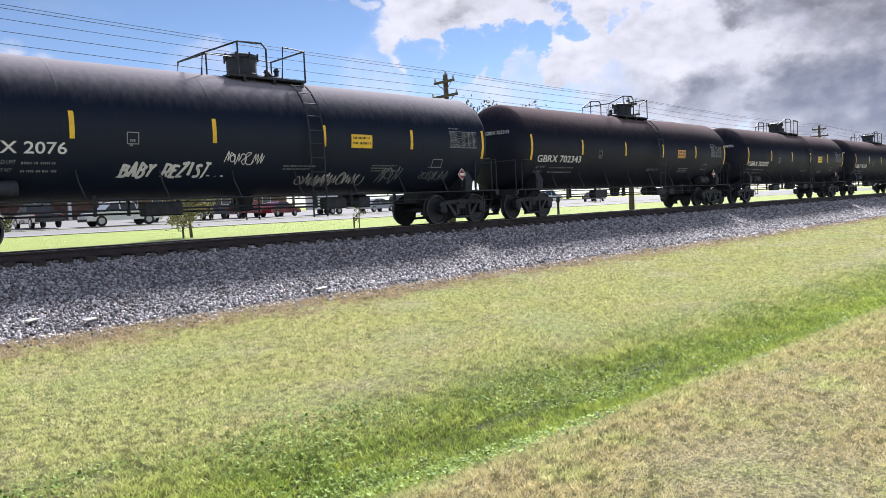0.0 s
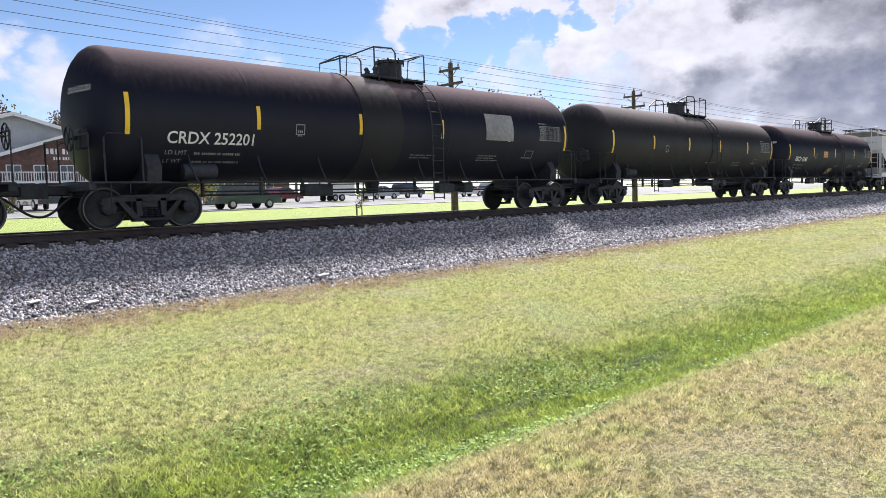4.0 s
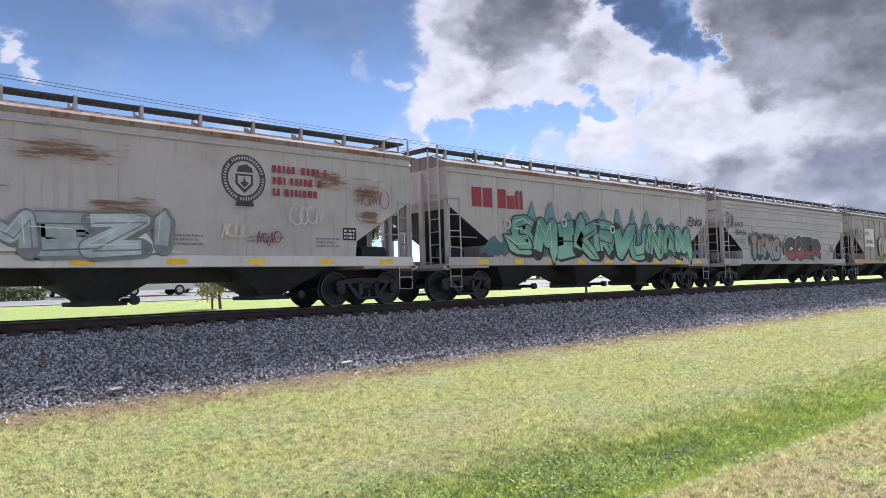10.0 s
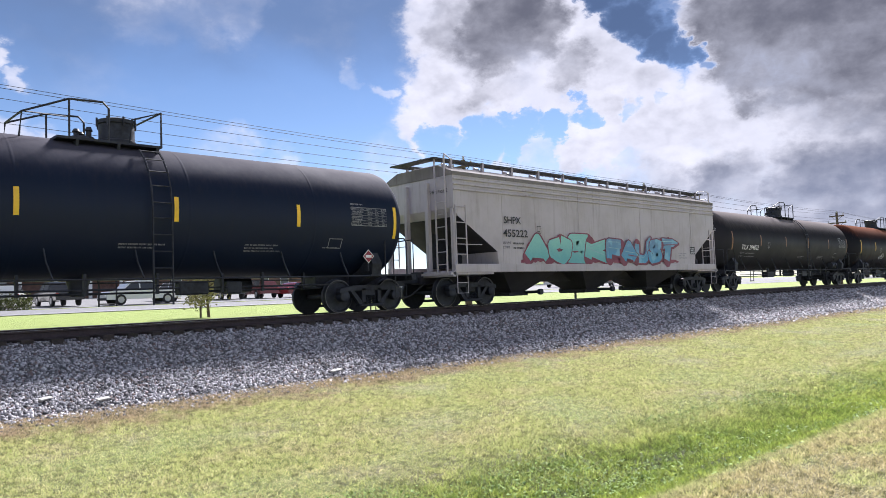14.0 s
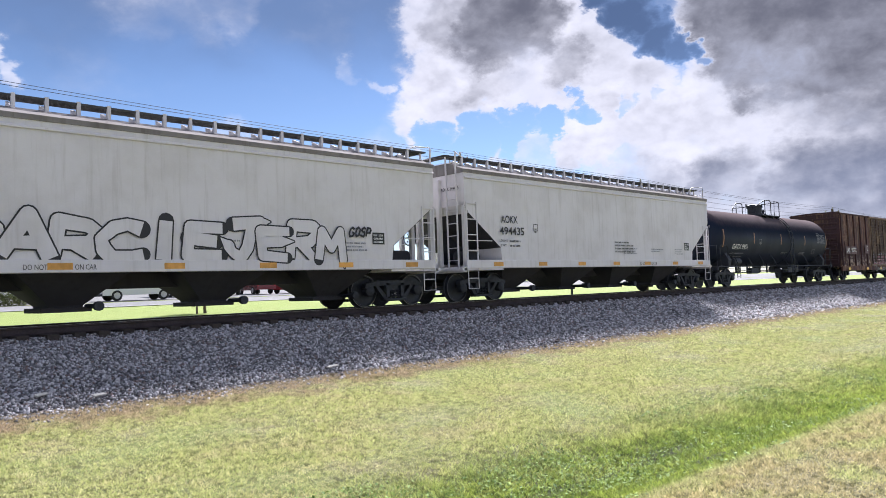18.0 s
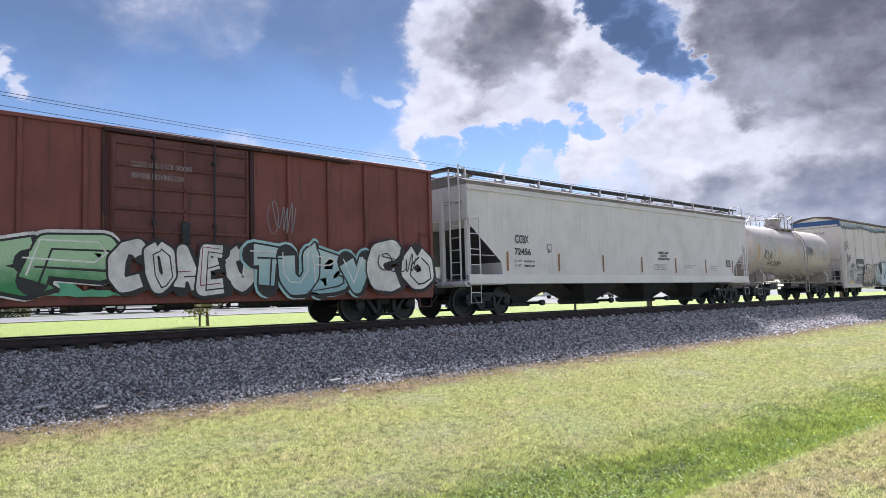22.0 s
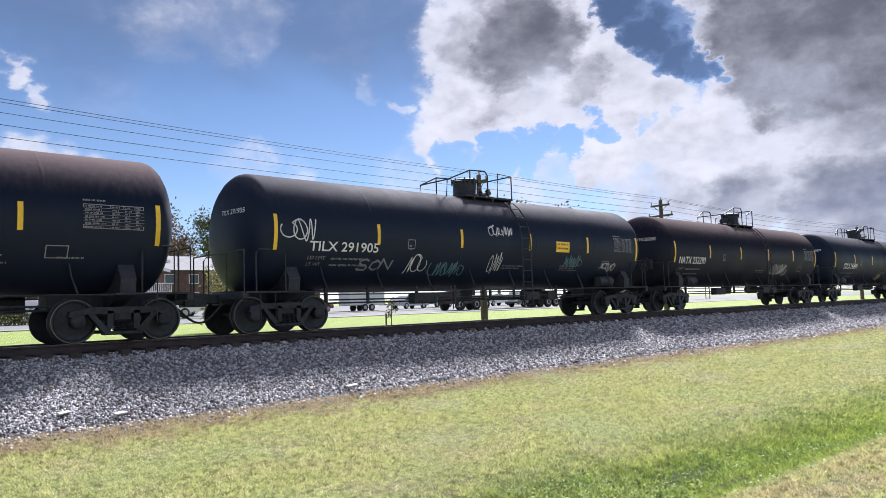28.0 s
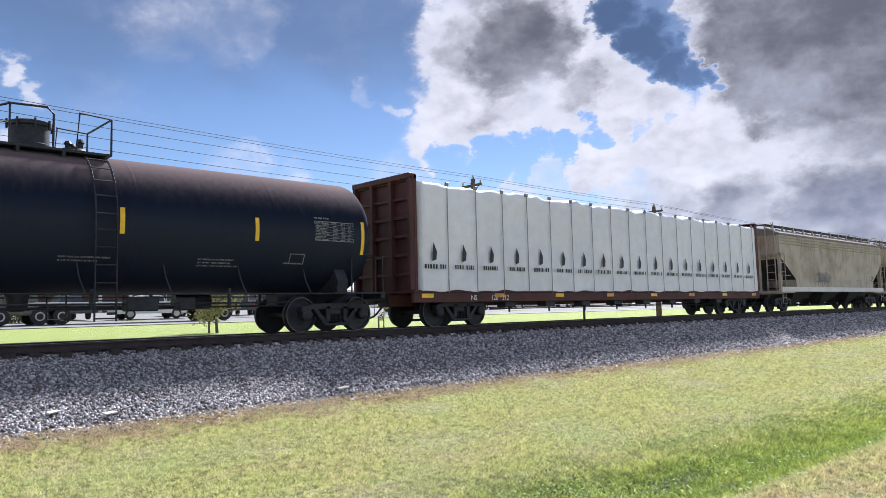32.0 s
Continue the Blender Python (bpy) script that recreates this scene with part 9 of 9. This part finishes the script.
# ---- road vehicles ----
TYRE = plain("tyre", (0.02, 0.02, 0.02), 0.8)
HUB = plain("wheel_hub", (0.45, 0.45, 0.46), 0.35, 0.8, 0.1)
LAMP_RED = plain("tail_lamp", (0.35, 0.02, 0.02), 0.3)
CAR_GLASS = glass_material("car_glass", (0.02, 0.025, 0.03))


def car_paint(name, col):
    m, nt, bsdf = base_material(name)
    vec = own_coords(nt)
    n = noise_node(nt, vec, 3.0, 4.0)
    link(nt, mix_node(nt, math_node(nt, "MULTIPLY", n, 0.2), col, (col[0] * 0.6, col[1] * 0.6, col[2] * 0.58)), bsdf.inputs["Base Color"])
    bsdf.inputs["Roughness"].default_value = 0.25
    bsdf.inputs["Coat Weight"].default_value = 0.5
    return m


CAR_WHITE, CAR_BLACK = car_paint("car_white", (0.70, 0.70, 0.69)), car_paint("car_black", (0.018, 0.019, 0.022))
CAR_SILVER, CAR_RED = car_paint("car_silver", (0.36, 0.38, 0.40)), car_paint("car_red", (0.16, 0.02, 0.025))
CAR_GREEN = car_paint("car_dark_green", (0.045, 0.075, 0.07))
SHAPES = {
    "pickup": dict(L=5.8, W=1.0, low=[(-2.9, 0.45), (-2.88, 1.02), (-1.0, 1.10), (0.9, 1.12), (2.6, 1.05), (2.9, 0.85), (2.9, 0.42)], cab=[(-0.95, 1.08), (-0.85, 1.72), (-0.55, 1.86), (0.75, 1.86), (1.05, 1.78), (1.75, 1.1)], wheels=(-1.75, 1.85), r=0.41),
    "van": dict(L=5.0, W=0.98, low=[(-2.5, 0.4), (-2.5, 1.0), (-2.3, 1.08), (1.5, 1.06), (2.35, 0.92), (2.5, 0.7), (2.48, 0.36)], cab=[(-2.42, 1.04), (-2.3, 1.6), (-2.05, 1.74), (0.3, 1.76), (0.75, 1.66), (1.65, 1.05)], wheels=(-1.45, 1.5), r=0.34),
    "suv": dict(L=4.8, W=0.95, low=[(-2.4, 0.42), (-2.38, 1.0), (-1.9, 1.05), (1.0, 1.05), (2.2, 0.98), (2.4, 0.75), (2.4, 0.38)], cab=[(-2.2, 1.02), (-1.95, 1.58), (-1.6, 1.72), (0.1, 1.72), (0.45, 1.64), (1.2, 1.02)], wheels=(-1.4, 1.42), r=0.37),
    "sedan": dict(L=4.7, W=0.92, low=[(-2.35, 0.36), (-2.33, 0.86), (-1.6, 0.95), (1.1, 0.93), (2.2, 0.80), (2.35, 0.6), (2.33, 0.32)], cab=[(-1.75, 0.92), (-1.05, 1.38), (-0.6, 1.46), (0.2, 1.45), (0.55, 1.38), (1.25, 0.9)], wheels=(-1.38, 1.42), r=0.33),
}


def vehicle(kind, x, y, turn, mat, label):
    q = SHAPES[kind]
    w = q["W"]
    v = thing({"van": "minivan", "suv": "suv", "sedan": "sedan", "pickup": "pickup_truck"}[kind], pose(x, y, ground_z(x, y) + 0.03, 0, 0, turn), label, "car", "cars beyond the track")
    body = part("body", Shape().prism(q["low"], -w, w, "y"), mat, v)
    cab = Shape()
    outline = q["cab"]
    n = len(outline)
    o = len(cab.v)
    zt, zb = max(p[1] for p in outline), min(p[1] for p in outline)
    side = lambda z, s: s * (w - 0.03 - 0.20 * (z - zb) / (zt - zb))
    pts = [(a, side(b, -1), b) for a, b in outline] + [(a, side(b, 1), b) for a, b in outline]
    cab.solid(pts, [tuple(range(n)), tuple(range(n, 2 * n))] + [(i, (i + 1) % n, n + (i + 1) % n, n + i) for i in range(n)])
    roof = part("cabin", cab, mat, v)
    for s in (-1, 1):
        inner = [(a * 0.93 + (outline[0][0] + outline[-1][0]) * 0.035, zb + (b - zb) * 0.84 + 0.03) for a, b in outline]
        g = Shape()
        cut = (inner[0][0] + inner[-1][0]) / 2
        left = [p for p in inner if p[0] < cut - 0.05]
        right = [p for p in inner if p[0] > cut + 0.05]
        zt2 = max(p[1] for p in inner)
        for half in (left + [(cut - 0.05, zt2), (cut - 0.05, inner[0][1])], [(cut + 0.05, inner[0][1]), (cut + 0.05, zt2)] + right):
            g.v += [(a, side(b, s) + s * 0.012, b) for a, b in half]
            k = len(g.v)
            g.f.append(tuple(range(k - len(half), k)))
        part("window", g, CAR_GLASS, roof)
    for xx in q["wheels"]:
        for s in (-1, 1):
            t = part("wheel", Shape().lathe([(-0.11, q["r"] * 0.6), (-0.11, q["r"] - 0.02), (-0.08, q["r"]), (0.08, q["r"]), (0.11, q["r"] - 0.02), (0.11, q["r"] * 0.6)], "y", 18, (xx, s * (w - 0.09), q["r"])), TYRE, v, smooth=50)
            part("rim", Shape().lathe([(s * 0.10, q["r"] * 0.62), (s * 0.125, q["r"] * 0.58), (s * 0.115, 0.03)], "y", 14, (xx, s * (w - 0.09), q["r"])), HUB, t)
    h = q["L"] / 2
    for s in (-1, 1):
        part("head_lamp", Shape().box(h - 0.12, h + 0.015, *sorted((s * (w - 0.1), s * (w - 0.42))), 0.68, 0.82, 0.02), TRIM_WHITE, v)
        part("tail_lamp", Shape().box(-h - 0.015, -h + 0.08, *sorted((s * (w - 0.02), s * (w - 0.2))), 0.72, 0.98, 0.02), LAMP_RED, v)
    part("bumper", Shape().box(h - 0.1, h + 0.05, -w + 0.05, w - 0.05, 0.38, 0.58, 0.04), STEEL_DARK, v)
    return v


for kind, x, y, turn, mat, label in (
        ("pickup", 22.7, 58.0, 180, CAR_WHITE, "parked white pickup truck"),
        ("pickup", 17.6, 61.0, 90, CAR_BLACK, "parked black pickup truck"),
        ("suv", 14.6, 62.5, 70, CAR_WHITE, "parked white utility car"),
        ("suv", 28.0, 64.0, 100, CAR_WHITE, "white car parked nose in"),
        ("pickup", 32.5, 63.0, 80, CAR_BLACK, "black pickup truck parked nose in"),
        ("suv", 36.0, 63.0, 85, CAR_RED, "dark red utility car parked nose in"),
        ("sedan", 39.5, 62.0, 20, CAR_RED, "dark red sedan in the car park"),
        ("sedan", 52.0, 62.0, 8, CAR_SILVER, "silver sedan in the car park"),
        ("suv", 58.0, 64.0, 15, CAR_BLACK, "black utility car in the car park"),
        ("sedan", 66.0, 62.0, 0, CAR_WHITE, "white sedan in the car park"),
        ("suv", 74.0, 65.0, 20, CAR_SILVER, "silver utility car in the car park"),
        ("pickup", 84.0, 63.0, 0, CAR_WHITE, "white pickup truck far along the car park"),
        ("sedan", 95.0, 62.0, 10, CAR_BLACK, "black sedan far along the car park")):
    vehicle(kind, x, y, turn, mat, label)

van = vehicle("van", -30.0, 49.0, 0, CAR_GREEN, "dark green minivan driving along the road")
suv = vehicle("suv", 150.0, 52.4, 180, CAR_SILVER, "silver utility car driving along the road")


def box_trailer(x, y, turn):
    t = thing("cargo_trailer", pose(x, y, ground_z(x, y) + 0.03, 0, 0, turn), "white box trailer on two axles", "trailer")
    part("box", Shape().box(-2.2, 2.2, -1.0, 1.0, 0.55, 2.4, 0.06), CAR_WHITE, t)
    part("drawbar", Shape().box(2.2, 3.3, -0.06, 0.06, 0.5, 0.6), STEEL_DARK, t)
    for xx in (-0.4, 0.45):
        for s in (-1, 1):
            w = part("wheel", Shape().lathe([(-0.1, 0.22), (-0.1, 0.34), (0.1, 0.34), (0.1, 0.22)], "y", 16, (xx, s * 1.02, 0.34)), TYRE, t, smooth=50)
            part("rim", Shape().lathe([(s * 0.09, 0.2), (s * 0.115, 0.18), (s * 0.1, 0.03)], "y", 12, (xx, s * 1.02, 0.34)), HUB, w)


box_trailer(44.5, 60.5, 0)


def flatbed_truck(x, y):
    """A lorry with a long low trailer."""
    t = thing("lorry", pose(x, y, ground_z(x, y) + 0.03, 0, 0, 180), "dark lorry with a long flatbed trailer on the road", "lorry")
    part("cab", Shape().prism([(5.6, 0.6), (8.4, 0.6), (8.4, 1.7), (7.2, 1.9), (6.9, 3.0), (5.6, 3.1)], -1.15, 1.15, "y"), CAR_BLACK, t)
    part("cab_window", Shape().prism([(6.0, 1.95), (6.95, 1.95), (6.7, 2.7), (6.0, 2.75)], -1.165, 1.165, "y"), CAR_GLASS, t)
    part("bed", Shape().box(-7.4, 6.4, -1.25, 1.25, 1.15, 1.38, 0.03), CAR_SILVER, t)
    part("frame_beam", Shape().box(-7.2, 6.0, -0.5, 0.5, 0.85, 1.15), STEEL_DARK, t)
    for xx in (-6.6, -5.35, 4.2, 5.45, 7.6):
        for s in (-1, 1):
            w = part("wheel", Shape().lathe([(-0.25, 0.3), (-0.25, 0.52), (0.05, 0.52), (0.05, 0.3)] if s > 0 else [(-0.05, 0.3), (-0.05, 0.52), (0.25, 0.52), (0.25, 0.3)], "y", 18, (xx, s * 1.15, 0.52)), TYRE, t, smooth=50)
            part("rim", Shape().lathe([(s * 0.04, 0.30), (s * 0.07, 0.26), (s * 0.0, 0.05)], "y", 12, (xx, s * 1.15, 0.52)), HUB, w)
    return t


lorry = flatbed_truck(300.0, 51.5)

# ---- grass, weeds, loose stones ----
def ground_heights(xs, ys):
    """The lawn's height at many places, as the sheet has it."""
    k = 0.05 * (np.clip(xs, -5, 45) - 3.0) * np.clip((11.0 - ys) / 4.0, 0, 1)
    p = np.array(PROFILE)
    return np.interp(ys + np.where(ys < 11, k, 0), p[:, 0], p[:, 1])


def strewn(n, seed, y0, y1, far, power):
    """Places over the near lawn, denser near the eye."""
    rng = np.random.default_rng(seed)
    out = np.zeros((0, 2))
    while len(out) < n:
        y = rng.uniform(y0, y1, n * 2)
        x = rng.uniform(-0.5, 1.0, n * 2) ** 1 * 0 + np.exp(rng.uniform(np.log(0.6), np.log(far + 1.0), n * 2)) - 1.0
        d = np.hypot(x, y)
        keep = (x > 0.13 * y - 0.6) & (rng.uniform(0, 1, n * 2) < np.minimum(1, (x + 1.0) / 12.0) * (6.0 / np.maximum(d, 3.0)) ** power)
        out = np.vstack([out, np.stack([x, y], 1)[keep]])
    return out[:n], rng


def mesh_from_arrays(name, verts, sizes, idx):
    me = bpy.data.meshes.new(name)
    me.vertices.add(len(verts))
    me.vertices.foreach_set("co", verts.astype(np.float32).ravel())
    me.loops.add(len(idx))
    me.loops.foreach_set("vertex_index", idx.astype(np.int32))
    me.polygons.add(len(sizes))
    starts = np.concatenate([[0], np.cumsum(sizes)[:-1]])
    me.polygons.foreach_set("loop_start", starts.astype(np.int32))
    me.update(calc_edges=True)
    return me


def grass(n):
    xy, rng = strewn(n, 7, 0.5, 12.7, 75, 1.0)
    # thinner growth all round, out of the near view
    k = n // 6
    a, r = rng.uniform(0, 6.283, k), 26 * rng.uniform(0, 1, k) ** 0.8
    xy[:k] = np.stack([8 + r * 1.6 * np.cos(a), np.minimum(12.6, 3 + r * np.sin(a))], 1)
    x, y = xy[:, 0], xy[:, 1]
    z = ground_heights(x, y)
    d = np.hypot(x, y)
    q = y + 0.05 * (x - 3)
    # blades gather in tufts, thicker further off
    k = rng.permutation(n)[rng.integers(0, n // 6, n)]
    spread = 0.012 + 0.004 * np.minimum(d[k], 25)
    x, y = x[k] + rng.normal(0, 1, n) * spread * 1.3, y[k] + rng.normal(0, 1, n) * spread
    z, d, q = ground_heights(x, y), d[k], y + 0.05 * (x - 3)
    tuft = rng.uniform(0.5, 1.4, n)[k]
    lush = np.clip((q - 3.3) / 0.4, 0, 1) * np.clip((6.3 - q) / 1.0, 0, 1)
    high = (rng.uniform(0.012, 0.032, n) * (1 + 0.3 * (d > 9)) + lush * rng.uniform(0.005, 0.035, n)) * tuft
    wide = (0.0018 + 0.00062 * d) * rng.uniform(0.6, 1.5, n) * (1 + 0.1 * lush)
    a, b = rng.uniform(0, 6.283, n), rng.uniform(0, 6.283, n)
    lean = high * rng.uniform(0.3, 1.8, n)
    base = np.stack([x, y, z - 0.01], 1)
    side = np.stack([np.cos(a), np.sin(a), np.zeros(n)], 1) * wide[:, None]
    tip = base + np.stack([np.cos(b) * lean, np.sin(b) * lean, high + 0.01], 1)
    v = np.stack([base - side, base + side, tip], 1).reshape(-1, 3)
    me = mesh_from_arrays("grass", v, np.full(n, 3), np.arange(3 * n))
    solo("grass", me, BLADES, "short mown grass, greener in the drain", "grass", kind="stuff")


def weeds(n):
    xy, rng = strewn(n * 3, 17, 0.6, 6.2, 30, 1.0)
    x, y = xy[:, 0], xy[:, 1]
    q = y + 0.05 * (x - 3)
    cl = np.sin(x * 2.1 + 1.3 * np.sin(y * 1.7)) + np.sin(y * 3.1 + x * 0.9) + rng.normal(0, 0.5, len(x))
    keep = (q > 3.15 + 0.25 * np.sin(x * 1.3)) & (q < 6.0) & (cl > -0.3 + 0.45 * np.abs(q - 4.2)) & (rng.uniform(0, 1, len(x)) < 0.25 + 0.75 * np.clip((q - 3.1) / 0.9, 0, 1))
    x, y, q = x[keep][:n], y[keep][:n], q[keep][:n]
    m = len(x)
    z = ground_heights(x, y) + rng.uniform(0.012, 0.05, m)
    s = rng.uniform(0.007, 0.017, m) * (1 + 0.02 * np.hypot(x, y))
    a = rng.uniform(0, 6.283, m)
    t = rng.normal(0, 0.35, (m, 2))
    u = np.stack([np.cos(a), np.sin(a), t[:, 0]], 1) * s[:, None]
    w = np.stack([-np.sin(a), np.cos(a), t[:, 1]], 1) * s[:, None] * 0.75
    c = np.stack([x, y, z], 1)
    v = np.stack([c - u, c - 0.3 * u + w, c + u * 0.8 + w * 0.4, c + u * 0.8 - w * 0.4, c - 0.3 * u - w], 1).reshape(-1, 3)
    me = mesh_from_arrays("weeds", v, np.full(m, 5), np.arange(5 * m))
    solo("weeds", me, leaf_material("weed_leaves", (0.05, 0.11, 0.016), (0.30, 0.43, 0.09)), "low broad-leaved weeds in the drain", "weeds", kind="stuff")


def stones(n):
    rng = np.random.default_rng(3)
    y = rng.uniform(11.55, 15.95, n)
    x = np.exp(rng.uniform(np.log(5.0), np.log(90.0), n)) - 4.0
    far = np.clip(x / 60, 0, 1)
    p = np.array(BANK)
    z = np.maximum(np.interp(y, p[:, 0], p[:, 1]), ground_heights(x, y)) + rng.uniform(-0.012, 0.02, n)
    size = rng.uniform(0.010, 0.024, n) * (1 + 2.0 * far)
    thin = rng.uniform(0, 1, n) < np.interp(y, [11.55, 12.15, 12.6, 12.75], [0.99, 0.92, 0.55, 0.0])
    x, y, z, size = x[~thin], y[~thin], z[~thin], size[~thin]
    n = len(x)
    cube = np.array([(a, b, c) for a in (-1, 1) for b in (-1, 1) for c in (-1, 1)], float)
    v = cube[None] * rng.uniform(0.55, 1.15, (n, 8, 3)) * rng.uniform(0.55, 1.1, (n, 1, 3))
    r = rng.normal(size=(n, 4))
    r /= np.linalg.norm(r, axis=1)[:, None]
    w, i, j, k = r.T
    rot = np.stack([1 - 2 * (j * j + k * k), 2 * (i * j - k * w), 2 * (i * k + j * w), 2 * (i * j + k * w), 1 - 2 * (i * i + k * k), 2 * (j * k - i * w), 2 * (i * k - j * w), 2 * (j * k + i * w), 1 - 2 * (i * i + j * j)], 1).reshape(n, 3, 3)
    v = np.einsum("nij,nkj->nki", rot, v) * size[:, None, None] + np.stack([x, y, z], 1)[:, None]
    faces = np.array([(0, 1, 3, 2), (4, 6, 7, 5), (0, 4, 5, 1), (2, 3, 7, 6), (0, 2, 6, 4), (1, 5, 7, 3)])
    idx = (np.arange(n)[:, None, None] * 8 + faces[None]).ravel()
    me = mesh_from_arrays("ballast_stones", v.reshape(-1, 3), np.full(n * 6, 4), idx)
    solo("ballast_stones", me, STONE, "loose grey crushed stones on the track bank", "stones", kind="stuff")


grass(950000)
weeds(34000)
stones(150000)

DEBRIS = plain("bleached_board", (0.48, 0.46, 0.42), 0.8, 0, 0.15, 20.0)
for bx, by, length, turn in ((9.05, 12.75, 0.42, 25), (3.55, 13.0, 0.30, 40), (4.35, 12.75, 0.28, 30), (16.6, 12.6, 0.25, 20), (47.5, 12.3, 0.7, 10)):
    solo("broken_board", Shape().box(-length / 2, length / 2, -0.035, 0.035, 0.0, 0.03, 0.006), DEBRIS if bx != 16.6 else TIE_WOOD, "splintered board lying on the stones", "board", "scraps on the stones").matrix_basis = pose(bx, by, max(bank_z(by), ground_z(bx, by)) + 0.045, 18, 0, turn)

# ---- what moves ----
# distance the train has rolled, by seconds
ROLLED = [(0, 0.0), (4, 86.81), (8, 173.60), (12, 260.38), (16, 347.08), (20, 433.82), (22, 477.05), (24, 520.15), (26, 563.13), (28, 605.96), (32, 691.56)]


def motions():
    for car, mid in CARS:
        walk(car, [(t, pose(mid - d, MID, 0)) for t, d in ROLLED])
    walk(van, [(t, pose(19.7 + 15.2 * (t - 3.5), 47.8, ground_z(0, 47.8) + 0.03)) for t in (0, 8, 16, 24, 32)])
    walk(suv, [(t, pose(19.6 - 14.0 * (t - 31.0), 53.3, ground_z(0, 53.3) + 0.03, 0, 0, 180)) for t in (0, 10, 20, 32)])
    walk(lorry, [(t, pose(46.0 - 9.3 * (t - 29.0), 50.5, ground_z(0, 50.5) + 0.03, 0, 0, 180)) for t in (0, 10, 20, 32)])
    # the wheels turn towards the left as the train rolls: one turn for all of them, by the side of the truck they sit on
    first = {}
    for w, e in WHEELS:
        if e not in first:
            walk(w, [(k / FPS, pose(e * AXLE, 0, WHEEL_R, 0, (-88.0 * k) % 360.0, 0)) for k in range(32 * FPS + 1)])
            first[e] = w.animation_data
        else:
            w.rotation_mode = "QUATERNION"
            keys = w.animation_data_create()
            keys.action = first[e].action
            keys.action_slot = first[e].action_slot


motions()
